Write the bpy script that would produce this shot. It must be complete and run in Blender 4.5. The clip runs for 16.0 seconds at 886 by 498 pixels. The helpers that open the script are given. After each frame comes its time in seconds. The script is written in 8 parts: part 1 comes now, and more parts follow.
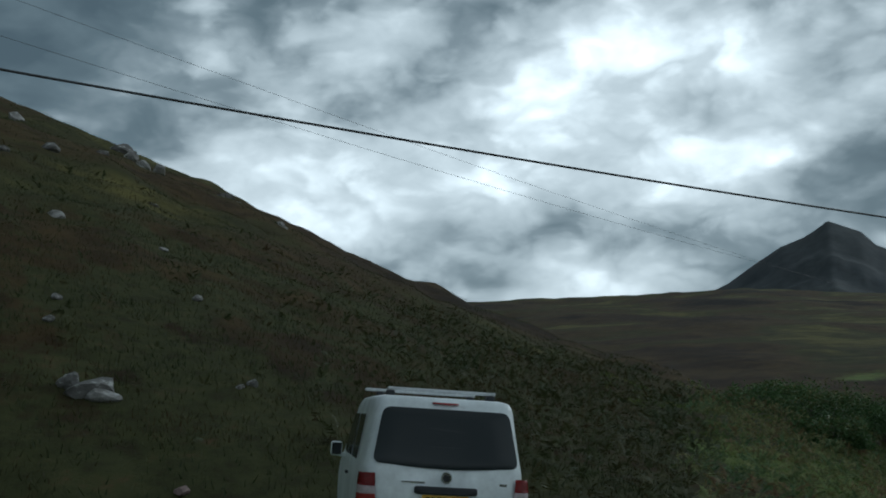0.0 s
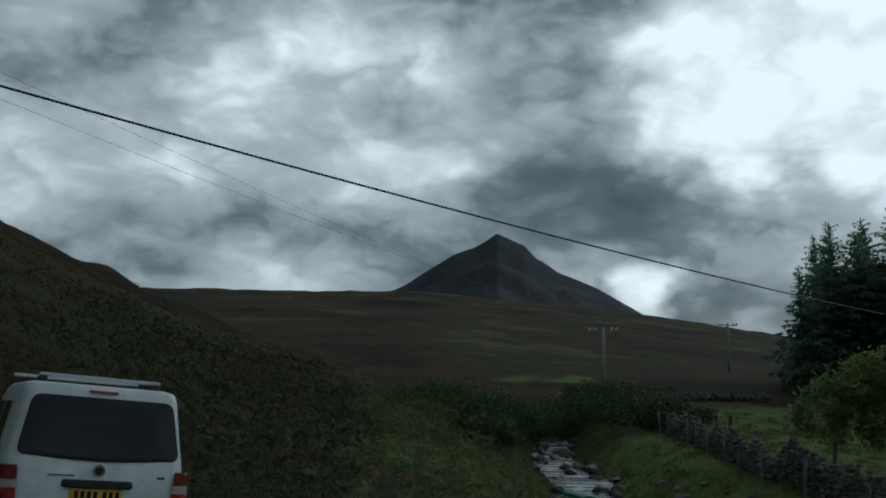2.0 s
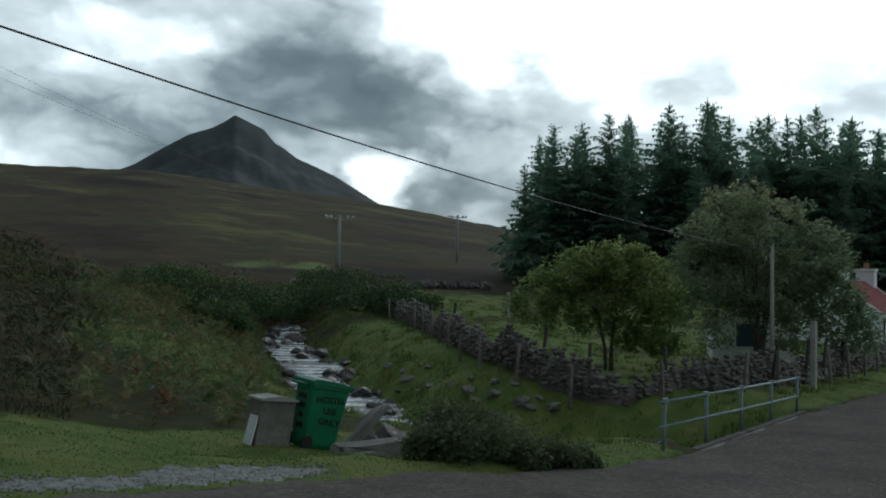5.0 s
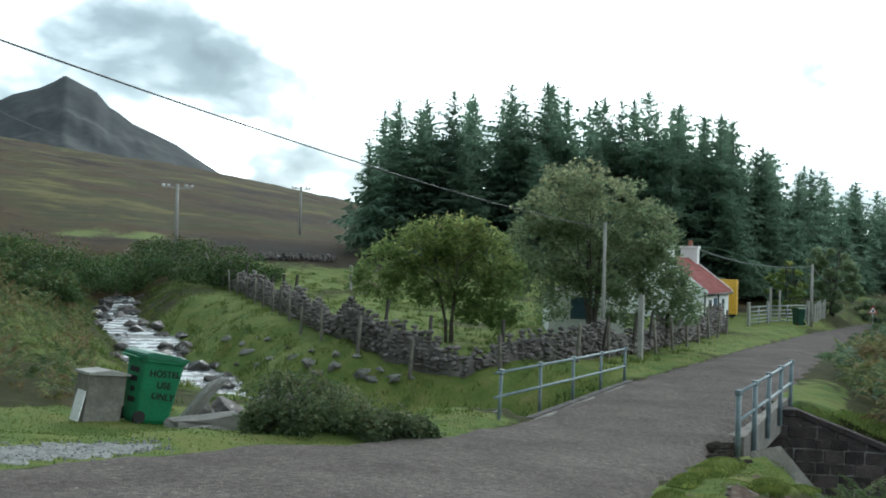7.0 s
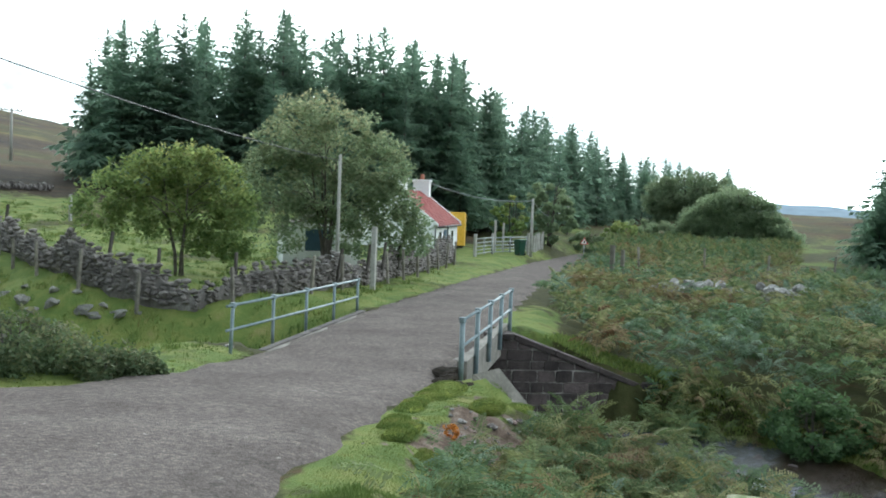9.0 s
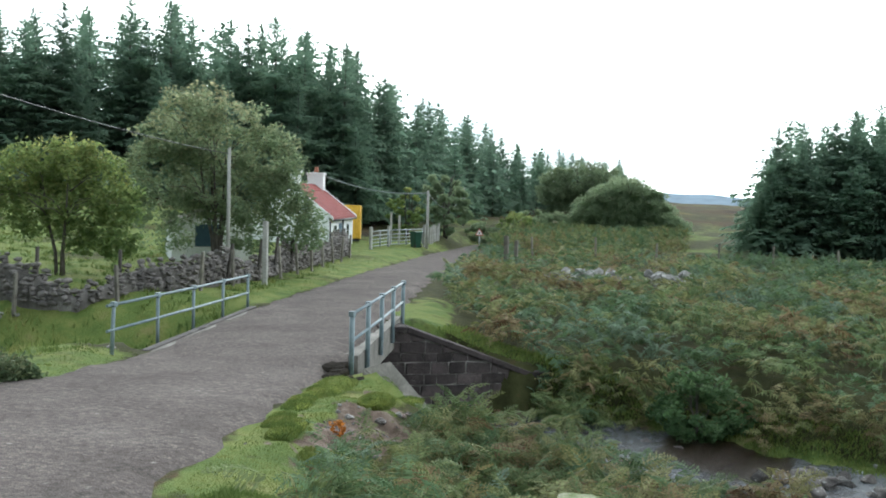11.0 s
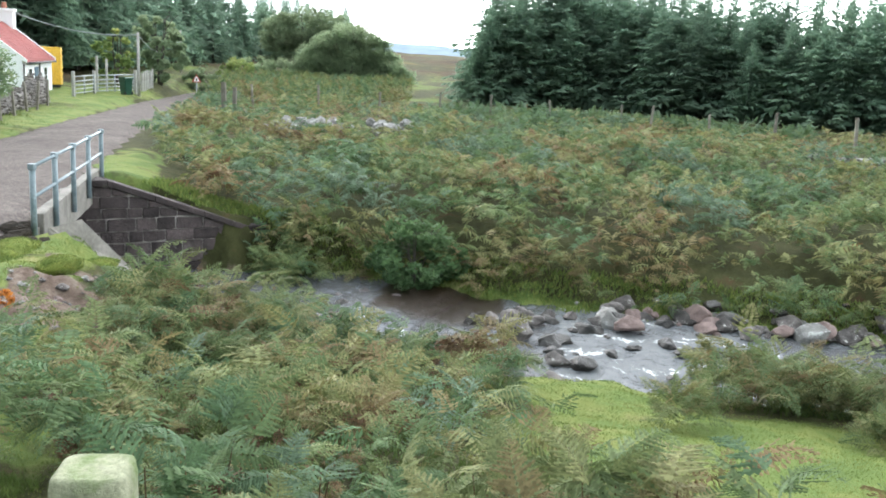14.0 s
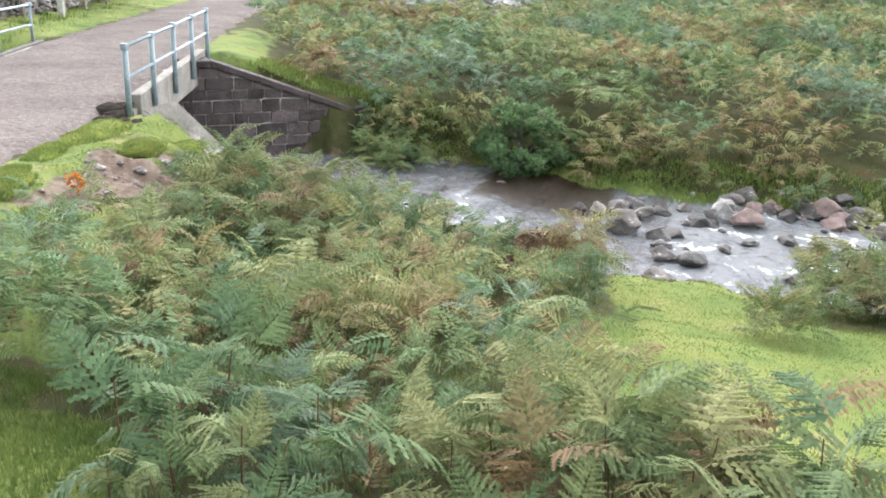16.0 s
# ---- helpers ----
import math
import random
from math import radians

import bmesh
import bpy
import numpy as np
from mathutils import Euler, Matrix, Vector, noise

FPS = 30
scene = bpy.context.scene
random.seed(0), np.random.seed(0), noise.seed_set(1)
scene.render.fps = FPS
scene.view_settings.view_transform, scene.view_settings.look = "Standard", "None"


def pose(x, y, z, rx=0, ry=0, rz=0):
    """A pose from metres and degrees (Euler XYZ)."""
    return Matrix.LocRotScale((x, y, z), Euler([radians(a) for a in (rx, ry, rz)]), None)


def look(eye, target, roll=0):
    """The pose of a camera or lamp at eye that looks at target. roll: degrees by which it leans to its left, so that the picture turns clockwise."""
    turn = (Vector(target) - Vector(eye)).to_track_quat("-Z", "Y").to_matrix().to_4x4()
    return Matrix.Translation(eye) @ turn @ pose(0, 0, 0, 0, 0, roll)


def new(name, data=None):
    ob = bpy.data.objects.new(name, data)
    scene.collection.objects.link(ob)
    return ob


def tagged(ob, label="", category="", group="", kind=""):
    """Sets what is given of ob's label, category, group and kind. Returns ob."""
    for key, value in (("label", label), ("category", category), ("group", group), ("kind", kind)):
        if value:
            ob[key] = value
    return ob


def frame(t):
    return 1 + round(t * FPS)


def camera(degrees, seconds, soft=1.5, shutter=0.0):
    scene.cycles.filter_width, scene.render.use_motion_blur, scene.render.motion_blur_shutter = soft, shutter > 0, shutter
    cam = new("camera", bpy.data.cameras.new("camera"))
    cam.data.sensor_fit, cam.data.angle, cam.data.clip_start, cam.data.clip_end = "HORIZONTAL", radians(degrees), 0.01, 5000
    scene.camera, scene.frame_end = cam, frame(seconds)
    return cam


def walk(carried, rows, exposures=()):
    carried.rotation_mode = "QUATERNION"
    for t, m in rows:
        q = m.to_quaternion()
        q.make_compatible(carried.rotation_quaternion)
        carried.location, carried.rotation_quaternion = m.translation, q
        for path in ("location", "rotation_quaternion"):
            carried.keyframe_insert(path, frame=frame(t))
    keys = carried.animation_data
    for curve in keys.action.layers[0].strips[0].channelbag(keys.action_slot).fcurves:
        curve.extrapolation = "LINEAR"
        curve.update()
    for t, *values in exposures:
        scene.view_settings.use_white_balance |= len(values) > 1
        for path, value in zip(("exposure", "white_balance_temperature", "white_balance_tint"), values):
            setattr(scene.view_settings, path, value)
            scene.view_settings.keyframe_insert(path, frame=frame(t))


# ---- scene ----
# Eye level of the standing viewer is z = 0; the ground under him lies 1.65 m lower.
cam = camera(50.0, 16.0, soft=1.8)
PATH = [
    (0, (-0.039, 0.008, -0.001), (0.002, 9.876, 1.617), -1.48),
    (0.5, (-0.016, -0.000, 0.003), (1.206, 9.802, 1.561), -0.70),
    (1, (0.017, -0.004, 0.005), (2.195, 9.635, 1.537), -0.07),
    (1.5, (0.012, 0.033, -0.006), (2.813, 9.510, 1.522), 0.11),
    (2, (0.004, 0.020, -0.014), (3.275, 9.347, 1.502), 0.05),
    (2.5, (-0.020, 0.003, -0.018), (3.637, 9.188, 1.484), 0.15),
    (3, (-0.022, -0.014, -0.013), (3.804, 9.110, 1.440), -0.31),
    (3.5, (-0.034, -0.009, -0.012), (3.899, 9.075, 1.407), -0.06),
    (4, (-0.022, 0.003, 0.001), (4.386, 8.938, 0.859), -0.16),
    (4.2, (-0.015, 0.009, 0.007), (4.760, 8.773, 0.635), 0.27),
    (6.3, (-0.016, -0.019, 0.004), (6.407, 7.641, 0.269), 1.38),
    (6.5, (-0.006, -0.025, 0.003), (6.556, 7.518, 0.223), 1.71),
    (7, (0.019, 0.003, -0.006), (7.037, 7.126, 0.102), 1.53),
    (7.5, (0.016, 0.016, 0.001), (7.423, 6.734, -0.003), 2.07),
    (8, (0.004, 0.002, 0.006), (7.901, 6.135, -0.117), 2.28),
    (8.5, (0.033, -0.020, 0.000), (8.424, 5.408, -0.353), 2.34),
    (11, (0.239, -0.131, 0.003), (9.404, 3.828, -0.562), 1.47),
    (11.5, (0.401, -0.193, -0.013), (9.757, 3.292, -0.588), 2.51),
    (12, (0.496, -0.161, -0.025), (10.035, 2.772, -0.663), 3.65),
    (12.5, (0.601, -0.054, -0.059), (10.286, 2.312, -0.835), 2.43),
    (13, (0.721, -0.025, -0.075), (10.510, 1.414, -1.526), 2.63),
    (13.5, (0.886, -0.115, -0.067), (10.704, 0.963, -1.630), 3.91),
    (14, (1.127, -0.161, -0.112), (10.854, 0.985, -2.130), 2.67),
    (14.5, (1.340, -0.198, -0.142), (10.947, 1.004, -2.644), 2.39),
    (15, (1.503, -0.258, -0.150), (11.029, 0.901, -2.965), 1.01),
    (15.5, (1.823, -0.384, -0.180), (11.081, 1.801, -3.264), 2.83),
    (16, (1.874, -0.553, -0.192), (11.029, 1.823, -3.441), 1.70),
]
walk(cam, [(t, look(eye, target, roll)) for t, eye, target, roll in PATH],
     exposures=[(0.0, -2.4, 5700, 1), (1.0, -2.9, 5700, 1), (2.2, -3.05, 5700, 1), (3.6, -3.05, 5700, 1), (4.2, -2.95, 5750, 1), (6.3, -0.85, 6000, 3), (7.2, -0.62, 6050, 3), (8.7, 0.0, 6100, 5),
                (11.0, -0.02, 6200, 8), (12.3, -0.15, 6200, 9), (13.5, 0.62, 6300, 11), (14.5, 0.93, 6480, 14), (16.0, 1.22, 6600, 18)])

# ---- light: broken overcast, the sun veiled behind bright cloud ----
SUN_AZ, SUN_EL = radians(44), radians(30)
world = bpy.data.worlds.new("sky")
scene.world = world
world.use_nodes = True


def node(tree, kind, x=None, **inputs):
    n = tree.nodes.new(kind)
    for k, v in inputs.items():
        n.inputs[k.replace("_", " ")].default_value = v
    return n


def ramp(tree, stops, smooth=False):
    n = tree.nodes.new("ShaderNodeValToRGB")
    n.color_ramp.interpolation = "EASE" if smooth else "LINEAR"
    while len(n.color_ramp.elements) < len(stops):
        n.color_ramp.elements.new(0.5)
    for e, (p, c) in zip(n.color_ramp.elements, stops):
        e.position = p
        e.color = (*c, 1) if len(c) == 3 else c
    return n


def make_sky():
    nt = world.node_tree
    nt.nodes.clear()
    L = nt.links.new
    out = nt.nodes.new("ShaderNodeOutputWorld")
    bg = nt.nodes.new("ShaderNodeBackground")
    sky = nt.nodes.new("ShaderNodeTexSky")
    sky.sky_type = "NISHITA"
    sky.sun_disc = False
    sky.sun_elevation, sky.sun_rotation = SUN_EL, SUN_AZ
    tc = nt.nodes.new("ShaderNodeTexCoord")
    # flat cloud layers: the direction divided by its height
    sep = nt.nodes.new("ShaderNodeSeparateXYZ")
    L(tc.outputs["Generated"], sep.inputs[0])
    hgt = node(nt, "ShaderNodeMath")
    hgt.operation = "ADD"
    hgt.inputs[1].default_value = 0.30
    mx = node(nt, "ShaderNodeMath")
    mx.operation = "MAXIMUM"
    mx.inputs[1].default_value = 0.0
    L(sep.outputs["Z"], mx.inputs[0])
    L(mx.outputs[0], hgt.inputs[0])
    div = nt.nodes.new("ShaderNodeVectorMath")
    div.operation = "DIVIDE"
    comb = nt.nodes.new("ShaderNodeCombineXYZ")
    for i in range(3):
        L(hgt.outputs[0], comb.inputs[i])
    L(tc.outputs["Generated"], div.inputs[0])
    L(comb.outputs[0], div.inputs[1])
    big = node(nt, "ShaderNodeTexNoise", Scale=2.3, Detail=6.0, Roughness=0.48, Distortion=0.15)
    squash = nt.nodes.new("ShaderNodeVectorMath")
    squash.operation = "MULTIPLY"
    squash.inputs[1].default_value = (1.0, 1.0, 1.7)
    L(tc.outputs["Generated"], squash.inputs[0])
    L(squash.outputs[0], big.inputs["Vector"])
    fine = node(nt, "ShaderNodeTexNoise", Scale=5.5, Detail=9.0, Roughness=0.47, Distortion=0.12)
    L(squash.outputs[0], fine.inputs["Vector"])
    puff = node(nt, "ShaderNodeTexNoise", Scale=13.0, Detail=5.0, Roughness=0.45, Distortion=0.25)
    L(squash.outputs[0], puff.inputs["Vector"])

    # the direction, roughened for the edges of the larger clouds
    rough = nt.nodes.new("ShaderNodeVectorMath")
    rough.operation = "MULTIPLY_ADD"
    rough.inputs[1].default_value = (0.14, 0.14, 0.14)
    ragged = nt.nodes.new("ShaderNodeVectorMath")
    ragged.operation = "NORMALIZE"
    L(rough.outputs[0], ragged.inputs[0])
    edge = node(nt, "ShaderNodeTexNoise", Scale=9.0, Detail=4.0, Roughness=0.5)
    L(squash.outputs[0], edge.inputs["Vector"])
    half = nt.nodes.new("ShaderNodeVectorMath")
    half.operation = "SUBTRACT"
    half.inputs[1].default_value = (0.5, 0.5, 0.5)
    L(edge.outputs["Color"], half.inputs[0])
    L(half.outputs[0], rough.inputs[0])
    L(tc.outputs["Generated"], rough.inputs[2])

    def total(*terms):
        """Weighted sum of (socket, weight) over a base of 0.215."""
        last = None
        for sock, w in terms:
            m = nt.nodes.new("ShaderNodeMath")
            m.operation = "MULTIPLY_ADD"
            L(sock, m.inputs[0])
            m.inputs[1].default_value = w
            if last is None:
                m.inputs[2].default_value = 0.215
            else:
                L(last, m.inputs[2])
            last = m.outputs[0]
        return last

    def toward(az, el, near, wide):
        """1 in the direction az, el, falling to 0 over the angles near to wide, in degrees."""
        a, e = radians(az), radians(el)
        d = nt.nodes.new("ShaderNodeVectorMath")
        d.operation = "DOT_PRODUCT"
        L(ragged.outputs[0], d.inputs[0])
        d.inputs[1].default_value = (math.sin(a) * math.cos(e), math.cos(a) * math.cos(e), math.sin(e))
        r = nt.nodes.new("ShaderNodeMapRange")
        r.interpolation_type = "SMOOTHSTEP"
        r.inputs["From Min"].default_value, r.inputs["From Max"].default_value = math.cos(radians(wide)), math.cos(radians(near))
        L(d.outputs["Value"], r.inputs["Value"])
        return r.outputs[0]

    def lean(az0, el0, az1, el1, soft):
        """1 above the line through two directions, 0 below it, over soft degrees each way."""
        u, v = (Vector((math.sin(radians(p)) * math.cos(radians(q)), math.cos(radians(p)) * math.cos(radians(q)), math.sin(radians(q)))) for p, q in ((az0, el0), (az1, el1)))
        d = nt.nodes.new("ShaderNodeVectorMath")
        d.operation = "DOT_PRODUCT"
        L(ragged.outputs[0], d.inputs[0])
        d.inputs[1].default_value = v.cross(u).normalized()
        r = nt.nodes.new("ShaderNodeMapRange")
        r.interpolation_type = "SMOOTHSTEP"
        r.inputs["From Min"].default_value, r.inputs["From Max"].default_value = -math.sin(radians(soft)), math.sin(radians(soft))
        L(d.outputs["Value"], r.inputs["Value"])
        return r.outputs[0]

    def both_of(a, b):
        m = nt.nodes.new("ShaderNodeMath")
        m.operation = "MULTIPLY"
        L(a, m.inputs[0])
        L(b, m.inputs[1])
        return m.outputs[0]

    def without(a):
        m = nt.nodes.new("ShaderNodeMath")
        m.operation = "SUBTRACT"
        m.inputs[0].default_value = 1.0
        L(a, m.inputs[1])
        return m.outputs[0]

    # the smooth grey sheet high on the left, the dark bank low on the right and the head of cloud above it
    sheet = both_of(lean(-18.5, 14.6, 23.6, 22.6, 2.6), lean(40, 5, 34, 40, 10))
    top = without(lean(13.0, 11.6, 24.0, 14.6, 1.5))
    bank = both_of(both_of(top, without(lean(20, 14.4, 48, 12.0, 1.5))), toward(33, 7, 9, 21))
    cloud_head = toward(25.5, 16.8, 1.5, 6.5)
    cloud_tail = toward(17.2, 16.6, 1.0, 4.0)
    white = toward(42, 22, 4, 15)
    glare = toward(47, 26, 3, 27)
    # rounded heads of cloud
    bend = nt.nodes.new("ShaderNodeVectorMath")
    bend.operation = "MULTIPLY_ADD"
    bend.inputs[1].default_value = (0.16, 0.16, 0.16)
    L(puff.outputs["Color"], bend.inputs[0])
    L(squash.outputs[0], bend.inputs[2])
    heads = node(nt, "ShaderNodeTexVoronoi", Scale=8.0, Detail=2.0, Roughness=0.5)
    heads.feature = "SMOOTH_F1"
    heads.inputs["Smoothness"].default_value = 0.25
    L(bend.outputs[0], heads.inputs["Vector"])
    cover = total((big.outputs["Fac"], 0.36), (fine.outputs["Fac"], 0.34), (puff.outputs["Fac"], 0.08), (heads.outputs["Distance"], -0.13),
                  (sheet, -0.105), (bank, -0.115), (cloud_head, -0.075), (cloud_tail, -0.04), (white, 0.10), (glare, 0.10), (toward(31.0, 5.7, 0.3, 3.0), 0.20),
                  (toward(8, 11, 8, 24), 0.055), (toward(75, 8, 15, 60), 0.05), (toward(66, 7.5, 1, 6), -0.05))
    clouds = ramp(nt, [(0.30, (0.52, 0.69, 0.79)), (0.38, (0.82, 1.03, 1.13)), (0.43, (1.4, 1.62, 1.72)), (0.47, (2.45, 2.68, 2.76)), (0.54, (4.0, 4.2, 4.25)), (0.66, (8.5, 8.7, 8.7))])
    L(cover, clouds.inputs["Fac"])
    # a little of the blue sky shows between the clouds
    skyscale = nt.nodes.new("ShaderNodeVectorMath")
    skyscale.operation = "SCALE"
    skyscale.inputs["Scale"].default_value = 0.10
    L(sky.outputs[0], skyscale.inputs[0])
    both = nt.nodes.new("ShaderNodeMix")
    both.data_type = "RGBA"
    both.inputs["Factor"].default_value = 0.85
    L(skyscale.outputs[0], both.inputs["A"])
    L(clouds.outputs["Color"], both.inputs["B"])
    # the unseen side away from the sun is dimmed to set the land's brightness
    flat = nt.nodes.new("ShaderNodeVectorMath")
    flat.operation = "DOT_PRODUCT"
    L(tc.outputs["Generated"], flat.inputs[0])
    flat.inputs[1].default_value = (math.sin(SUN_AZ), math.cos(SUN_AZ), 0.15)
    side = nt.nodes.new("ShaderNodeMapRange")
    side.interpolation_type = "SMOOTHSTEP"
    side.inputs["From Min"].default_value, side.inputs["From Max"].default_value = -0.35, 0.6
    side.inputs["To Min"].default_value, side.inputs["To Max"].default_value = 0.74, 1.0
    L(flat.outputs["Value"], side.inputs["Value"])
    dim = nt.nodes.new("ShaderNodeVectorMath")
    dim.operation = "SCALE"
    L(both.outputs["Result"], dim.inputs[0])
    # the unseen sky overhead is dimmed to take light off the ground
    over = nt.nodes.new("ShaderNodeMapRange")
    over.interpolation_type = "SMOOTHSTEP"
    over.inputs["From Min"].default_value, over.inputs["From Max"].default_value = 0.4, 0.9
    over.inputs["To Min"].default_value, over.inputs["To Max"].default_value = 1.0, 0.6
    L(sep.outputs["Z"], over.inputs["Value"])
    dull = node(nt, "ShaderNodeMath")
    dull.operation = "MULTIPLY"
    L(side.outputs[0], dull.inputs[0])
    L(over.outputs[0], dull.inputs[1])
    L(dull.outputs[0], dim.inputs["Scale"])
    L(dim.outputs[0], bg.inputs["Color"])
    bg.inputs["Strength"].default_value = 1.0
    L(bg.outputs[0], out.inputs["Surface"])


make_sky()
sun = new("sun", bpy.data.lights.new("sun", "SUN"))
sun.data.energy, sun.data.angle, sun.data.color = 0.7, radians(18), (1.0, 0.95, 0.88)
sun.matrix_world = look((math.sin(SUN_AZ) * 50, math.cos(SUN_AZ) * 50, math.tan(SUN_EL) * 50), (0, 0, 0))

# ---- small tools ----
random.seed(5)


def mesh_of(name, verts, faces, mat=None, smooth=False):
    me = bpy.data.meshes.new(name)
    me.from_pydata([tuple(v) for v in verts], [], [tuple(f) for f in faces])
    if mat:
        me.materials.append(mat)
    if smooth:
        me.polygons.foreach_set("use_smooth", [True] * len(me.polygons))
    me.update()
    return me


def soup(name, verts, faces, mat, tint=None, smooth=False):
    """A large mesh from arrays: verts (n, 3), faces (m, 3) or (m, 4), tint one number a vertex."""
    verts, faces = np.asarray(verts, dtype=np.float32), np.asarray(faces, dtype=np.int32)
    me = bpy.data.meshes.new(name)
    k = faces.shape[1]
    me.vertices.add(len(verts))
    me.vertices.foreach_set("co", verts.ravel())
    me.loops.add(faces.size)
    me.loops.foreach_set("vertex_index", faces.ravel())
    me.polygons.add(len(faces))
    me.polygons.foreach_set("loop_start", np.arange(0, faces.size, k, dtype=np.int32))
    if smooth:
        me.polygons.foreach_set("use_smooth", np.ones(len(faces), dtype=bool))
    me.update(calc_edges=True)
    if tint is not None:
        at = me.attributes.new("tint", "FLOAT", "POINT")
        at.data.foreach_set("value", np.asarray(tint, dtype=np.float32))
    me.materials.append(mat)
    return me


def part(name, bm, material, parent, label=""):
    """A bmesh (or mesh) as one object under a thing or a part."""
    if isinstance(bm, bmesh.types.BMesh):
        me = bpy.data.meshes.new(name)
        bm.to_mesh(me)
        bm.free()
        me.materials.append(material)
    else:
        me = bm
    ob = new(name, me)
    ob.parent = parent
    if label:
        ob["label"] = label
    return ob


def empty(name, m, label, category, group="", kind=""):
    ob = new(name)
    ob.empty_display_size = 0.1
    ob.matrix_world = m
    return tagged(ob, label, category, group, kind)


def box(bm, x0, x1, y0, y1, z0, z1, bevel=0.0, m=None):
    r = bmesh.ops.create_cube(bm, size=1)
    vs = r["verts"]
    for v in vs:
        v.co = Vector((x0 + (v.co.x + 0.5) * (x1 - x0), y0 + (v.co.y + 0.5) * (y1 - y0), z0 + (v.co.z + 0.5) * (z1 - z0)))
    if bevel:
        es = list({e for v in vs for e in v.link_edges})
        r = bmesh.ops.bevel(bm, geom=es, offset=bevel, segments=2, affect="EDGES", profile=0.5)
        vs = list({v for f in r["faces"] for v in f.verts} | {v for v in vs if v.is_valid})
    if m is not None:
        bmesh.ops.transform(bm, matrix=m, verts=vs)
    return vs


def tube(bm, pts, radii, sides=8, cap=True):
    """A round bar through pts."""
    pts = [Vector(p) for p in pts]
    if not hasattr(radii, "__len__"):
        radii = [radii] * len(pts)
    rings = []
    for i, p in enumerate(pts):
        d = (pts[min(i + 1, len(pts) - 1)] - pts[max(i - 1, 0)]).normalized()
        a = d.orthogonal().normalized() if abs(d.z) > 0.95 else d.cross(Vector((0, 0, 1))).normalized()
        b = d.cross(a)
        rings.append([bm.verts.new(p + (a * math.cos(2 * math.pi * k / sides) + b * math.sin(2 * math.pi * k / sides)) * radii[i]) for k in range(sides)])
    for r0, r1 in zip(rings, rings[1:]):
        for k in range(sides):
            f = bm.faces.new((r0[k], r0[(k + 1) % sides], r1[(k + 1) % sides], r1[k]))
            f.smooth = True
    if cap:
        bm.faces.new(rings[0][::-1])
        bm.faces.new(rings[-1])
    return rings


def extrude_poly(bm, pts, axis, a, b):
    """A prism over a closed outline. pts are pairs in the two other axes, axis is 0, 1 or 2."""
    def co(p, h):
        c = list(p)
        c.insert(axis, h)
        return c
    lo = [bm.verts.new(co(p, a)) for p in pts]
    hi = [bm.verts.new(co(p, b)) for p in pts]
    n = len(pts)
    bm.faces.new(lo[::-1])
    bm.faces.new(hi)
    for i in range(n):
        bm.faces.new((lo[i], lo[(i + 1) % n], hi[(i + 1) % n], hi[i]))
    bmesh.ops.recalc_face_normals(bm, faces=bm.faces)


# ---- materials ----
def material(name):
    m = bpy.data.materials.new(name)
    m.use_nodes = True
    return m, m.node_tree, m.node_tree.nodes["Principled BSDF"], m.node_tree.links.new


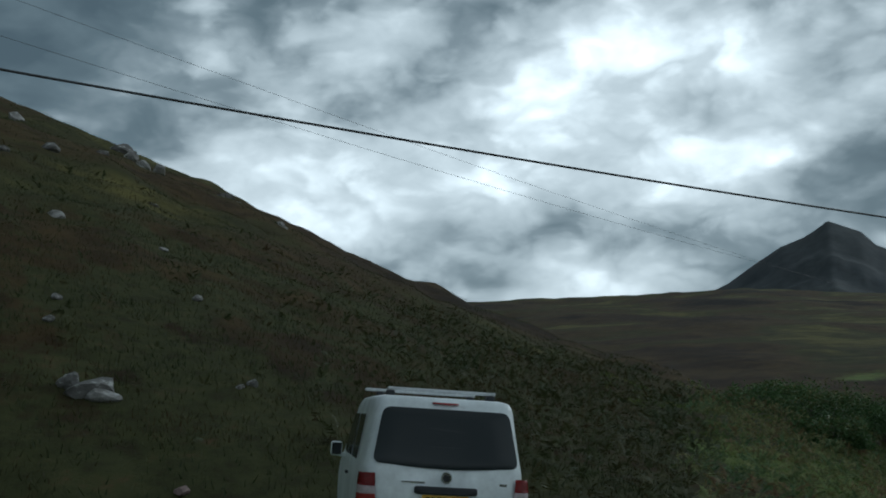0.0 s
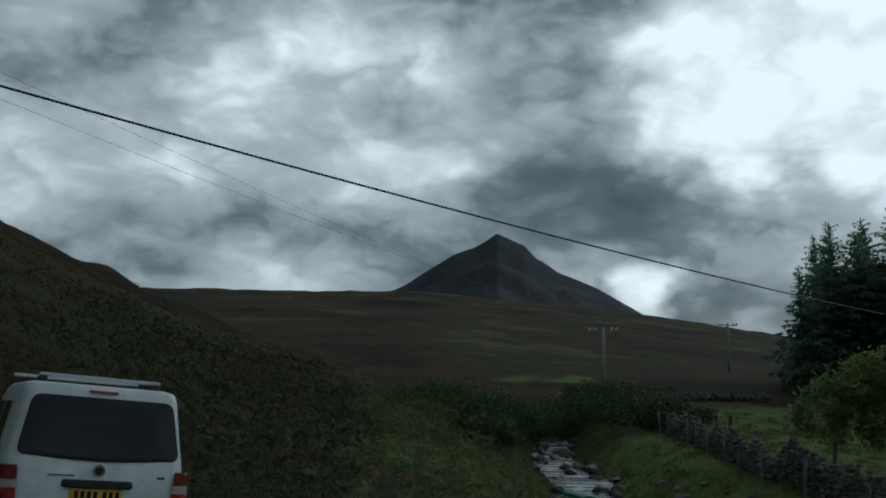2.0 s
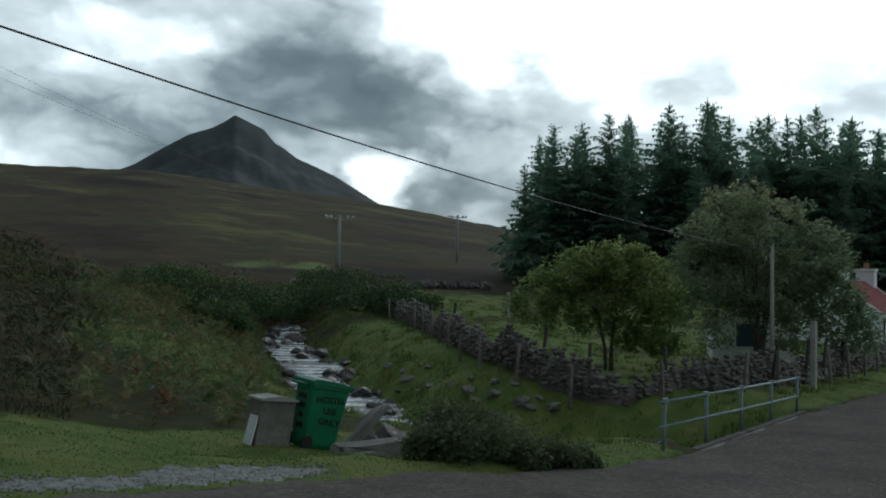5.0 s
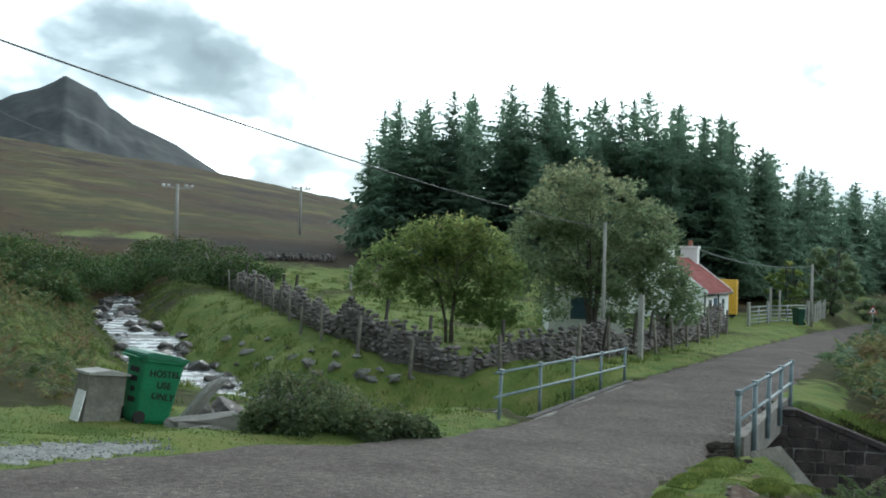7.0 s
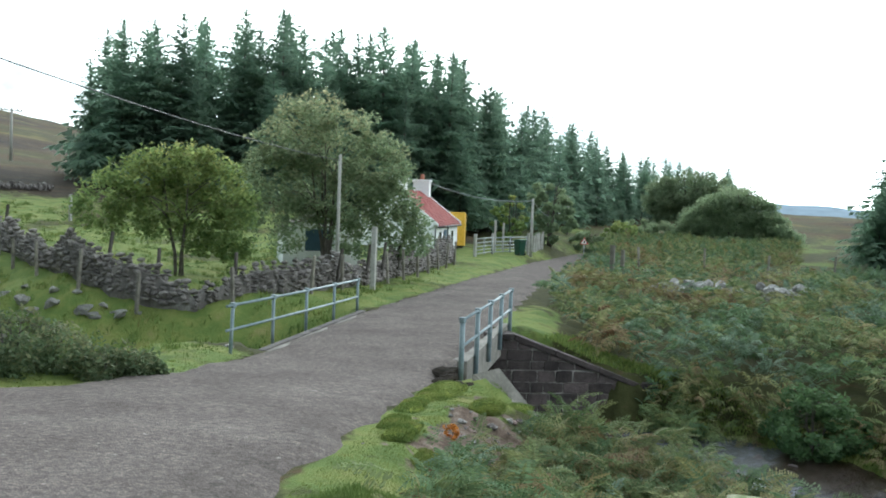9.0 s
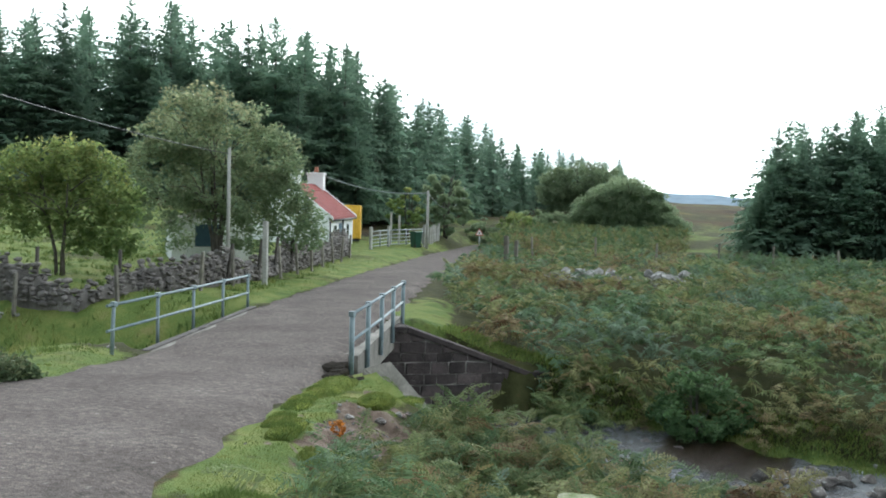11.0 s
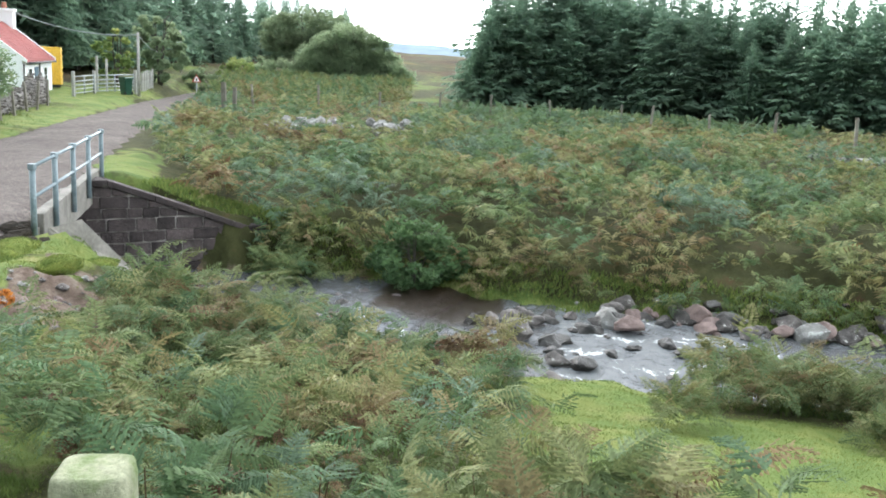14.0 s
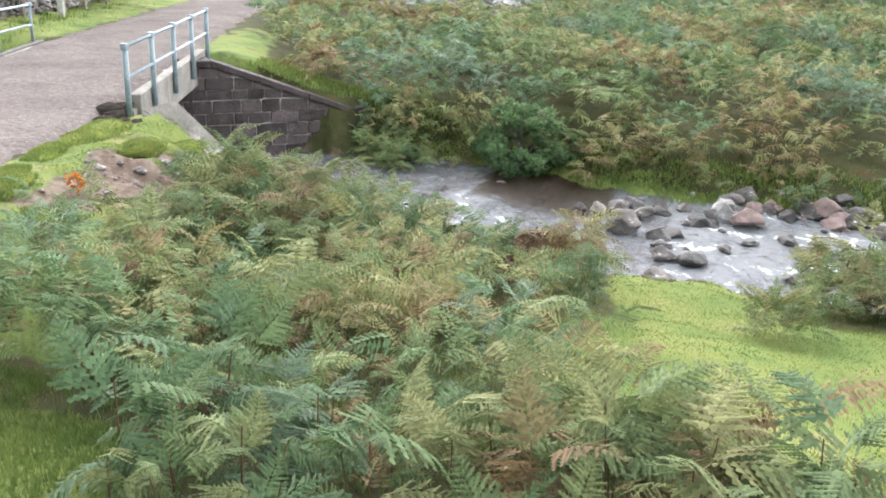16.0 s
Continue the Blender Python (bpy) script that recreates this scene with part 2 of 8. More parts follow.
def noisy(name, c0, c1, scale=4.0, rough=0.8, bump=0.0, fine=None, metal=0.0, bump_scale=None, detail=6.0, spot=None, rand=0.0, spec=0.4):
    """A surface whose colour wanders between c0 and c1 at two scales, in object space."""
    m, nt, p, L = material(name)
    tc = nt.nodes.new("ShaderNodeTexCoord")
    a = node(nt, "ShaderNodeTexNoise", Scale=scale, Detail=detail, Roughness=0.6)
    L(tc.outputs["Object"], a.inputs["Vector"])
    r = ramp(nt, [(0.32, c0), (0.68, c1)])
    L(a.outputs["Fac"], r.inputs["Fac"])
    col = r.outputs["Color"]
    b = node(nt, "ShaderNodeTexNoise", Scale=fine or scale * 9, Detail=4.0, Roughness=0.7)
    L(tc.outputs["Object"], b.inputs["Vector"])
    hsv = nt.nodes.new("ShaderNodeHueSaturation")
    mr = nt.nodes.new("ShaderNodeMapRange")
    mr.inputs["From Min"].default_value, mr.inputs["From Max"].default_value = 0.25, 0.75
    mr.inputs["To Min"].default_value, mr.inputs["To Max"].default_value = 0.72, 1.28
    L(b.outputs["Fac"], mr.inputs["Value"])
    val = mr.outputs[0]
    if rand:
        oi = nt.nodes.new("ShaderNodeObjectInfo")
        m2 = nt.nodes.new("ShaderNodeMapRange")
        m2.inputs["To Min"].default_value, m2.inputs["To Max"].default_value = 1 - rand, 1 + rand
        L(oi.outputs["Random"], m2.inputs["Value"])
        mm = node(nt, "ShaderNodeMath")
        mm.operation = "MULTIPLY"
        L(val, mm.inputs[0])
        L(m2.outputs[0], mm.inputs[1])
        val = mm.outputs[0]
    L(val, hsv.inputs["Value"])
    L(col, hsv.inputs["Color"])
    col = hsv.outputs["Color"]
    if spot:
        colour, low, high, sc = spot
        s = node(nt, "ShaderNodeTexNoise", Scale=sc, Detail=5.0, Roughness=0.65)
        L(tc.outputs["Object"], s.inputs["Vector"])
        sr = nt.nodes.new("ShaderNodeMapRange")
        sr.inputs["From Min"].default_value, sr.inputs["From Max"].default_value = low, high
        L(s.outputs["Fac"], sr.inputs["Value"])
        mx = nt.nodes.new("ShaderNodeMix")
        mx.data_type = "RGBA"
        L(sr.outputs[0], mx.inputs["Factor"])
        L(col, mx.inputs["A"])
        mx.inputs["B"].default_value = (*colour, 1)
        col = mx.outputs["Result"]
    L(col, p.inputs["Base Color"])
    p.inputs["Roughness"].default_value = rough
    p.inputs["Metallic"].default_value = metal
    p.inputs["Specular IOR Level"].default_value = spec
    if bump:
        bn = node(nt, "ShaderNodeTexNoise", Scale=bump_scale or scale * 6, Detail=6.0, Roughness=0.65)
        L(tc.outputs["Object"], bn.inputs["Vector"])
        bu = nt.nodes.new("ShaderNodeBump")
        bu.inputs["Strength"].default_value = bump
        bu.inputs["Distance"].default_value = 0.05
        L(bn.outputs["Fac"], bu.inputs["Height"])
        L(bu.outputs[0], p.inputs["Normal"])
    return m


def leafy(name, stops, trans=0.25, rough=0.55, spread=0.25):
    """Leaves: colour by the vertex attribute tint, a little light through them."""
    m, nt, p, L = material(name)
    at = nt.nodes.new("ShaderNodeAttribute")
    at.attribute_name = "tint"
    r = ramp(nt, stops)
    L(at.outputs["Fac"], r.inputs["Fac"])
    isl = nt.nodes.new("ShaderNodeNewGeometry")
    oi = nt.nodes.new("ShaderNodeObjectInfo")
    mr = nt.nodes.new("ShaderNodeMapRange")
    mr.inputs["To Min"].default_value, mr.inputs["To Max"].default_value = 1 - spread, 1 + spread
    L(isl.outputs["Random Per Island"], mr.inputs["Value"])
    m2 = nt.nodes.new("ShaderNodeMapRange")
    m2.inputs["To Min"].default_value, m2.inputs["To Max"].default_value = 0.82, 1.18
    L(oi.outputs["Random"], m2.inputs["Value"])
    mm = node(nt, "ShaderNodeMath")
    mm.operation = "MULTIPLY"
    L(mr.outputs[0], mm.inputs[0])
    L(m2.outputs[0], mm.inputs[1])
    hsv = nt.nodes.new("ShaderNodeHueSaturation")
    L(mm.outputs[0], hsv.inputs["Value"])
    L(r.outputs["Color"], hsv.inputs["Color"])
    L(hsv.outputs["Color"], p.inputs["Base Color"])
    p.inputs["Roughness"].default_value = rough
    p.inputs["Specular IOR Level"].default_value = 0.16
    tr = nt.nodes.new("ShaderNodeBsdfTranslucent")
    L(hsv.outputs["Color"], tr.inputs["Color"])
    mx = nt.nodes.new("ShaderNodeMixShader")
    mx.inputs["Fac"].default_value = trans
    L(p.outputs[0], mx.inputs[1])
    L(tr.outputs[0], mx.inputs[2])
    L(mx.outputs[0], nt.nodes["Material Output"].inputs["Surface"])
    return m


def plain(name, c, rough=0.5, metal=0.0, spec=0.5):
    return noisy(name, tuple(v * 0.88 for v in c), tuple(min(1, v * 1.08) for v in c), 3.0, rough, 0.0, metal=metal, spec=spec)


def road_material():
    """Worn chippings: bare binder, loose grit and single pale stones."""
    m, nt, p, L = material("tarmac")
    tc = nt.nodes.new("ShaderNodeTexCoord")

    def noise_at(scale, detail):
        n = node(nt, "ShaderNodeTexNoise", Scale=scale, Detail=detail, Roughness=0.65)
        L(tc.outputs["Object"], n.inputs["Vector"])
        return n.outputs["Fac"]

    wide = ramp(nt, [(0.32, (0.090, 0.077, 0.072)), (0.5, (0.122, 0.105, 0.098)), (0.68, (0.152, 0.132, 0.124))])
    L(noise_at(0.7, 9.0), wide.inputs["Fac"])
    chips = node(nt, "ShaderNodeTexVoronoi", Scale=60.0)
    L(tc.outputs["Object"], chips.inputs["Vector"])
    bw = nt.nodes.new("ShaderNodeSeparateColor")
    L(chips.outputs["Color"], bw.inputs[0])
    mid = ramp(nt, [(0.36, (0.72, 0.72, 0.72)), (0.64, (1.3, 1.28, 1.26))])
    L(noise_at(11.0, 6.0), mid.inputs["Fac"])
    m0 = nt.nodes.new("ShaderNodeMix")
    m0.data_type, m0.blend_type = "RGBA", "MULTIPLY"
    m0.inputs["Factor"].default_value = 1.0
    L(wide.outputs["Color"], m0.inputs["A"])
    L(mid.outputs["Color"], m0.inputs["B"])
    tone = ramp(nt, [(0.0, (0.68, 0.68, 0.68)), (0.5, (0.98, 0.98, 0.98)), (0.9, (1.2, 1.17, 1.13)), (1.0, (1.7, 1.65, 1.6))])
    L(bw.outputs["Red"], tone.inputs["Fac"])
    mul = nt.nodes.new("ShaderNodeMix")
    mul.data_type, mul.blend_type = "RGBA", "MULTIPLY"
    mul.inputs["Factor"].default_value = 1.0
    L(m0.outputs["Result"], mul.inputs["A"])
    L(tone.outputs["Color"], mul.inputs["B"])
    pale = ramp(nt, [(0.66, (0, 0, 0)), (0.72, (1, 1, 1))])
    L(noise_at(9.0, 3.0), pale.inputs["Fac"])
    mix = nt.nodes.new("ShaderNodeMix")
    mix.data_type = "RGBA"
    L(pale.outputs["Color"], mix.inputs["Factor"])
    L(mul.outputs["Result"], mix.inputs["A"])
    mix.inputs["B"].default_value = (0.30, 0.27, 0.25, 1)
    L(mix.outputs["Result"], p.inputs["Base Color"])
    p.inputs["Roughness"].default_value = 0.95
    p.inputs["Specular IOR Level"].default_value = 0.15
    bu = nt.nodes.new("ShaderNodeBump")
    bu.inputs["Strength"].default_value = 0.5
    bu.inputs["Distance"].default_value = 0.02
    L(chips.outputs["Distance"], bu.inputs["Height"])
    L(bu.outputs[0], p.inputs["Normal"])
    return m


M_ROAD = road_material()
M_GRAVEL = noisy("gravel", (0.17, 0.17, 0.165), (0.32, 0.32, 0.31), 8, 0.9, 0.5, bump_scale=40)
M_CONCRETE = noisy("concrete", (0.13, 0.122, 0.105), (0.265, 0.248, 0.222), 2.0, 0.85, 0.2, spot=((0.12, 0.12, 0.09), 0.55, 0.75, 3))
M_RAIL = noisy("rail_paint", (0.15, 0.205, 0.225), (0.27, 0.33, 0.35), 3.0, 0.5, 0.1, spot=((0.20, 0.13, 0.08), 0.66, 0.74, 14))
M_STONE = noisy("wall_stone", (0.085, 0.076, 0.072), (0.225, 0.205, 0.19), 2.2, 0.9, 0.5, rand=0.35, spot=((0.36, 0.37, 0.34), 0.62, 0.74, 5))
M_BLOCK = noisy("dressed_stone", (0.036, 0.029, 0.028), (0.105, 0.082, 0.08), 2.6, 0.88, 0.7, rand=0.45, spot=((0.17, 0.16, 0.145), 0.62, 0.76, 5))
M_MORTAR = noisy("mortar", (0.045, 0.04, 0.037), (0.40, 0.37, 0.34), 3.2, 0.95, 0.3)
M_ROCK = noisy("river_rock", (0.055, 0.048, 0.045), (0.20, 0.178, 0.166), 1.8, 0.75, 0.6, rand=0.45, spot=((0.60, 0.59, 0.55), 0.60, 0.68, 3.6))
M_SLAB = noisy("slab_stone", (0.20, 0.19, 0.175), (0.36, 0.345, 0.32), 3.0, 0.85, 0.6, rand=0.2, spot=((0.10, 0.10, 0.09), 0.60, 0.72, 6))
M_PALEROCK = noisy("lichen_rock", (0.14, 0.135, 0.125), (0.32, 0.31, 0.295), 2.2, 0.9, 0.5, rand=0.35, spot=((0.56, 0.57, 0.54), 0.56, 0.68, 4))
M_OUTCROP = noisy("outcrop_stone", (0.14, 0.135, 0.125), (0.33, 0.32, 0.30), 2.4, 0.9, 0.6, rand=0.25, spot=((0.11, 0.13, 0.05), 0.56, 0.66, 3))
M_MOSS = noisy("moss", (0.12, 0.17, 0.028), (0.24, 0.27, 0.055), 3.0, 0.95, 0.9, fine=60, bump_scale=45, rand=0.25, spot=((0.12, 0.15, 0.035), 0.58, 0.75, 7), spec=0.1)
M_WETROCK = noisy("wet_rock", (0.015, 0.014, 0.013), (0.06, 0.055, 0.05), 2.5, 0.35, 0.5, rand=0.3)
M_EARTH = noisy("dark_earth", (0.018, 0.015, 0.012), (0.06, 0.05, 0.04), 5.0, 0.95, 0.7, rand=0.2, spec=0.1)
M_PINKROCK = noisy("pink_rock", (0.15, 0.105, 0.095), (0.29, 0.21, 0.19), 2.5, 0.8, 0.4)
M_WOOD = noisy("weathered_wood", (0.13, 0.115, 0.095), (0.28, 0.26, 0.22), 3, 0.9, 0.3, rand=0.25)
M_POLE = noisy("pole_wood", (0.29, 0.285, 0.26), (0.44, 0.43, 0.40), 2, 0.85, 0.2)
M_DARKPOST = noisy("dark_post", (0.035, 0.03, 0.027), (0.09, 0.08, 0.07), 3, 0.9, 0.3, rand=0.3)
M_MOSSPOST = noisy("mossy_post", (0.20, 0.22, 0.13), (0.36, 0.36, 0.25), 14, 0.95, 0.4, bump_scale=50, spot=((0.14, 0.19, 0.07), 0.5, 0.68, 18))
M_WHITE = noisy("white_render", (0.80, 0.82, 0.83), (0.86, 0.87, 0.87), 1.2, 0.85, 0.05, fine=40, spot=((0.66, 0.68, 0.66), 0.70, 0.9, 1.3))
M_REDROOF = noisy("red_roof", (0.24, 0.055, 0.05), (0.36, 0.095, 0.085), 1.4, 0.7, 0.1)
M_YELLOW = noisy("yellow_paint", (0.62, 0.36, 0.03), (0.75, 0.46, 0.06), 1.5, 0.55, 0.05)
M_GREENBIN = noisy("green_plastic", (0.012, 0.14, 0.06), (0.018, 0.19, 0.085), 3, 0.45, 0.05, spot=((0.06, 0.16, 0.10), 0.62, 0.8, 4))
M_DARKBIN = noisy("dark_green_plastic", (0.008, 0.05, 0.03), (0.014, 0.075, 0.045), 3, 0.45)
M_GREENLID = noisy("green_lid_plastic", (0.02, 0.13, 0.075), (0.04, 0.18, 0.11), 3, 0.4)
M_BLACK = plain("black_rubber", (0.02, 0.02, 0.02), 0.6)
M_INK = plain("black_paint", (0.006, 0.007, 0.006), 0.8)
M_VAN = noisy("white_van_paint", (0.74, 0.79, 0.80), (0.78, 0.83, 0.84), 0.6, 0.28, fine=2.0, spec=0.5)
M_TRIM = plain("dark_plastic", (0.02, 0.022, 0.025), 0.5)
M_ALU = plain("aluminium_bar", (0.62, 0.64, 0.65), 0.4, 0.6)
M_CHROME = plain("chrome", (0.75, 0.76, 0.78), 0.18, 1.0)
M_REDLAMP = plain("red_lamp_plastic", (0.26, 0.012, 0.012), 0.2)
M_CLEARLAMP = plain("clear_lamp_plastic", (0.70, 0.62, 0.62), 0.2)
M_ORANGELAMP = plain("orange_lamp_plastic", (0.42, 0.035, 0.018), 0.2)
M_PLATE = plain("yellow_plate", (0.80, 0.50, 0.06), 0.5)
# black cable lifted to grey; the sky it reflects is put into the colour
M_WIRE = plain("cable_sheen_grey", (0.06, 0.062, 0.065), 0.5)
M_GALV = noisy("galvanised_steel", (0.24, 0.27, 0.28), (0.37, 0.40, 0.41), 3, 0.45, metal=0.4)
M_CERAMIC = plain("white_ceramic", (0.75, 0.76, 0.76), 0.3)
M_SIGNRED = plain("sign_red", (0.50, 0.06, 0.05), 0.5)
M_SIGNWHITE = plain("sign_white", (0.80, 0.80, 0.80), 0.5)
M_BLUEDOOR = plain("blue_paint", (0.04, 0.09, 0.13), 0.6)
M_BARK = noisy("bark", (0.055, 0.048, 0.04), (0.13, 0.115, 0.10), 5, 0.95, 0.5)
M_TERRACOTTA = noisy("terracotta", (0.30, 0.12, 0.08), (0.40, 0.18, 0.12), 6, 0.85)


def glass_dark():
    m, nt, p, L = material("dark_glass")
    p.inputs["Base Color"].default_value = (0.02, 0.026, 0.028, 1)
    p.inputs["Roughness"].default_value = 0.22
    p.inputs["Specular IOR Level"].default_value = 0.32
    return m


M_GLASS = glass_dark()
M_BRACKEN = leafy("bracken_leaf", [(0.0, (0.135, 0.19, 0.13)), (0.22, (0.088, 0.150, 0.070)), (0.45, (0.135, 0.18, 0.075)), (0.62, (0.215, 0.22, 0.095)), (0.78, (0.205, 0.155, 0.08)), (1.0, (0.12, 0.066, 0.040))], 0.30, 0.72, 0.34)
# needles paler than life: haze and veiling glare are put into their colour
M_FIR = leafy("hazed_fir_needles", [(0.0, (0.16, 0.255, 0.19)), (0.5, (0.215, 0.32, 0.23)), (1.0, (0.26, 0.36, 0.24))], 0.68, 0.7, 0.08)
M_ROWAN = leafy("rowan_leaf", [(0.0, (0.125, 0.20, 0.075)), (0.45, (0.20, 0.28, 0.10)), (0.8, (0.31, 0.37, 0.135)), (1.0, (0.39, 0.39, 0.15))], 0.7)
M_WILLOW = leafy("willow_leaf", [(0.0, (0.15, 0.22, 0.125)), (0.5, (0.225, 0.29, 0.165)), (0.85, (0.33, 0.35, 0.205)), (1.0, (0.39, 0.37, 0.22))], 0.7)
M_NETTLE = leafy("nettle_leaf", [(0.0, (0.075, 0.14, 0.06)), (0.5, (0.105, 0.19, 0.08)), (1.0, (0.15, 0.235, 0.10))], 0.45)
M_BRAMBLE = leafy("bramble_leaf", [(0.0, (0.07, 0.11, 0.055)), (0.5, (0.12, 0.17, 0.085)), (1.0, (0.20, 0.20, 0.10))], 0.4)
M_ORANGELEAF = leafy("orange_leaf", [(0.0, (0.40, 0.14, 0.03)), (1.0, (0.55, 0.24, 0.05))], 0.4)
M_SHRUB = leafy("shrub_leaf", [(0.0, (0.04, 0.075, 0.03)), (0.6, (0.08, 0.14, 0.05)), (1.0, (0.15, 0.15, 0.06))], 0.25)
M_LAWN = leafy("lawn_blade", [(0.0, (0.09, 0.142, 0.04)), (0.5, (0.15, 0.202, 0.055)), (0.8, (0.21, 0.24, 0.07)), (1.0, (0.285, 0.262, 0.105))], 0.3, 0.6, 0.08)
M_FARTREE = leafy("far_tree_leaf", [(0.0, (0.185, 0.26, 0.155)), (0.5, (0.245, 0.32, 0.19)), (1.0, (0.30, 0.36, 0.215))], 0.7, 0.6, 0.1)
# darker version of the bracken leaf; the backlit slope's shade is in its colour
M_HILLFERN_BACKLIT = leafy("backlit_hill_fern_and_heather", [(0.0, (0.044, 0.060, 0.028)), (0.4, (0.056, 0.066, 0.028)), (0.7, (0.072, 0.062, 0.028)), (1.0, (0.066, 0.040, 0.022))], 0.25)


def ground_material():
    """Grass, bare soil, heather moor and bracken litter, mixed by the vertex colour cover (r grass, g soil, b heather)."""
    m, nt, p, L = material("ground_cover")
    tc = nt.nodes.new("ShaderNodeTexCoord")
    at = nt.nodes.new("ShaderNodeAttribute")
    at.attribute_name = "cover"
    sep = nt.nodes.new("ShaderNodeSeparateColor")
    L(at.outputs["Color"], sep.inputs[0])

    def tone(stops, scale, detail=8.0, rough=0.7):
        n = node(nt, "ShaderNodeTexNoise", Scale=scale, Detail=detail, Roughness=rough)
        L(tc.outputs["Object"], n.inputs["Vector"])
        r = ramp(nt, stops)
        L(n.outputs["Fac"], r.inputs["Fac"])
        return r.outputs["Color"]

    litter = tone([(0.3, (0.034, 0.027, 0.014)), (0.45, (0.048, 0.052, 0.02)), (0.58, (0.065, 0.068, 0.026)), (0.72, (0.10, 0.062, 0.033))], 1.3)
    grass = tone([(0.28, (0.068, 0.112, 0.03)), (0.46, (0.125, 0.176, 0.047)), (0.58, (0.178, 0.208, 0.06)), (0.70, (0.235, 0.215, 0.09))], 0.9)
    soil = tone([(0.3, (0.07, 0.05, 0.036)), (0.48, (0.145, 0.105, 0.082)), (0.58, (0.20, 0.155, 0.125)), (0.72, (0.30, 0.25, 0.21))], 4.5)
    heath = tone([(0.34, (0.014, 0.013, 0.008)), (0.43, (0.040, 0.027, 0.014)), (0.50, (0.068, 0.047, 0.020)), (0.56, (0.050, 0.052, 0.019)), (0.63, (0.115, 0.105, 0.034))], 0.022, 14.0, 0.58)
    speck = tone([(0.3, (0.55, 0.55, 0.55)), (0.7, (1.35, 1.3, 1.2))], 0.35, 8.0)
    both = nt.nodes.new("ShaderNodeMix")
    both.data_type, both.blend_type = "RGBA", "MULTIPLY"
    both.inputs["Factor"].default_value = 1.0
    L(heath, both.inputs["A"])
    L(speck, both.inputs["B"])
    heather = both.outputs["Result"]

    def mix(f, a, b):
        x = nt.nodes.new("ShaderNodeMix")
        x.data_type = "RGBA"
        # ragged borders
        n = node(nt, "ShaderNodeTexNoise", Scale=1.6, Detail=6.0, Roughness=0.7)
        L(tc.outputs["Object"], n.inputs["Vector"])
        s = node(nt, "ShaderNodeMath")
        s.operation = "ADD"
        L(f, s.inputs[0])
        L(n.outputs["Fac"], s.inputs[1])
        r = nt.nodes.new("ShaderNodeMapRange")
        r.inputs["From Min"].default_value, r.inputs["From Max"].default_value = 0.88, 1.12
        L(s.outputs[0], r.inputs["Value"])
        L(r.outputs[0], x.inputs["Factor"])
        L(a, x.inputs["A"])
        L(b, x.inputs["B"])
        return x.outputs["Result"]

    c = mix(sep.outputs["Blue"], litter, heather)
    c = mix(sep.outputs["Red"], c, grass)
    c = mix(sep.outputs["Green"], c, soil)
    L(c, p.inputs["Base Color"])
    p.inputs["Roughness"].default_value = 0.95
    p.inputs["Specular IOR Level"].default_value = 0.15
    bn = node(nt, "ShaderNodeTexNoise", Scale=9.0, Detail=9.0, Roughness=0.75)
    L(tc.outputs["Object"], bn.inputs["Vector"])
    bu = nt.nodes.new("ShaderNodeBump")
    bu.inputs["Strength"].default_value = 0.6
    bu.inputs["Distance"].default_value = 0.12
    L(bn.outputs["Fac"], bu.inputs["Height"])
    L(bu.outputs[0], p.inputs["Normal"])
    return m


def water_material():
    m, nt, p, L = material("stream_water")
    tc = nt.nodes.new("ShaderNodeTexCoord")
    at = nt.nodes.new("ShaderNodeAttribute")
    at.attribute_name = "foam"
    n = node(nt, "ShaderNodeTexNoise", Scale=3.0, Detail=8.0, Roughness=0.7, Distortion=1.0)
    L(tc.outputs["Object"], n.inputs["Vector"])
    s = node(nt, "ShaderNodeMath")
    s.operation = "ADD"
    L(at.outputs["Fac"], s.inputs[0])
    L(n.outputs["Fac"], s.inputs[1])
    # grey-blue stops hold reflected sky in the colour; brown is peat, white is foam
    r = ramp(nt, [(0.16, (0.026, 0.016, 0.009)), (0.40, (0.048, 0.044, 0.041)), (0.62, (0.095, 0.102, 0.110)), (0.78, (0.16, 0.17, 0.18)), (0.90, (0.16, 0.17, 0.175)), (0.98, (0.72, 0.75, 0.77))])
    L(s.outputs[0], r.inputs["Fac"])
    L(r.outputs["Color"], p.inputs["Base Color"])
    p.inputs["Roughness"].default_value = 0.26
    p.inputs["IOR"].default_value = 1.33
    b1 = node(nt, "ShaderNodeTexNoise", Scale=5.0, Detail=5.0, Roughness=0.6, Distortion=1.5)
    L(tc.outputs["Object"], b1.inputs["Vector"])
    bu = nt.nodes.new("ShaderNodeBump")
    bu.inputs["Strength"].default_value = 0.6
    bu.inputs["Distance"].default_value = 0.16
    L(b1.outputs["Fac"], bu.inputs["Height"])
    L(bu.outputs[0], p.inputs["Normal"])
    return m


M_GROUND, M_WATER = ground_material(), water_material()
M_MOUNTAIN = noisy("mountain_rock", (0.028, 0.036, 0.042), (0.066, 0.074, 0.076), 0.006, 0.95, 0.0, fine=0.03)
# blue distance haze is put into the hills' base colour
M_FARHILL = noisy("far_hill_haze", (0.15, 0.22, 0.285), (0.19, 0.26, 0.325), 0.002, 1.0, 0.0, fine=0.01)

# ---- the lie of the land ----
def smooth(a, b, x):
    t = np.clip((np.asarray(x, dtype=float) - a) / (b - a), 0, 1)
    return t * t * (3 - 2 * t)


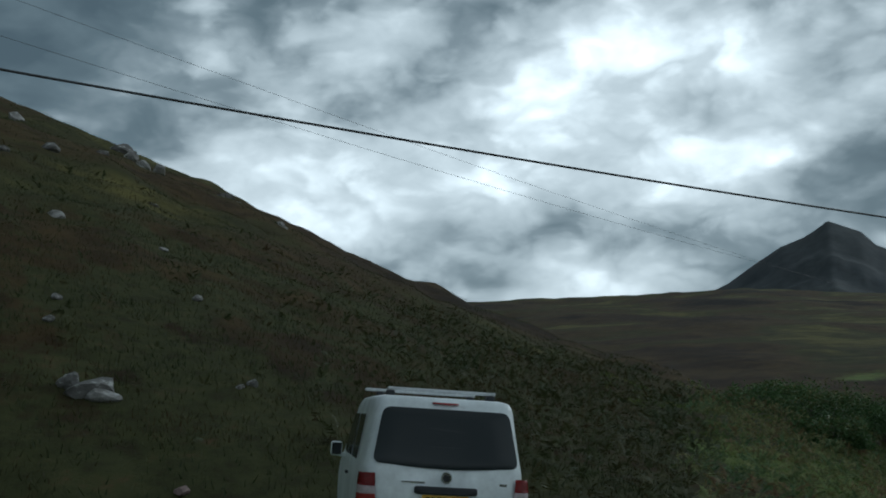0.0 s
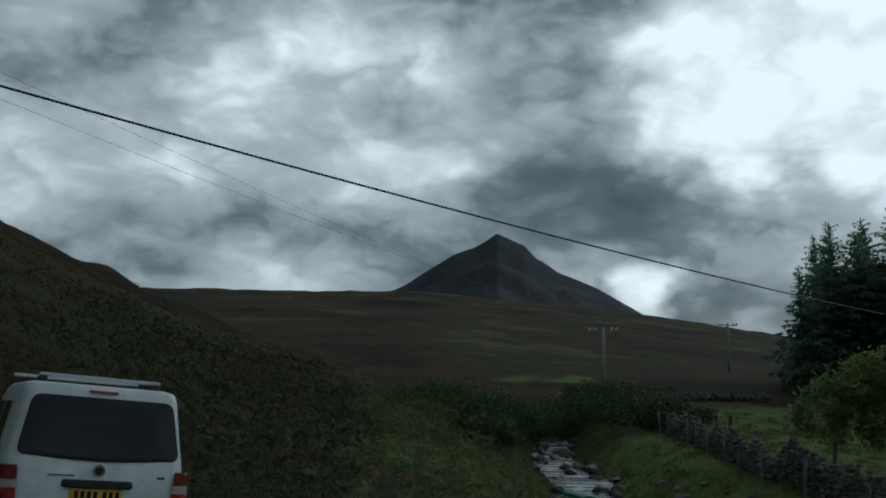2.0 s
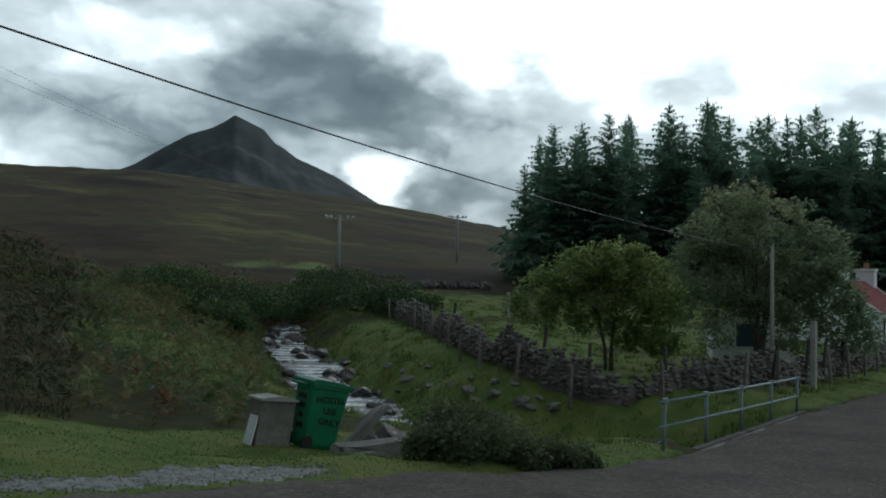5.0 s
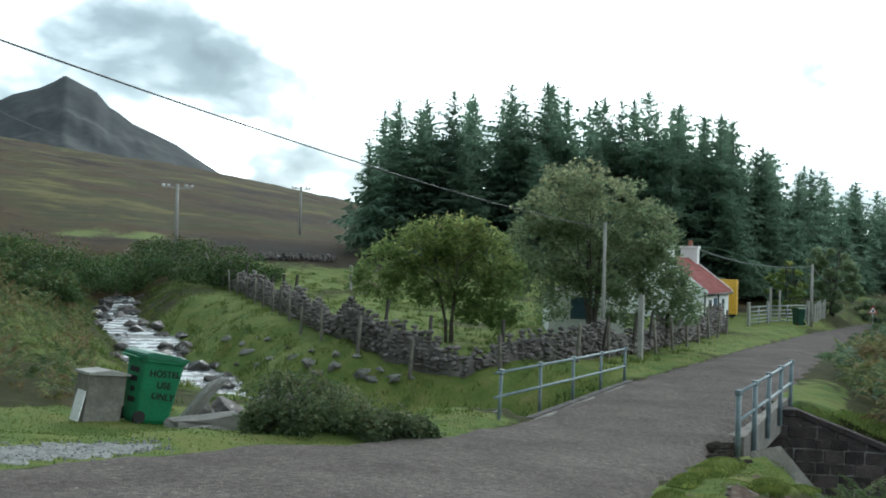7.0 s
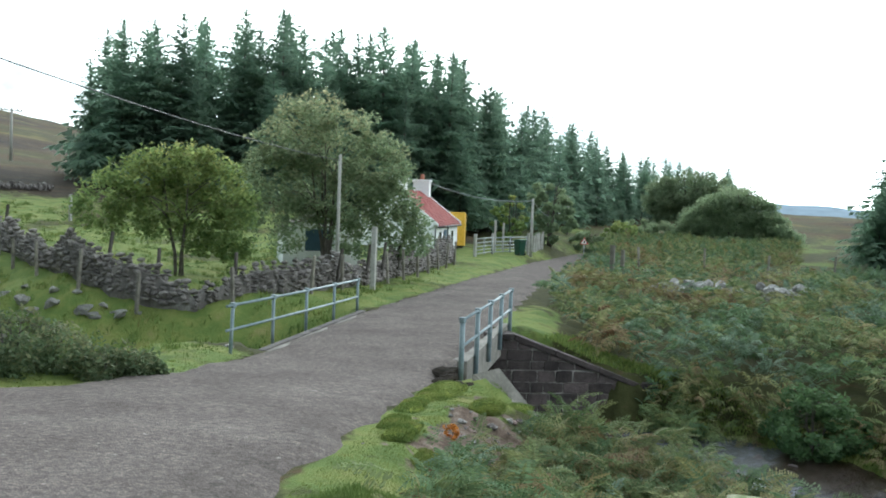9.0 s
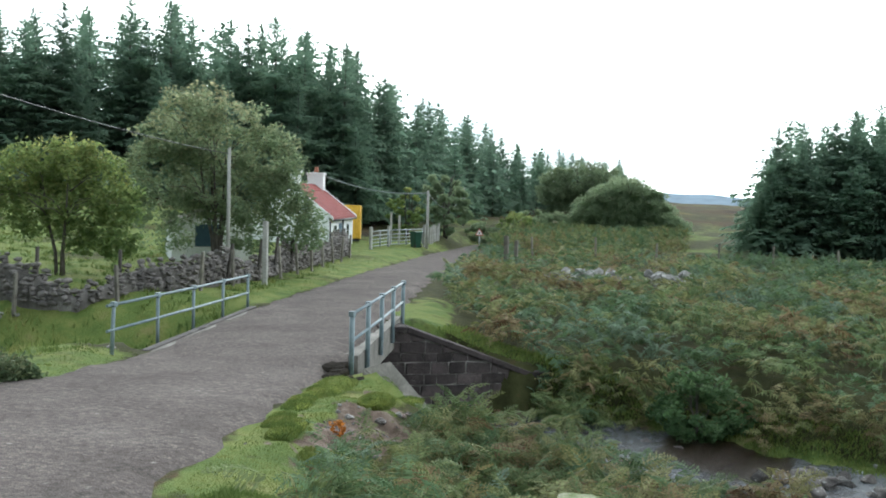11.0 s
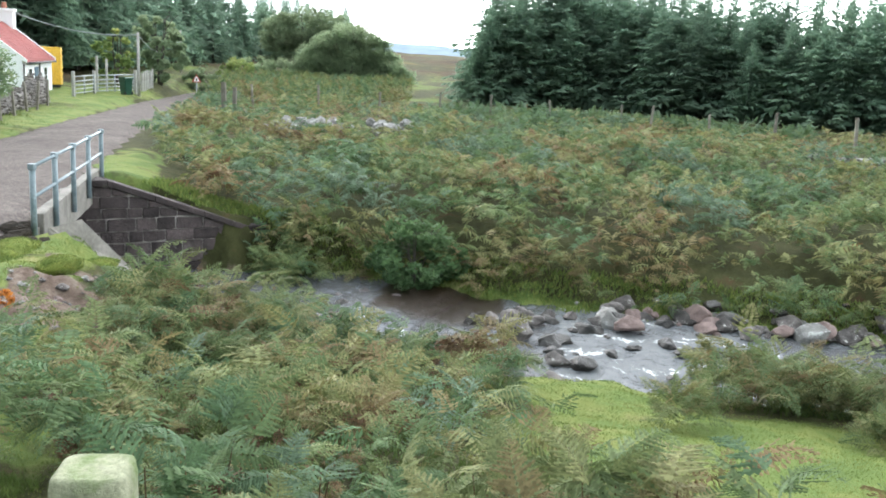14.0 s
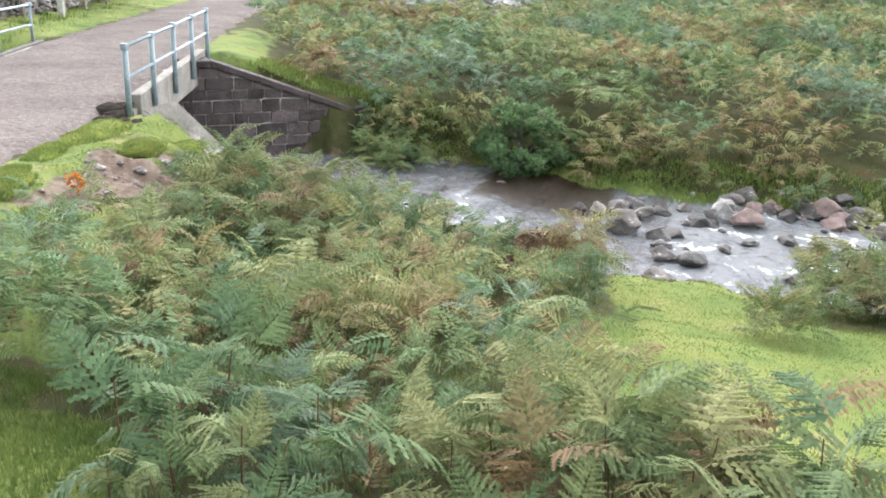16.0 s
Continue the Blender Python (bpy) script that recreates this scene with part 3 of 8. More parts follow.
STREAM = np.array([(36, 72), (28.5, 59), (24.0, 50), (21.4, 44), (20.2, 38.5), (17.6, 33.5), (17.1, 29.5), (15.4, 26.5), (15.6, 22), (17.6, 14), (17.9, 8), (17.3, 3.1), (17.15, 2.6), (16.95, 0), (16.7, -4), (16.6, -9), (17.5, -22), (20, -50)], dtype=float)
WATER_Z = np.array([-2.2, -2.95, -3.4, -3.7, -3.95, -4.2, -4.35, -4.5, -4.7, -5.0, -5.03, -5.06, -5.18, -5.2, -5.28, -5.4, -5.7, -6.4])
HALF_W = np.array([0.4, 0.45, 0.45, 0.55, 0.75, 0.6, 0.85, 0.8, 1.1, 2.6, 3.05, 2.9, 2.9, 2.7, 2.6, 2.5, 2.4, 2.4])


def stream_near(x, y):
    """Distance to the stream's middle line, its water level and half width there."""
    best = np.full(x.shape, 1e9)
    zz, hw = np.zeros(x.shape), np.ones(x.shape)
    for i in range(len(STREAM) - 1):
        a, b = STREAM[i], STREAM[i + 1]
        d = b - a
        t = np.clip(((x - a[0]) * d[0] + (y - a[1]) * d[1]) / (d @ d), 0, 1)
        dist = np.hypot(x - a[0] - t * d[0], y - a[1] - t * d[1])
        m = dist < best
        best = np.where(m, dist, best)
        zz = np.where(m, WATER_Z[i] + t * (WATER_Z[i + 1] - WATER_Z[i]), zz)
        hw = np.where(m, HALF_W[i] + t * (HALF_W[i + 1] - HALF_W[i]), hw)
    return best, zz, hw


def road_z(x):
    return np.interp(x, [-80, 0, 14, 22, 40, 66, 100], [-1.5, -1.78, -3.04, -3.06, -3.5, -4.15, -4.9])


def road_right(x):
    return np.interp(x, [-80, 0, 5.5, 9, 14.3, 20.7, 36.7, 57, 100], [-16, 2.3, 4.5, 5.95, 7.95, 10.1, 15.9, 22.6, 34])


def road_left(x):
    return np.interp(x, [-80, 0, 3.5, 6.7, 9, 11, 13.6, 21.4, 36.7, 57, 100], [6.0, 9.0, 9.6, 10.3, 10.2, 10.7, 11.75, 14.4, 19.4, 25.7, 37])


def waves(x, y, size, seed):
    """Cheap smooth noise, about -1 to 1."""
    rng = np.random.RandomState(seed)
    s = np.zeros(np.shape(x))
    for k in range(7):
        a, ph, f = rng.uniform(0, 2 * math.pi), rng.uniform(0, 6.3), rng.uniform(0.6, 1.9) / size
        s = s + np.sin((x * math.cos(a) + y * math.sin(a)) * f * 6.28 + ph + 1.3 * np.sin((x * math.sin(a) - y * math.cos(a)) * f * 3.1 + k))
    return s / 4.0


def ground(x, y):
    x, y = np.asarray(x, dtype=float), np.asarray(y, dtype=float)
    r, az = np.hypot(x, y) + 1e-6, np.degrees(np.arctan2(x, y))
    # low ground round the road
    low = road_z(x)
    low = low + 0.045 * np.clip(y - 20, 0, 60) * smooth(5, 18, x) - 0.26 * smooth(0.6, 3.0, y - road_left(x)) * smooth(2, 6, x) * smooth(16, 12, x)
    # near bank below the viewer, right of the road
    side = road_right(x) - y
    near = -1.62 - 0.185 * np.clip(np.hypot(x, np.clip(y, -9, 9)) * smooth(-6, 2, x), 0, 17)
    t = smooth(0.0 + 0.7 * smooth(8, 12, x), 3.0 + 1.6 * smooth(8, 12, x), side) * smooth(19, 14, x)
    low = low * (1 - t) + np.minimum(near, low + 0.2) * t
    # far field beyond the stream
    field = -3.45 - 0.5 * smooth(38, 24, r) - 0.25 * smooth(84, 102, az)
    t = smooth(0.3, 4.0, side) * smooth(17, 20, x)
    low = low * (1 - t) + field * t
    # bank left of the stream, spur of the hill, the moor
    crest = np.interp(az, [-180, -120, -60, -40, -25.7, -19.6, -12.4, -5.6, 1.3, 6, 11.5, 16, 22, 26, 30], [4, 8, 18, 18.6, 17.2, 15.5, 12.6, 9.3, 6.15, 4.2, 2.3, 0.4, -2.2, -4.4, -12])
    far = np.interp(az, [-180, -30, 0, 12, 22, 30, 40, 60], [115, 115, 112, 92, 55, 42, 40, 40])
    foot = np.interp(az, [-180, -40, -10, 5, 16, 30], [22, 19, 17.5, 16.2, 16.5, 19])
    zc = far * np.tan(np.radians(crest))
    s = np.clip((r - foot) / (far - foot), 0, None)
    start = np.minimum(low, -1.9)
    hill = np.where(s < 1, start + (zc - start) * np.clip(s, 0, 1) ** 0.92, zc - (r - far) * 0.30)
    hill = hill + waves(x, y, 26, 3) * 0.55 * smooth(30, 90, r) + waves(x, y, 8, 4) * 0.35 * smooth(22, 60, r) * smooth(1.25, 0.9, s)
    hill = np.where(r < foot, -99, hill)
    hill = np.where((az > 30) | (az < -150), -99, hill)
    skyline = np.interp(az, [-180, -60, 0, 10, 17, 24, 31.2, 38, 46, 58, 70, 78, 90, 120, 180], [3, 6, 6.15, 6.15, 6.25, 5.6, 4.75, 3.5, 2.0, 0.8, -0.1, -0.05, -0.3, -0.2, 2])
    zf = 620 * np.tan(np.radians(skyline))
    base = np.where(az > 62, -3.6, -1.3 - 2.2 * smooth(46, 62, az))
    q = np.clip((r - 58) / 560, 0, None)
    moor = np.where(q < 1, base + (zf - base) * np.clip(q, 0, 1) ** 1.12, zf - (r - 620) * 0.02)
    moor = moor + waves(x, y, 90, 6) * 1.2 * smooth(90, 260, r) * smooth(640, 560, r) + waves(x, y, 22, 7) * 0.35 * smooth(70, 120, r)
    t = smooth(48, 78, r)
    # the road bed stays level with the road
    z = low * (1 - t) + moor * t
    z = np.maximum(z, hill)
    z = z + waves(x, y, 3.2, 9) * 0.05 * smooth(2, 8, r) + waves(x, y, 1.1, 10) * 0.025
    z = z + 0.10 * waves(x, y, 1.3, 13) * smooth(1.0, 0.4, np.hypot((x - 11.3) / 3.2, (y - 5.4) / 1.6))
    z = z + (0.10 * waves(x, y, 1.7, 19) + 0.05 * waves(x, y, 0.7, 20)) * smooth(1.2, 0.6, np.hypot((x - 17) / 5.5, (y - 21) / 5.0)) * smooth(2.0, 4.0, y - road_left(x))
    # the ground falls away with the sloping wing wall before the bridge
    along, across = (x - 14.5) * 0.82 - (y - 7.2) * 0.57, (x - 14.5) * 0.57 + (y - 7.2) * 0.82
    t = smooth(-0.1, 0.1, along) * smooth(2.4, 1.6, along) * smooth(1.5, 0.75, np.abs(across + 0.25))
    z = z * (1 - t) + np.minimum(z, -3.02 - 0.98 * np.clip(along, 0, 1.6)) * t
    z = z - 0.22 * smooth(1.2, 0.4, np.hypot((x - 13.75) / 0.9, (y - 6.35) / 0.55))
    # road bed
    in_road = np.maximum(road_right(x) - y, y - road_left(x))
    t = smooth(0.9, 0.1, in_road) * smooth(98, 80, x) * smooth(-70, -50, x)
    z = z * (1 - t) + (road_z(x) - 0.07) * t
    # the stream's cut
    d, wz, hw = stream_near(x, y)
    far_side = smooth(16.0, 18.0, x)
    bank = np.where(y > 10, 0.3 + 3.7 * smooth(13.0, 17, y), 0.3 + 2.2 * smooth(6.3, 3.5, y) + far_side * (0.4 * smooth(6.3, 3.5, y) + 1.6 * smooth(7.0, 6.2, y)))
    t = smooth(0, 1, (d - hw) / bank) ** 0.75
    cut = wz - 0.28 - 0.1 * waves(x, y, 1.3, 12) + t * (np.maximum(z, wz) - wz + 0.28)
    cut = cut + (z - cut) * smooth(64, 74, r)
    inside = (d < hw + bank) & (r < 76)
    return np.where(inside, np.minimum(cut, z), z)


def gz(x, y):
    return float(ground(np.array([x]), np.array([y]))[0])


def lawn(x, y):
    """Where short bright grass grows."""
    d, wz, hw = stream_near(x, y)
    side = road_right(x) - y
    left = y - road_left(x)
    g = np.zeros(np.shape(x))
    g = np.maximum(g, smooth(1.5, 0.6, np.hypot((x - 8.5) / 2.1, (y + 2.5) / 2.6)))
    g = np.maximum(g, (0.74 + 0.28 * waves(x, y, 0.7, 24)) * smooth(1.9, 1.2, side - 0.5 * smooth(8.2, 6.4, x)) * smooth(-0.3, 0.0, side) * smooth(4, 7, x) * (1 - 0.8 * smooth(24, 30, x)))
    g = np.maximum(g, smooth(-0.2, 0.2, left) * smooth(28, 20, left) * (0.72 + 0.3 * waves(x, y, 6, 16)) * smooth(0.3, 1.2, d - hw) * smooth(10, 13, x + 0.25 * (y - 14)) * smooth(75, 60, x))
    g = np.maximum(g, smooth(-0.2, 0.1, left) * smooth(6.5, 4.5, left) * smooth(14, 10, x))
    g = np.maximum(g, 0.95 * smooth(1.5, 0.9, d - hw) * smooth(6, 3, y))
    g = np.maximum(g, (0.62 + 0.25 * waves(x, y, 9, 15)) * smooth(1.3, 0.5, np.hypot((x - 38) / 14, (y - 48) / 16)))
    g = np.maximum(g, (0.62 + 0.4 * waves(x, y, 8, 33)) * smooth(1.4, 0.4, np.hypot((x - 41) / 9, (y - 85) / 8)))
    g = np.maximum(g, smooth(1.4, 0.7, np.hypot((x - 11.4) / 2.2, (y + 0.9) / 0.95)))
    # grazed strip between the upper stream and the wall
    g = np.maximum(g, (0.95 + 0.3 * waves(x, y, 4, 25)) * smooth(16, 18, y) * smooth(48, 40, y) * smooth(0.3, 0.9, d - hw) * smooth(9, 6, d - hw) * smooth(0.0, 1.0, x - np.interp(y, STREAM[::-1, 1], STREAM[::-1, 0])))
    g = np.maximum(g, smooth(1.25, 0.8, np.hypot((x - 4.7) / 0.9, (y - 2.3) / 0.75)))
    az, r = np.degrees(np.arctan2(x, y)), np.hypot(x, y)
    g = np.maximum(g, (0.45 + 0.3 * waves(x, y, 11, 18)) * smooth(60, 65, az) * smooth(92, 80, az) * smooth(44, 56, r) * smooth(170, 120, r))
    return np.clip(g, 0, 1)


def soil(x, y):
    d, wz, hw = stream_near(x, y)
    side = road_right(x) - y
    s = smooth(1.1, 0.5, np.hypot((x - 10.3) / 1.3, (y - 5.1) / 0.66) + 0.35 * waves(x, y, 0.9, 14) + 0.15 * waves(x, y, 0.35, 17)) * smooth(70, 60, np.hypot(x, y))
    s = np.maximum(s, smooth(0.1, 0.5, waves(x, y, 1.3, 26) + 0.4 * waves(x, y, 0.5, 27)) * smooth(0.2, 0.5, side) * smooth(2.2, 1.6, side) * smooth(7, 9, x) * smooth(13.5, 12.5, x))
    return np.clip(np.maximum(s, smooth(0.15, -0.3, d - hw)), 0, 1)


def make_ground():
    az = np.radians(np.concatenate([np.arange(-48, 122, 0.45), np.arange(122, 312, 3.0)]))
    rr = [0.35]
    while rr[-1] < 62:
        rr.append(rr[-1] * 1.021 + 0.004)
    while rr[-1] < 4200:
        rr.append(rr[-1] * 1.055)
    rr = np.array(rr)
    R, A = np.meshgrid(rr, az, indexing="ij")
    X, Y = R * np.sin(A), R * np.cos(A)
    Z = ground(X.ravel(), Y.ravel()).reshape(X.shape)
    nr, na = X.shape
    verts = np.concatenate([np.stack([X, Y, Z], -1).reshape(-1, 3), [[0, 0, gz(0, 0)]]])
    i, j = np.meshgrid(np.arange(nr - 1), np.arange(na), indexing="ij")
    k = (j + 1) % na
    quads = np.stack([i * na + j, (i + 1) * na + j, (i + 1) * na + k, i * na + k], -1).reshape(-1, 4)
    j = np.arange(na)
    hub = np.stack([np.full(na, nr * na), j, (j + 1) % na, (j + 1) % na], -1)
    me = bpy.data.meshes.new("ground")
    me.from_pydata(verts.tolist(), [], quads[:, ::-1].tolist() + [(nr * na, int(b), int(a)) for a, b in zip(j, (j + 1) % na)])
    x, y = verts[:, 0], verts[:, 1]
    r = np.hypot(x, y)
    az = np.degrees(np.arctan2(x, y))
    hill = smooth(17, 15, az) * smooth(17, 24, r) * smooth(-100, -60, az)
    patch = np.clip(hill * (0.45 + 0.55 * waves(x, y, 15, 29) + 0.25 * waves(x, y, 4, 30)), 0, 1)
    cover = np.stack([lawn(x, y), soil(x, y), np.maximum(patch, 0) * smooth(75, 40, r) + smooth(40, 75, r) * (1 - 0.9 * smooth(60, 65, az) * smooth(150, 110, r)), np.ones(len(x))], -1).astype(np.float32)
    at = me.color_attributes.new("cover", "FLOAT_COLOR", "POINT")
    at.data.foreach_set("color", cover.ravel())
    me.polygons.foreach_set("use_smooth", [True] * len(me.polygons))
    me.materials.append(M_GROUND)
    me.update()
    bm = bmesh.new()
    bm.from_mesh(me)
    bmesh.ops.recalc_face_normals(bm, faces=bm.faces[:])
    bm.to_mesh(me)
    bm.free()
    return tagged(new("ground", me), "moorland ground with grass, heather and bracken litter", "ground", kind="structure")


def make_road():
    xs = np.concatenate([np.arange(-70, -4, 3.0), np.arange(-4, 40, 0.4), np.arange(40, 97, 1.5)])
    v, f = [], []
    n = 15
    for x in xs:
        a, b = float(road_right(x)), float(road_left(x))
        jag = 0.10 * math.sin(x * 3.1) + 0.07 * math.sin(x * 7.7 + 1)
        jag2 = 0.10 * math.sin(x * 2.7 + 2) + 0.06 * math.sin(x * 8.3)
        for k in range(n):
            u = k / (n - 1)
            y = a + jag + (b + jag2 - a - jag) * u
            z = float(road_z(x)) + 0.05 * (1 - (2 * u - 1) ** 2) - (0.10 if k in (0, n - 1) else 0)
            v.append((x, y, z + 0.008 * math.sin(x * 1.7 + y * 2.3)))
    for i in range(len(xs) - 1):
        for k in range(n - 1):
            f.append((i * n + k, (i + 1) * n + k, (i + 1) * n + k + 1, i * n + k + 1))
    return tagged(new("road", mesh_of("road", v, f, M_ROAD, True)), "worn grey-pink tarmac single-track road", "road", kind="structure")


def make_water():
    v, f, foam = [], [], []
    n = 13
    seg = np.linspace(0, len(STREAM) - 1, 560)
    idx = np.arange(len(STREAM))
    sx, sy = np.interp(seg, idx, STREAM[:, 0]), np.interp(seg, idx, STREAM[:, 1])
    sz, sw = np.interp(seg, idx, WATER_Z), np.interp(seg, idx, HALF_W)
    dx, dy = np.gradient(sx), np.gradient(sy)
    ln = np.hypot(dx, dy)
    for i in range(len(seg)):
        for k in range(n):
            u = (k / (n - 1) * 2 - 1) * (sw[i] + 0.9)
            x, y = sx[i] - dy[i] / ln[i] * u, sy[i] + dx[i] / ln[i] * u
            v.append((x, y, sz[i]))
            w = 0.10 if y < 9 else 0.0
            if y > 17:
                w = 0.35 + 0.16 * math.sin(y * 1.7 + 1.5 * math.sin(x * 1.3 + y * 0.4)) + 0.14 * math.sin(y * 5.3 + x * 3.1)
            if abs(y - 3.0 - 0.3 * math.sin(x * 2.1)) < 0.45 and 15.2 < x < 18.9:
                w = 0.30 + 0.16 * math.sin(x * 5) * math.sin(y * 7 + x * 3)
            if 18.6 < x and 0.8 < y < 3.3:
                w = -0.4
            if -4.5 < y < -0.3:
                w = 0.30 + 0.12 * math.sin(x * 4.1 + 1.3 * math.sin(y * 2.3))
            foam.append(w)
    v = np.array(v)
    v[:, 2] += 0.03 * waves(v[:, 0], v[:, 1], 0.9, 21) + 0.02 * waves(v[:, 0], v[:, 1], 0.4, 22)
    i, k = np.meshgrid(np.arange(len(seg) - 1), np.arange(n - 1), indexing="ij")
    q = np.stack([i * n + k, (i + 1) * n + k, (i + 1) * n + k + 1, i * n + k + 1], -1).reshape(-1, 4)
    me = soup("stream", v, q, M_WATER, smooth=True)
    at = me.attributes.new("foam", "FLOAT", "POINT")
    at.data.foreach_set("value", np.array(foam, dtype=np.float32))
    return tagged(new("stream", me), "shallow peaty stream with white riffles between rocks", "water", kind="structure")


def make_mountain():
    """A lone dark cone beyond the moor, with a broken right shoulder."""
    az = np.radians(np.linspace(10, 40, 181))
    rr = np.linspace(1500, 3300, 61)
    R, A = np.meshgrid(rr, az, indexing="ij")
    a = np.degrees(A)
    top = np.interp(a, [10, 15.4, 17, 18.5, 20, 21.3, 22.1, 22.6, 23.2, 24.3, 25.0, 25.4, 26.3, 27.5, 28.6, 30, 31.3, 33, 40], [4, 5.9, 6.6, 7.6, 8.5, 8.95, 9.4, 9.78, 9.5, 9.0, 8.2, 8.0, 7.35, 6.85, 6.35, 5.5, 4.7, 3.6, 0])
    crest = 2600 * np.tan(np.radians(top))
    u = np.clip((R - 1500) / 1100, 0, 1)
    z = np.where(R < 2600, 20 + (crest - 20) * u ** 1.25, crest - (R - 2600) * 0.4)
    X, Y = R * np.sin(A), R * np.cos(A)
    z = z + (waves(X, Y, 160, 31) * 9 + waves(X, Y, 55, 32) * 4) * smooth(2590, 2300, R)
    v = np.stack([X, Y, z], -1).reshape(-1, 3)
    n = len(az)
    i, k = np.meshgrid(np.arange(len(rr) - 1), np.arange(n - 1), indexing="ij")
    q = np.stack([i * n + k, i * n + k + 1, (i + 1) * n + k + 1, (i + 1) * n + k], -1).reshape(-1, 4)
    tagged(new("mountain", soup("mountain", v, q, M_MOUNTAIN, smooth=True)), "dark conical mountain standing alone beyond the moor", "mountain", kind="structure")
    az = np.radians(np.linspace(55, 125, 141))
    top = 0.42 + 0.10 * np.sin(np.degrees(az) * 0.5) + 0.05 * np.sin(np.degrees(az) * 1.7)
    v = []
    for a, t in zip(az, top):
        for rr_, zz in ((3300, -30), (3600, 3600 * math.tan(radians(float(t)))), (4100, -30)):
            v.append((rr_ * math.sin(a), rr_ * math.cos(a), zz))
    q = [(i * 3 + k, i * 3 + k + 1, i * 3 + k + 4, i * 3 + k + 3) for i in range(len(az) - 1) for k in range(2)]
    tagged(new("far_hills", mesh_of("far_hills", v, q, M_FARHILL, True)), "pale blue hills on the horizon", "hills", kind="structure")


make_ground()
make_road()
make_water()
make_mountain()


def bars(parent, name, mat, at, size, normal_m, label=""):
    """A flat raised bar on a surface: at and size in the plane of normal_m."""
    bm = bmesh.new()
    box(bm, at[0] - size[0] / 2, at[0] + size[0] / 2, -0.004, 0.0, at[1] - size[1] / 2, at[1] + size[1] / 2, m=normal_m)
    return part(name, bm, mat, parent, label)


def rough_stone(seed, sub=2, jag=0.18):
    """A unit boulder mesh, flattened on some sides."""
    rng = random.Random(seed)
    bm = bmesh.new()
    bmesh.ops.create_icosphere(bm, subdivisions=sub, radius=0.5)
    cuts = [(Vector((rng.uniform(-1, 1), rng.uniform(-1, 1), rng.uniform(-1, 1))).normalized(), rng.uniform(0.24, 0.40)) for _ in range(13)]
    for v in bm.verts:
        for n, d in cuts:
            h = v.co.dot(n) - d
            if h > 0:
                v.co -= n * h * 0.97
        v.co *= 1 + jag * noise.noise(v.co * 3.1 + Vector((seed * 7.3, 0, 0)))
    for f in bm.faces:
        f.smooth = False
    return bm


def stone_mesh(name, seed, mat, sub=2, jag=0.18):
    me = bpy.data.meshes.new(name)
    bm = rough_stone(seed, sub, jag)
    bm.to_mesh(me)
    bm.free()
    me.materials.append(mat)
    return me


# ---- the bridge over the stream ----
def make_bridge():
    bridge = empty("bridge", pose(17.5, 10.5, -3.04), "small concrete road bridge with pale blue tube railings over the stream", "bridge")
    inv = bridge.matrix_world.inverted()

    def put(name, bm, mat, label=""):
        bmesh.ops.transform(bm, matrix=inv, verts=bm.verts)
        return part(name, bm, mat, bridge, label)

    ra, rb = Vector((14.30, 7.58, 0)), Vector((20.50, 9.62, 0))
    la, lb = Vector((13.65, 12.15, 0)), Vector((21.37, 14.64, 0))

    def beam(a, b, inward, z0, z1):
        d = (b - a).normalized()
        n = Vector((-d.y, d.x, 0)) * inward
        bm = bmesh.new()
        ang = math.atan2(d.y, d.x)
        ln = (b - a).length
        box(bm, 0.25, ln + 0.1, 0.05 if inward > 0 else -0.22, 0.24 if inward > 0 else -0.05, z0, z1, 0.02, Matrix.Translation(a) @ Matrix.Rotation(ang, 4, "Z"))
        return bm

    put("edge_beam", beam(ra + Vector((0.62, 0.2, 0)), rb, 1, -3.52, -2.90), M_CONCRETE, "stained concrete edge beam")
    put("edge_beam", beam(la + Vector((0.6, 0.1, 0)), lb, -1, -3.45, -3.09), M_STONE, "weathered edge beam")
    bm = bmesh.new()
    extrude_poly(bm, [(14.9, 7.9), (20.4, 9.75), (20.7, 14.3), (14.6, 12.3)], 2, -3.46, -3.12)
    put("deck", bm, M_CONCRETE)
    # abutments under the deck
    for x0, x1 in ((14.2, 15.25), (19.45, 20.3)):
        bm = bmesh.new()
        extrude_poly(bm, [(x0, 7.75 if x0 < 16 else 9.46), (x1, 8.1 if x0 < 16 else 9.72), (x1, 13.2), (x0, 12.6)], 2, -5.6, -3.47)
        put("abutment", bm, M_BLOCK)
    for (a, b, za, zb, n) in ((ra, rb, -2.04, -2.09, 5), (la, lb, -2.13, -2.27, 5)):
        for i in range(n):
            u = i / (n - 1)
            p = a.lerp(b, u)
            zt = za + (zb - za) * u
            bm = bmesh.new()
            low = -3.28 if a is ra else -3.16
            if i == 0:
                low = -3.12
            lean = 0.05 if (a is la and i == 0) else 0
            tube(bm, [(p.x - lean, p.y, low), (p.x, p.y, zt + 0.03)], 0.036 if a is la else 0.045, 10)
            box(bm, p.x - 0.05, p.x + 0.05, p.y - 0.05, p.y + 0.05, zt - 0.05, zt + 0.05, 0.015)
            put("post", bm, M_RAIL)
        d = (b - a).normalized()
        for drop in (0.0, 0.46):
            bm = bmesh.new()
            tube(bm, [(*(a - d * (0.28 if a is la else 0.03)).to_2d(), za - drop), (*(a.lerp(b, 0.5)).to_2d(), (za + zb) / 2 - drop - 0.01), (*(b + d * 0.06).to_2d(), zb - drop)], 0.027, 10)
            put("handrail" if drop == 0 else "mid_rail", bm, M_RAIL)
    return bridge


make_bridge()


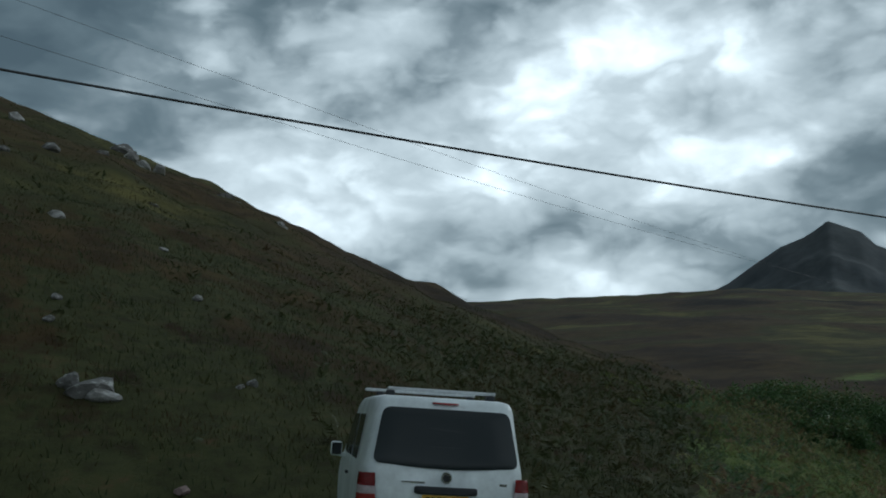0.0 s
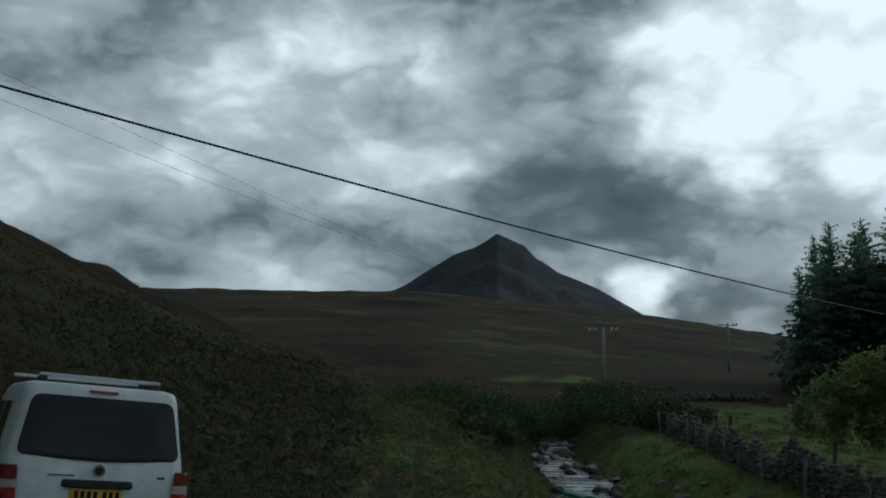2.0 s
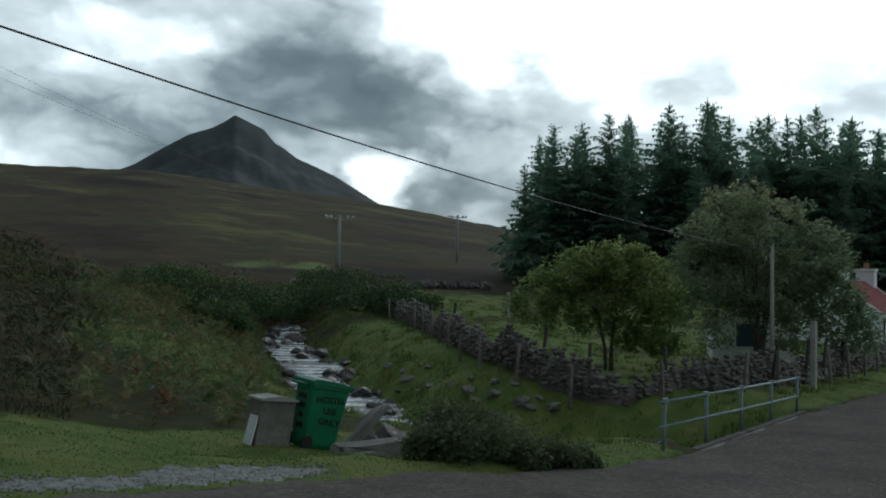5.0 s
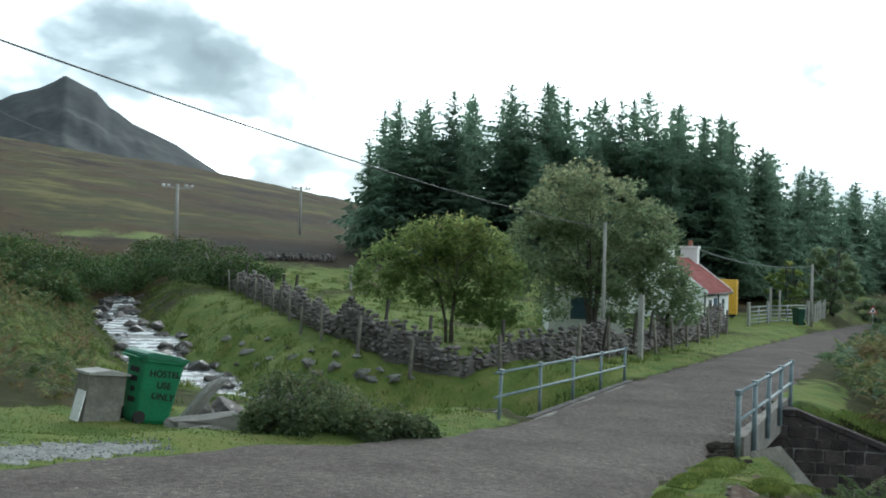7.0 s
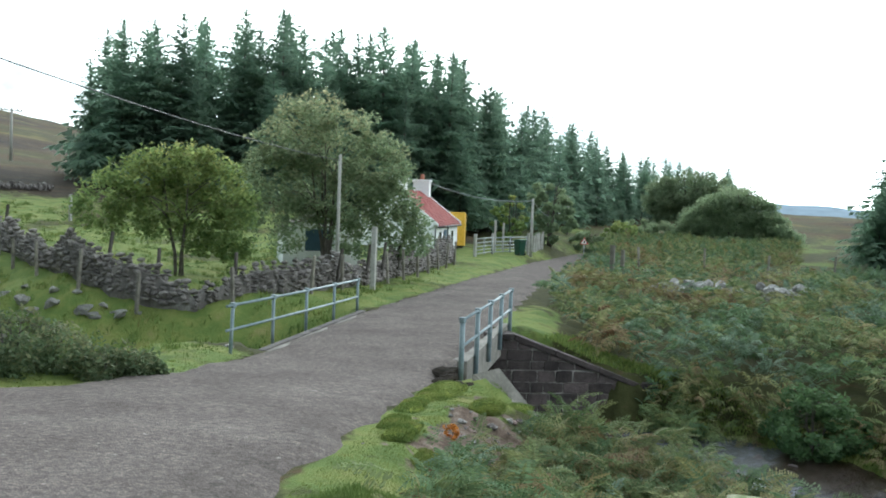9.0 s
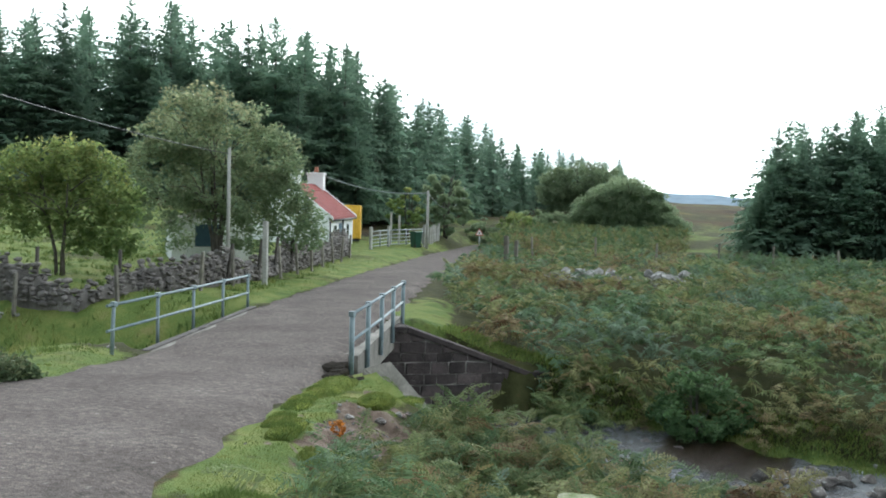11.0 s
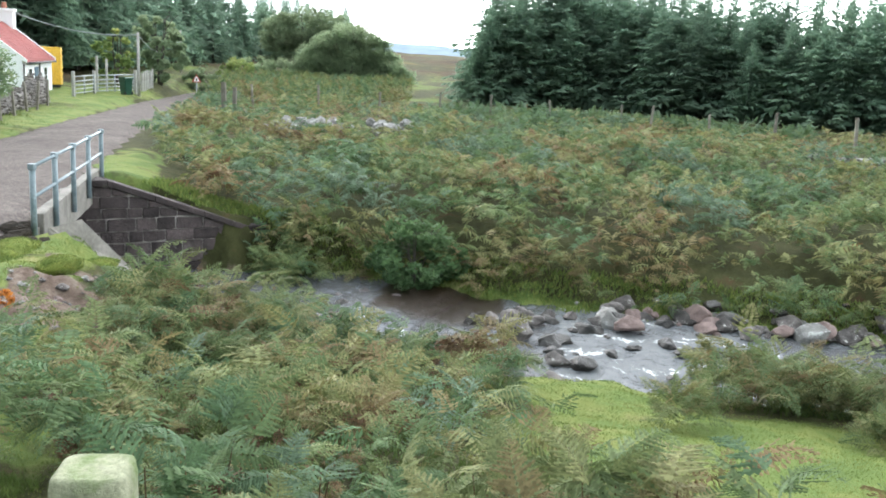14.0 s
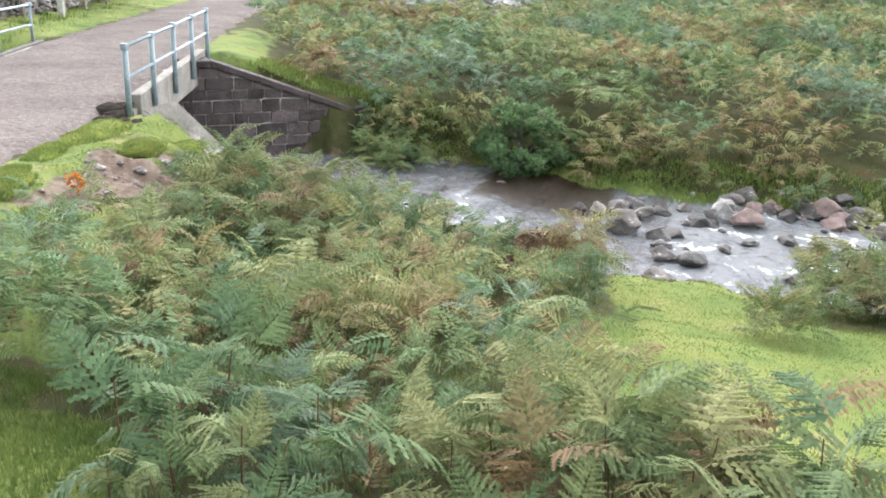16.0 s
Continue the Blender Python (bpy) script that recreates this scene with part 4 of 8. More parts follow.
# stone wing wall beyond the bridge and the sloping concrete one before it
def make_wing_walls():
    # local: x along the wall away from the bridge, y into the bank, z up
    ax, ay, bx, by = 19.56, 9.36, 21.55, 6.72
    ln = math.hypot(bx - ax, by - ay)
    wing = empty("wing_wall", pose(ax, ay, -5.6, 0, 0, math.degrees(math.atan2(by - ay, bx - ax))), "dark dressed-stone wing wall with a sloping stone coping below the bridge", "wall")
    zt0, zt1, flat = 2.56, 1.46, 0.28
    top = lambda x: zt0 if x < flat else zt0 + (min(x, ln) - flat) / (ln - flat) * (zt1 - zt0)
    bm = bmesh.new()
    extrude_poly(bm, [(-0.5, -0.2), (ln + 0.25, -0.2), (ln + 0.25, zt1 - 0.1), (flat, zt0 - 0.1), (-0.5, zt0 - 0.1)], 1, 0.015, 0.5)
    part("core", bm, M_MORTAR, wing)
    for a, b in ((-0.35, flat), (flat, ln * 0.38), (ln * 0.38, ln * 0.7), (ln * 0.7, ln), (ln, ln + 0.45)):
        bm = bmesh.new()
        extrude_poly(bm, [(a + 0.006, top(a) - 0.10), (b - 0.006, top(b) - 0.10), (b - 0.006, top(b) + 0.03), (a + 0.006, top(a) + 0.03)], 1, -0.07, 0.5)
        bmesh.ops.bevel(bm, geom=bm.edges[:], offset=0.012, segments=1, affect="EDGES")
        part("coping_stone", bm, M_BLOCK, wing)
    rng = random.Random(5)
    z, row = 0.0, 0
    while z < zt0 - 0.1:
        h = rng.uniform(0.20, 0.29)
        x = -0.5 + (0.0 if row % 2 else -0.2)
        while x < ln + 0.2:
            w = rng.uniform(0.28, 0.66)
            xa, xb = max(x, -0.5), min(x + w, ln + 0.24)
            zt = min(z + h, top(max(xa, 0)) - 0.10)
            if zt - z > 0.09 and xb - xa > 0.08:
                bm = bmesh.new()
                g = rng.choice((0.007, 0.011, 0.011, 0.02))
                out = rng.uniform(0.0, 0.03)
                ha, hb = (max(z + 0.05, min(z + h, top(max(q, 0)) - 0.10) - g) for q in (xa, xb))
                extrude_poly(bm, [(xa + g, z + g), (xb - g, z + g), (xb - g, hb), (xa + g, ha)], 1, -out, 0.05)
                bmesh.ops.bevel(bm, geom=bm.edges[:], offset=0.014, segments=2, affect="EDGES")
                for v in bm.verts:
                    v.co += Vector((rng.uniform(-0.011, 0.011), rng.uniform(-0.008, 0.008), rng.uniform(-0.011, 0.011)))
                part("block", bm, M_BLOCK, wing)
            x += w
        z += h
        row += 1
    slab = empty("concrete_wing_wall", pose(14.3, 7.3, -4.0), "sloping bare concrete wing wall beside the railing", "wall")
    inv = slab.matrix_world.inverted()
    bm = bmesh.new()
    q = [(14.15, 7.3, -2.90), (14.86, 7.12, -2.86), (15.72, 6.68, -3.86), (14.95, 6.62, -3.80)]
    lo = [bm.verts.new((x, y, -5.6)) for x, y, z in q]
    hi = [bm.verts.new(v) for v in q]
    bm.faces.new(lo[::-1]), bm.faces.new(hi)
    for i in range(4):
        bm.faces.new((lo[i], lo[(i + 1) % 4], hi[(i + 1) % 4], hi[i]))
    bmesh.ops.recalc_face_normals(bm, faces=bm.faces)
    bmesh.ops.bevel(bm, geom=bm.edges[:], offset=0.03, segments=2, affect="EDGES")
    bmesh.ops.transform(bm, matrix=inv, verts=bm.verts)
    part("slope", bm, M_CONCRETE, slab)


make_wing_walls()


# ---- the parked van ----
def make_van():
    base = pose(-0.12, 10.68, -1.87, 0, 0, 9.0) @ pose(0, 0, 0, 0, 5.0, 0)
    van = empty("van", base, "white panel van with roof bars parked on the verge", "van")
    L, HW = 4.85, 0.95
    # half width by height, and where the body starts (rear) and ends (front) by height
    zs = [0.24, 0.34, 0.55, 0.80, 1.00, 1.14, 1.40, 1.66, 1.80, 1.88, 1.925, 1.95]
    hw = [0.87, 0.925, 0.945, 0.95, 0.945, 0.93, 0.885, 0.845, 0.825, 0.805, 0.775, 0.70]
    rear = [0.06, 0.02, 0.0, 0.0, 0.01, 0.03, 0.10, 0.175, 0.215, 0.25, 0.30, 0.40]
    front = [4.72, 4.80, 4.84, 4.80, 4.62, 4.20, 3.72, 3.25, 3.0, 2.75, 2.55, 2.3]
    ys = [0.0, 0.02, 0.06, 0.14, 0.3, 0.55, 0.8, 0.93, 0.98, 1.0]
    bm = bmesh.new()
    rings = []
    for z, w, r, f in zip(zs, hw, rear, front):
        pts = []
        # one loop round the body at this height, corners rounded by a superellipse
        for k in range(56):
            a = 2 * math.pi * (k + 0.5) / 56
            c, s = math.cos(a), math.sin(a)
            e = 0.17
            x = math.copysign(abs(c) ** e, c) * w
            y = math.copysign(abs(s) ** e, s)
            y = r + (f - r) * (y + 1) / 2
            bow = 0.05 * (1 - (x / max(w, 0.01)) ** 2)
            y += -bow if s < 0 else bow * 2.5
            pts.append(bm.verts.new((x, y, z)))
        rings.append(pts)
    for a, b in zip(rings, rings[1:]):
        for k in range(56):
            bm.faces.new((a[k], a[(k + 1) % 56], b[(k + 1) % 56], b[k])).smooth = True
    bm.faces.new(rings[0][::-1])
    bm.faces.new(rings[-1])
    bmesh.ops.recalc_face_normals(bm, faces=bm.faces)
    body = part("body", bm, M_VAN, van)

    def rear_y(z, x=0.0):
        w = float(np.interp(z, zs, hw))
        return float(np.interp(z, zs, rear)) - 0.05 * (1 - (x / w) ** 2)

    def rear_panel(name, outline, mat, depth=0.012, label="", parent=van):
        """A panel that follows the tailgate: outline in x, z."""
        bm = bmesh.new()
        n = len(outline)
        cx, cz = sum(p[0] for p in outline) / n, sum(p[1] for p in outline) / n
        rows = []
        for s in (1.0, 0.98, 0.66, 0.33):
            off = 0.002 if s == 1.0 else depth
            rows.append([bm.verts.new((cx + (x - cx) * s, rear_y(cz + (z - cz) * s, cx + (x - cx) * s) - off, cz + (z - cz) * s)) for x, z in outline])
        for a, b in zip(rows, rows[1:]):
            for k in range(n):
                bm.faces.new((a[k], a[(k + 1) % n], b[(k + 1) % n], b[k])).smooth = True
        bm.faces.new(rows[-1])
        bmesh.ops.recalc_face_normals(bm, faces=bm.faces)
        if sum((f.normal.y for f in bm.faces)) > 0:
            bmesh.ops.reverse_faces(bm, faces=bm.faces)
        return part(name, bm, mat, parent, label)

    def rounded(x0, x1, x2, x3, z0, z1, r=0.06, n=5, dip=0.0):
        """A rounded four-sided outline: bottom x0..x1, top x2..x3."""
        cs = [(x0, z0), (x1, z0), (x3, z1), (x2, z1)]
        out = []
        for i, c in enumerate(cs):
            p, q = Vector(cs[i - 1]), Vector(cs[(i + 1) % 4])
            c = Vector(c)
            a, b = c + (p - c).normalized() * r, c + (q - c).normalized() * r
            for k in range(n + 1):
                t = k / n
                out.append(tuple((1 - t) ** 2 * a + 2 * t * (1 - t) * c + t * t * b))
            for k in range(1, 6):
                t = k / 6
                w = b.lerp(q + (c - q).normalized() * r, t)
                out.append((w.x, w.y - (dip * math.sin(math.pi * t) if i == 0 else 0)))
        return out

    rear_panel("rear_window", rounded(-0.82, 0.82, -0.72, 0.72, 1.205, 1.82, 0.10, dip=0.035), M_GLASS, 0.006, "dark tinted rear window")
    rear_panel("brake_light", rounded(-0.17, 0.13, -0.17, 0.13, 1.872, 1.894, 0.01), M_REDLAMP, 0.012, "thin red high-level brake light")
    rear_panel("grip_bar", rounded(-0.35, 0.35, -0.35, 0.35, 0.905, 0.985, 0.03), M_TRIM, 0.045, "dark plastic grip bar over the plate")
    plate = rear_panel("number_plate", rounded(-0.26, 0.26, -0.26, 0.26, 0.78, 0.895, 0.01), M_PLATE, 0.016, "yellow number plate")
    for i in range(7):
        bm = bmesh.new()
        x = -0.195 + i * 0.062 + (0.03 if i > 3 else 0)
        yy = rear_y(0.84, x) - 0.022
        box(bm, x - 0.02, x + 0.02, yy, yy + 0.006, 0.803, 0.875)
        part("bar", bm, M_INK, plate)
    # plain round badge
    bm = bmesh.new()
    bmesh.ops.create_cone(bm, cap_ends=True, segments=28, radius1=0.065, radius2=0.06, depth=0.016, matrix=Matrix.Translation((0, rear_y(1.08) - 0.012, 1.08)) @ Matrix.Rotation(math.pi / 2, 4, "X"))
    badge = part("badge", bm, M_CHROME, van, "round chrome badge")
    bm = bmesh.new()
    bmesh.ops.create_cone(bm, cap_ends=True, segments=28, radius1=0.040, radius2=0.040, depth=0.012, matrix=Matrix.Translation((0, rear_y(1.08) - 0.017, 1.08)) @ Matrix.Rotation(math.pi / 2, 4, "X"))
    part("badge_face", bm, M_TRIM, badge)
    bm = bmesh.new()
    box(bm, -0.49, -0.24, rear_y(1.03, -0.4) - 0.008, rear_y(1.03, -0.4) + 0.01, 1.018, 1.032)
    part("lettering_bar", bm, M_CHROME, van, "thin chrome model name, drawn as a bar")
    bm = bmesh.new()
    box(bm, 0.60, 0.68, rear_y(1.03, 0.64) - 0.008, rear_y(1.03, 0.64) + 0.01, 1.02, 1.045)
    part("lettering_bar", bm, M_CHROME, van)
    for side in (-1, 1):
        lamp = None
        for name, z0, z1, mat in (("tail_light", 0.96, 1.10, M_REDLAMP), ("reverse_light", 0.88, 0.957, M_CLEARLAMP), ("turn_signal", 0.66, 0.877, M_ORANGELAMP)):
            bm = bmesh.new()
            nz = 4
            cols = []
            for k in range(nz + 1):
                z = z0 + (z1 - z0) * k / nz
                w = float(np.interp(z, zs, hw)) + 0.012
                ry = float(np.interp(z, zs, rear))
                inner = 0.755 + 0.06 * (z - 0.66)
                cols.append([bm.verts.new((side * x, y, z)) for x, y in ((inner, ry - 0.03), (w - 0.10, ry - 0.035), (w - 0.03, ry - 0.005), (w, ry + 0.09), (w, ry + 0.17))])
            for a, b in zip(cols, cols[1:]):
                for i in range(4):
                    bm.faces.new((a[i], a[i + 1], b[i + 1], b[i])).smooth = True
            bmesh.ops.solidify(bm, geom=bm.faces[:], thickness=0.03)
            bmesh.ops.recalc_face_normals(bm, faces=bm.faces)
            lamp = part(name, bm, mat, van)
    # bumper
    bm = bmesh.new()
    box(bm, -0.93, 0.93, -0.10, 0.22, 0.30, 0.56, 0.05)
    part("bumper", bm, M_VAN, van, "white rear bumper")
    # side windows on the left and right
    def side_panel(name, outline, mat, side, off=0.006):
        bm = bmesh.new()
        vs = [bm.verts.new((side * (float(np.interp(z, zs, hw)) + off), y, z)) for y, z in outline]
        f = bm.faces.new(vs)
        r = bmesh.ops.inset_region(bm, faces=[f], thickness=0.015, depth=0.0)
        bmesh.ops.recalc_face_normals(bm, faces=bm.faces)
        if sum(f.normal.x for f in bm.faces) * side < 0:
            bmesh.ops.reverse_faces(bm, faces=bm.faces)
        return part(name, bm, mat, van)
    for side in (-1, 1):
        side_panel("side_window", [(2.0, 1.19), (2.95, 1.19), (3.4, 1.22), (3.05, 1.66), (2.85, 1.72), (2.05, 1.72)], M_GLASS, side)
        side_panel("side_window", [(1.0, 1.19), (1.86, 1.19), (1.88, 1.72), (1.05, 1.72)], M_GLASS, side)
        bm = bmesh.new()
        w = float(np.interp(0.98, zs, hw))
        box(bm, min(side * w, side * (w + 0.035)), max(side * w, side * (w + 0.035)), 2.0, 2.2, 0.95, 0.99, 0.01)
        part("door_handle", bm, M_TRIM, van)
        bm = bmesh.new()
        w = float(np.interp(1.18, zs, hw))
        box(bm, min(side * (w + 0.06), side * (w + 0.22)), max(side * (w + 0.06), side * (w + 0.22)), 3.05, 3.2, 1.12, 1.32, 0.04)
        box(bm, min(side * (w - 0.02), side * (w + 0.1)), max(side * (w - 0.02), side * (w + 0.1)), 3.09, 3.16, 1.11, 1.17, 0.01)
        part("wing_mirror", bm, M_VAN, van, "white wing mirror")
        bm = bmesh.new()
        box(bm, min(side * (w + 0.075), side * (w + 0.205)), max(side * (w + 0.075), side * (w + 0.205)), 3.044, 3.052, 1.14, 1.30, 0.003)
        part("mirror_glass", bm, M_GLASS, van)
        for y in (0.85, 3.85):
            m = Matrix.Translation((side * 0.80, y, 0.33)) @ Matrix.Rotation(math.pi / 2, 4, "Y")
            bm = bmesh.new()
            bmesh.ops.create_cone(bm, cap_ends=True, segments=32, radius1=0.33, radius2=0.33, depth=0.22, matrix=m)
            bmesh.ops.bevel(bm, geom=[e for e in bm.edges if len(e.link_faces) == 2 and e.calc_face_angle(0) > 1], offset=0.03, segments=2, affect="EDGES")
            wheel = part("wheel", bm, M_BLACK, van)
            bm = bmesh.new()
            bmesh.ops.create_cone(bm, cap_ends=True, segments=24, radius1=0.21, radius2=0.19, depth=0.24, matrix=m)
            part("rim", bm, M_ALU, wheel)
    for y, drop in ((0.75, 0.0), (2.05, 0.0)):
        bm = bmesh.new()
        box(bm, -0.64 if y < 1 else -0.80, 0.66, y - 0.045, y + 0.045, 2.015, 2.055, 0.012)
        bar = part("roof_bar", bm, M_ALU, van, "bare aluminium roof bar")
        for s in (-0.60, 0.60):
            bm = bmesh.new()
            box(bm, s - 0.05, s + 0.05, y - 0.07, y + 0.07, 1.86, 2.016, 0.02)
            part("foot", bm, M_TRIM, bar)
    return van


make_van()


# ---- wheeled bins ----
def make_bin(m, label, words, mat=M_GREENBIN, lid=M_GREENLID):
    thing = empty("wheeled_bin", m, label, "bin", "wheeled bins")
    bm = bmesh.new()
    secs = [(0.0, 0.20, 0.26), (0.06, 0.23, 0.29), (0.95, 0.28, 0.36), (0.955, 0.31, 0.39), (1.0, 0.31, 0.39)]
    rings = []
    for z, w, d in secs:
        pts = []
        for k in range(32):
            a = 2 * math.pi * (k + 0.5) / 32
            c, s = math.cos(a), math.sin(a)
            pts.append(bm.verts.new((math.copysign(abs(c) ** 0.22, c) * d, math.copysign(abs(s) ** 0.22, s) * w, z)))
        rings.append(pts)
    for a, b in zip(rings, rings[1:]):
        for k in range(32):
            bm.faces.new((a[k], a[(k + 1) % 32], b[(k + 1) % 32], b[k]))
    bm.faces.new(rings[0][::-1])
    bm.faces.new(rings[-1])
    part("tub", bm, mat, thing)
    bm = bmesh.new()
    extrude_poly(bm, [(-0.41, 1.0), (0.41, 1.0), (0.40, 1.04), (0.1, 1.085), (-0.3, 1.10), (-0.41, 1.06)], 1, -0.33, 0.33)
    bmesh.ops.bevel(bm, geom=bm.edges[:], offset=0.015, segments=2, affect="EDGES")
    part("lid", bm, lid, thing, "green lid")
    bm = bmesh.new()
    tube(bm, [(-0.42, -0.2, 0.98), (-0.49, -0.2, 1.0), (-0.49, 0.2, 1.0), (-0.42, 0.2, 0.98)], 0.018, 8)
    part("handle", bm, mat, thing)
    for s in (-1, 1):
        bm = bmesh.new()
        bmesh.ops.create_cone(bm, cap_ends=True, segments=20, radius1=0.10, radius2=0.10, depth=0.05, matrix=Matrix.Translation((-0.27, s * 0.235, 0.10)) @ Matrix.Rotation(math.pi / 2, 4, "X"))
        part("wheel", bm, M_BLACK, thing)
    for i, word in enumerate(words):
        cu = bpy.data.curves.new("writing", "FONT")
        cu.body, cu.size, cu.extrude, cu.align_x = word, 0.145, 0.002, "CENTER"
        cu.space_character, cu.offset = 1.05, 0.004
        tmp = bpy.data.objects.new("tmp", cu)
        scene.collection.objects.link(tmp)
        me = bpy.data.meshes.new_from_object(tmp)
        bpy.data.objects.remove(tmp)
        z = 0.74 - i * 0.175
        w = float(np.interp(z + 0.05, [0.06, 0.95], [0.23, 0.28]))
        me.transform(Matrix.Translation((0.02 + 0.02 * i, -w - 0.006, z)) @ Matrix.Rotation(radians(90 - 3.2), 4, "X") @ Matrix.Rotation(radians(2 - 3 * i), 4, "Z"))
        me.materials.append(M_INK)
        part("writing", me, M_INK, thing, "hand-painted black words")
    return thing


hostel_bin = make_bin(pose(7.15, 13.75, gz(7.15, 13.75) + 0.02, 3, 9.5, 4), "green wheeled bin with hand-painted black words, beside a wooden box", ["HOSTEL", "USE", "ONLY"])
for i, (z, w) in enumerate(((0.80, 0.26), (0.66, 0.2), (0.5, 0.12), (0.34, 0.2))):
    bm = bmesh.new()
    d = float(np.interp(z, [0.06, 0.95], [0.29, 0.36]))
    box(bm, -d - 0.006, -d + 0.01, -w / 2, w / 2, z - 0.04, z + 0.04)
    part("writing_bar", bm, M_INK, hostel_bin, "unreadable painted writing, drawn as a bar")
make_bin(pose(58.8, 27.2, gz(58.8, 27.2), 0, 0, 60), "dark green wheeled bin standing by the steel gate", [], M_DARKBIN, M_DARKBIN)


def make_box():
    m = pose(6.42, 13.95, gz(6.42, 13.95) - 0.02, 0, 9, -2)
    thing = empty("storage_box", m, "small weathered grey wooden box with a sloped lid beside the bin", "box")
    bm = bmesh.new()
    box(bm, -0.27, 0.30, -0.24, 0.24, 0.0, 0.72, 0.01)
    part("body", bm, M_CONCRETE, thing)
    bm = bmesh.new()
    extrude_poly(bm, [(-0.31, 0.70), (0.34, 0.74), (0.34, 0.77), (0.02, 0.80), (-0.31, 0.735)], 1, -0.28, 0.28)
    part("lid", bm, M_POLE, thing, "pale wooden lid")
    bm = bmesh.new()
    box(bm, -0.284, -0.268, -0.22, 0.22, 0.40, 0.69)
    part("front_board", bm, M_WOOD, thing)
    t = empty("white_board", m @ pose(-0.33, -0.06, 0, 0, 0, -90) @ pose(0, 0, 0, -6, 0, 0), "white painted board leaning on the wooden box", "board")
    bm = bmesh.new()
    box(bm, -0.15, 0.15, -0.012, 0.012, 0.0, 0.46, 0.004)
    part("panel", bm, M_SIGNWHITE, t)


make_box()


# ---- poles, posts and wires ----
def make_pole(x, y, top, label, r=0.085, crossarm=False, group="poles", name="utility_pole"):
    z = gz(x, y)
    thing = empty(name, pose(x, y, z), label, "pole", group)
    h = top - z
    bm = bmesh.new()
    tube(bm, [(0, 0, -0.3), (0, 0, h * 0.5), (0.0, 0.0, h)], [r * 1.12, r, r * 0.85], 12)
    part("shaft", bm, M_POLE, thing)
    if crossarm:
        for s in (-1, 1):
            bm = bmesh.new()
            box(bm, min(0, s * 1.25), max(0, s * 1.25), -0.06, 0.06, h - 0.35 - 0.02 * s, h - 0.23 - 0.02 * s, 0.01)
            part("crossarm", bm, M_POLE, thing)
        for s in (-1.2, -0.75, 0.75, 1.2):
            bm = bmesh.new()
            tube(bm, [(s, 0, h - 0.24), (s, 0, h - 0.1), (s, 0, h - 0.02)], [0.10, 0.15, 0.08], 10)
            part("insulator", bm, M_CERAMIC, thing, "white ceramic insulator")
    return thing


make_pole(30.0, 21.6, 1.60, "slim grey wooden pole behind the dry-stone wall", 0.075)
make_pole(61.2, 27.45, 0.30, "slim grey wooden pole beside the steel gate", 0.10)
p = make_pole(40.98, 74.3, 5.85, "grey wooden electricity pole with a crossarm on the moor", 0.17, True)
p.rotation_euler = (0, 0, radians(-20))
p = make_pole(76.4, 105.2, 9.3, "grey wooden electricity pole with a crossarm on the moor", 0.17, True)
p.rotation_euler = (0, 0, radians(-20))
make_pole(95.0, 38.5, 0.9, "slim wooden pole against the dark fir plantation", 0.10)


def make_wire(points, r, sag, label, mat=M_WIRE):
    bm = bmesh.new()
    a, b = Vector(points[0]), Vector(points[1])
    pts = []
    for i in range(41):
        u = i / 40
        p = a.lerp(b, u)
        p.z -= sag * 4 * u * (1 - u)
        pts.append(p)
    tube(bm, pts, r, 6)
    me = bpy.data.meshes.new("overhead_cable")
    bm.to_mesh(me)
    bm.free()
    me.materials.append(mat)
    return tagged(new("overhead_cable", me), label, "cable", "overhead cables")


make_wire(((30, 21.6, 1.36), (-12, 5, 4.0)), 0.0125, 0.67, "thick black overhead cable strung across the road")
make_pole(-12, 5, 4.1, "grey wooden pole holding the overhead cable", 0.09)
make_wire(((40.0, 74.6, 5.8), (-26, 12, 14.0)), 0.0055, 0.9, "thin overhead electricity wire above the hillside")
make_wire(((41.9, 74.0, 5.8), (-26, 9, 11.5)), 0.0055, 0.9, "thin overhead electricity wire above the hillside")
make_pole(-26, 10.5, 14.0, "tall wooden electricity pole on the hillside", 0.17)
make_wire(((56.7, 33.3, 1.15), (61.2, 27.45, 0.15)), 0.035, 0.45, "sagging pale cable between the cottage and the pole", M_GALV)
make_wire(((61.2, 27.45, 0.15), (95, 38.5, 0.4)), 0.025, 1.4, "sagging pale cable beyond the gate", M_GALV)


def make_post(name, x, y, h, w, mat, label, lean=(0, 0), group="fence posts", rot=0, sides=4):
    """A rough squared or round post."""
    rng = random.Random(int(x * 100) + int(y * 37))
    bm = bmesh.new()
    box(bm, -w / 2, w / 2, -w / 2, w / 2, -0.25, h, w * 0.12)
    for v in bm.verts:
        v.co.x += rng.uniform(-0.06, 0.06) * w
        v.co.y += rng.uniform(-0.06, 0.06) * w
        if v.co.z > h * 0.5:
            v.co.z += rng.uniform(-0.2, 0.2) * w
    me = bpy.data.meshes.new(name)
    bm.to_mesh(me)
    bm.free()
    me.materials.append(mat)
    ob = new(name, me)
    ob.matrix_world = pose(x, y, gz(x, y), lean[0], lean[1], rot)
    return tagged(ob, label, "post", group)


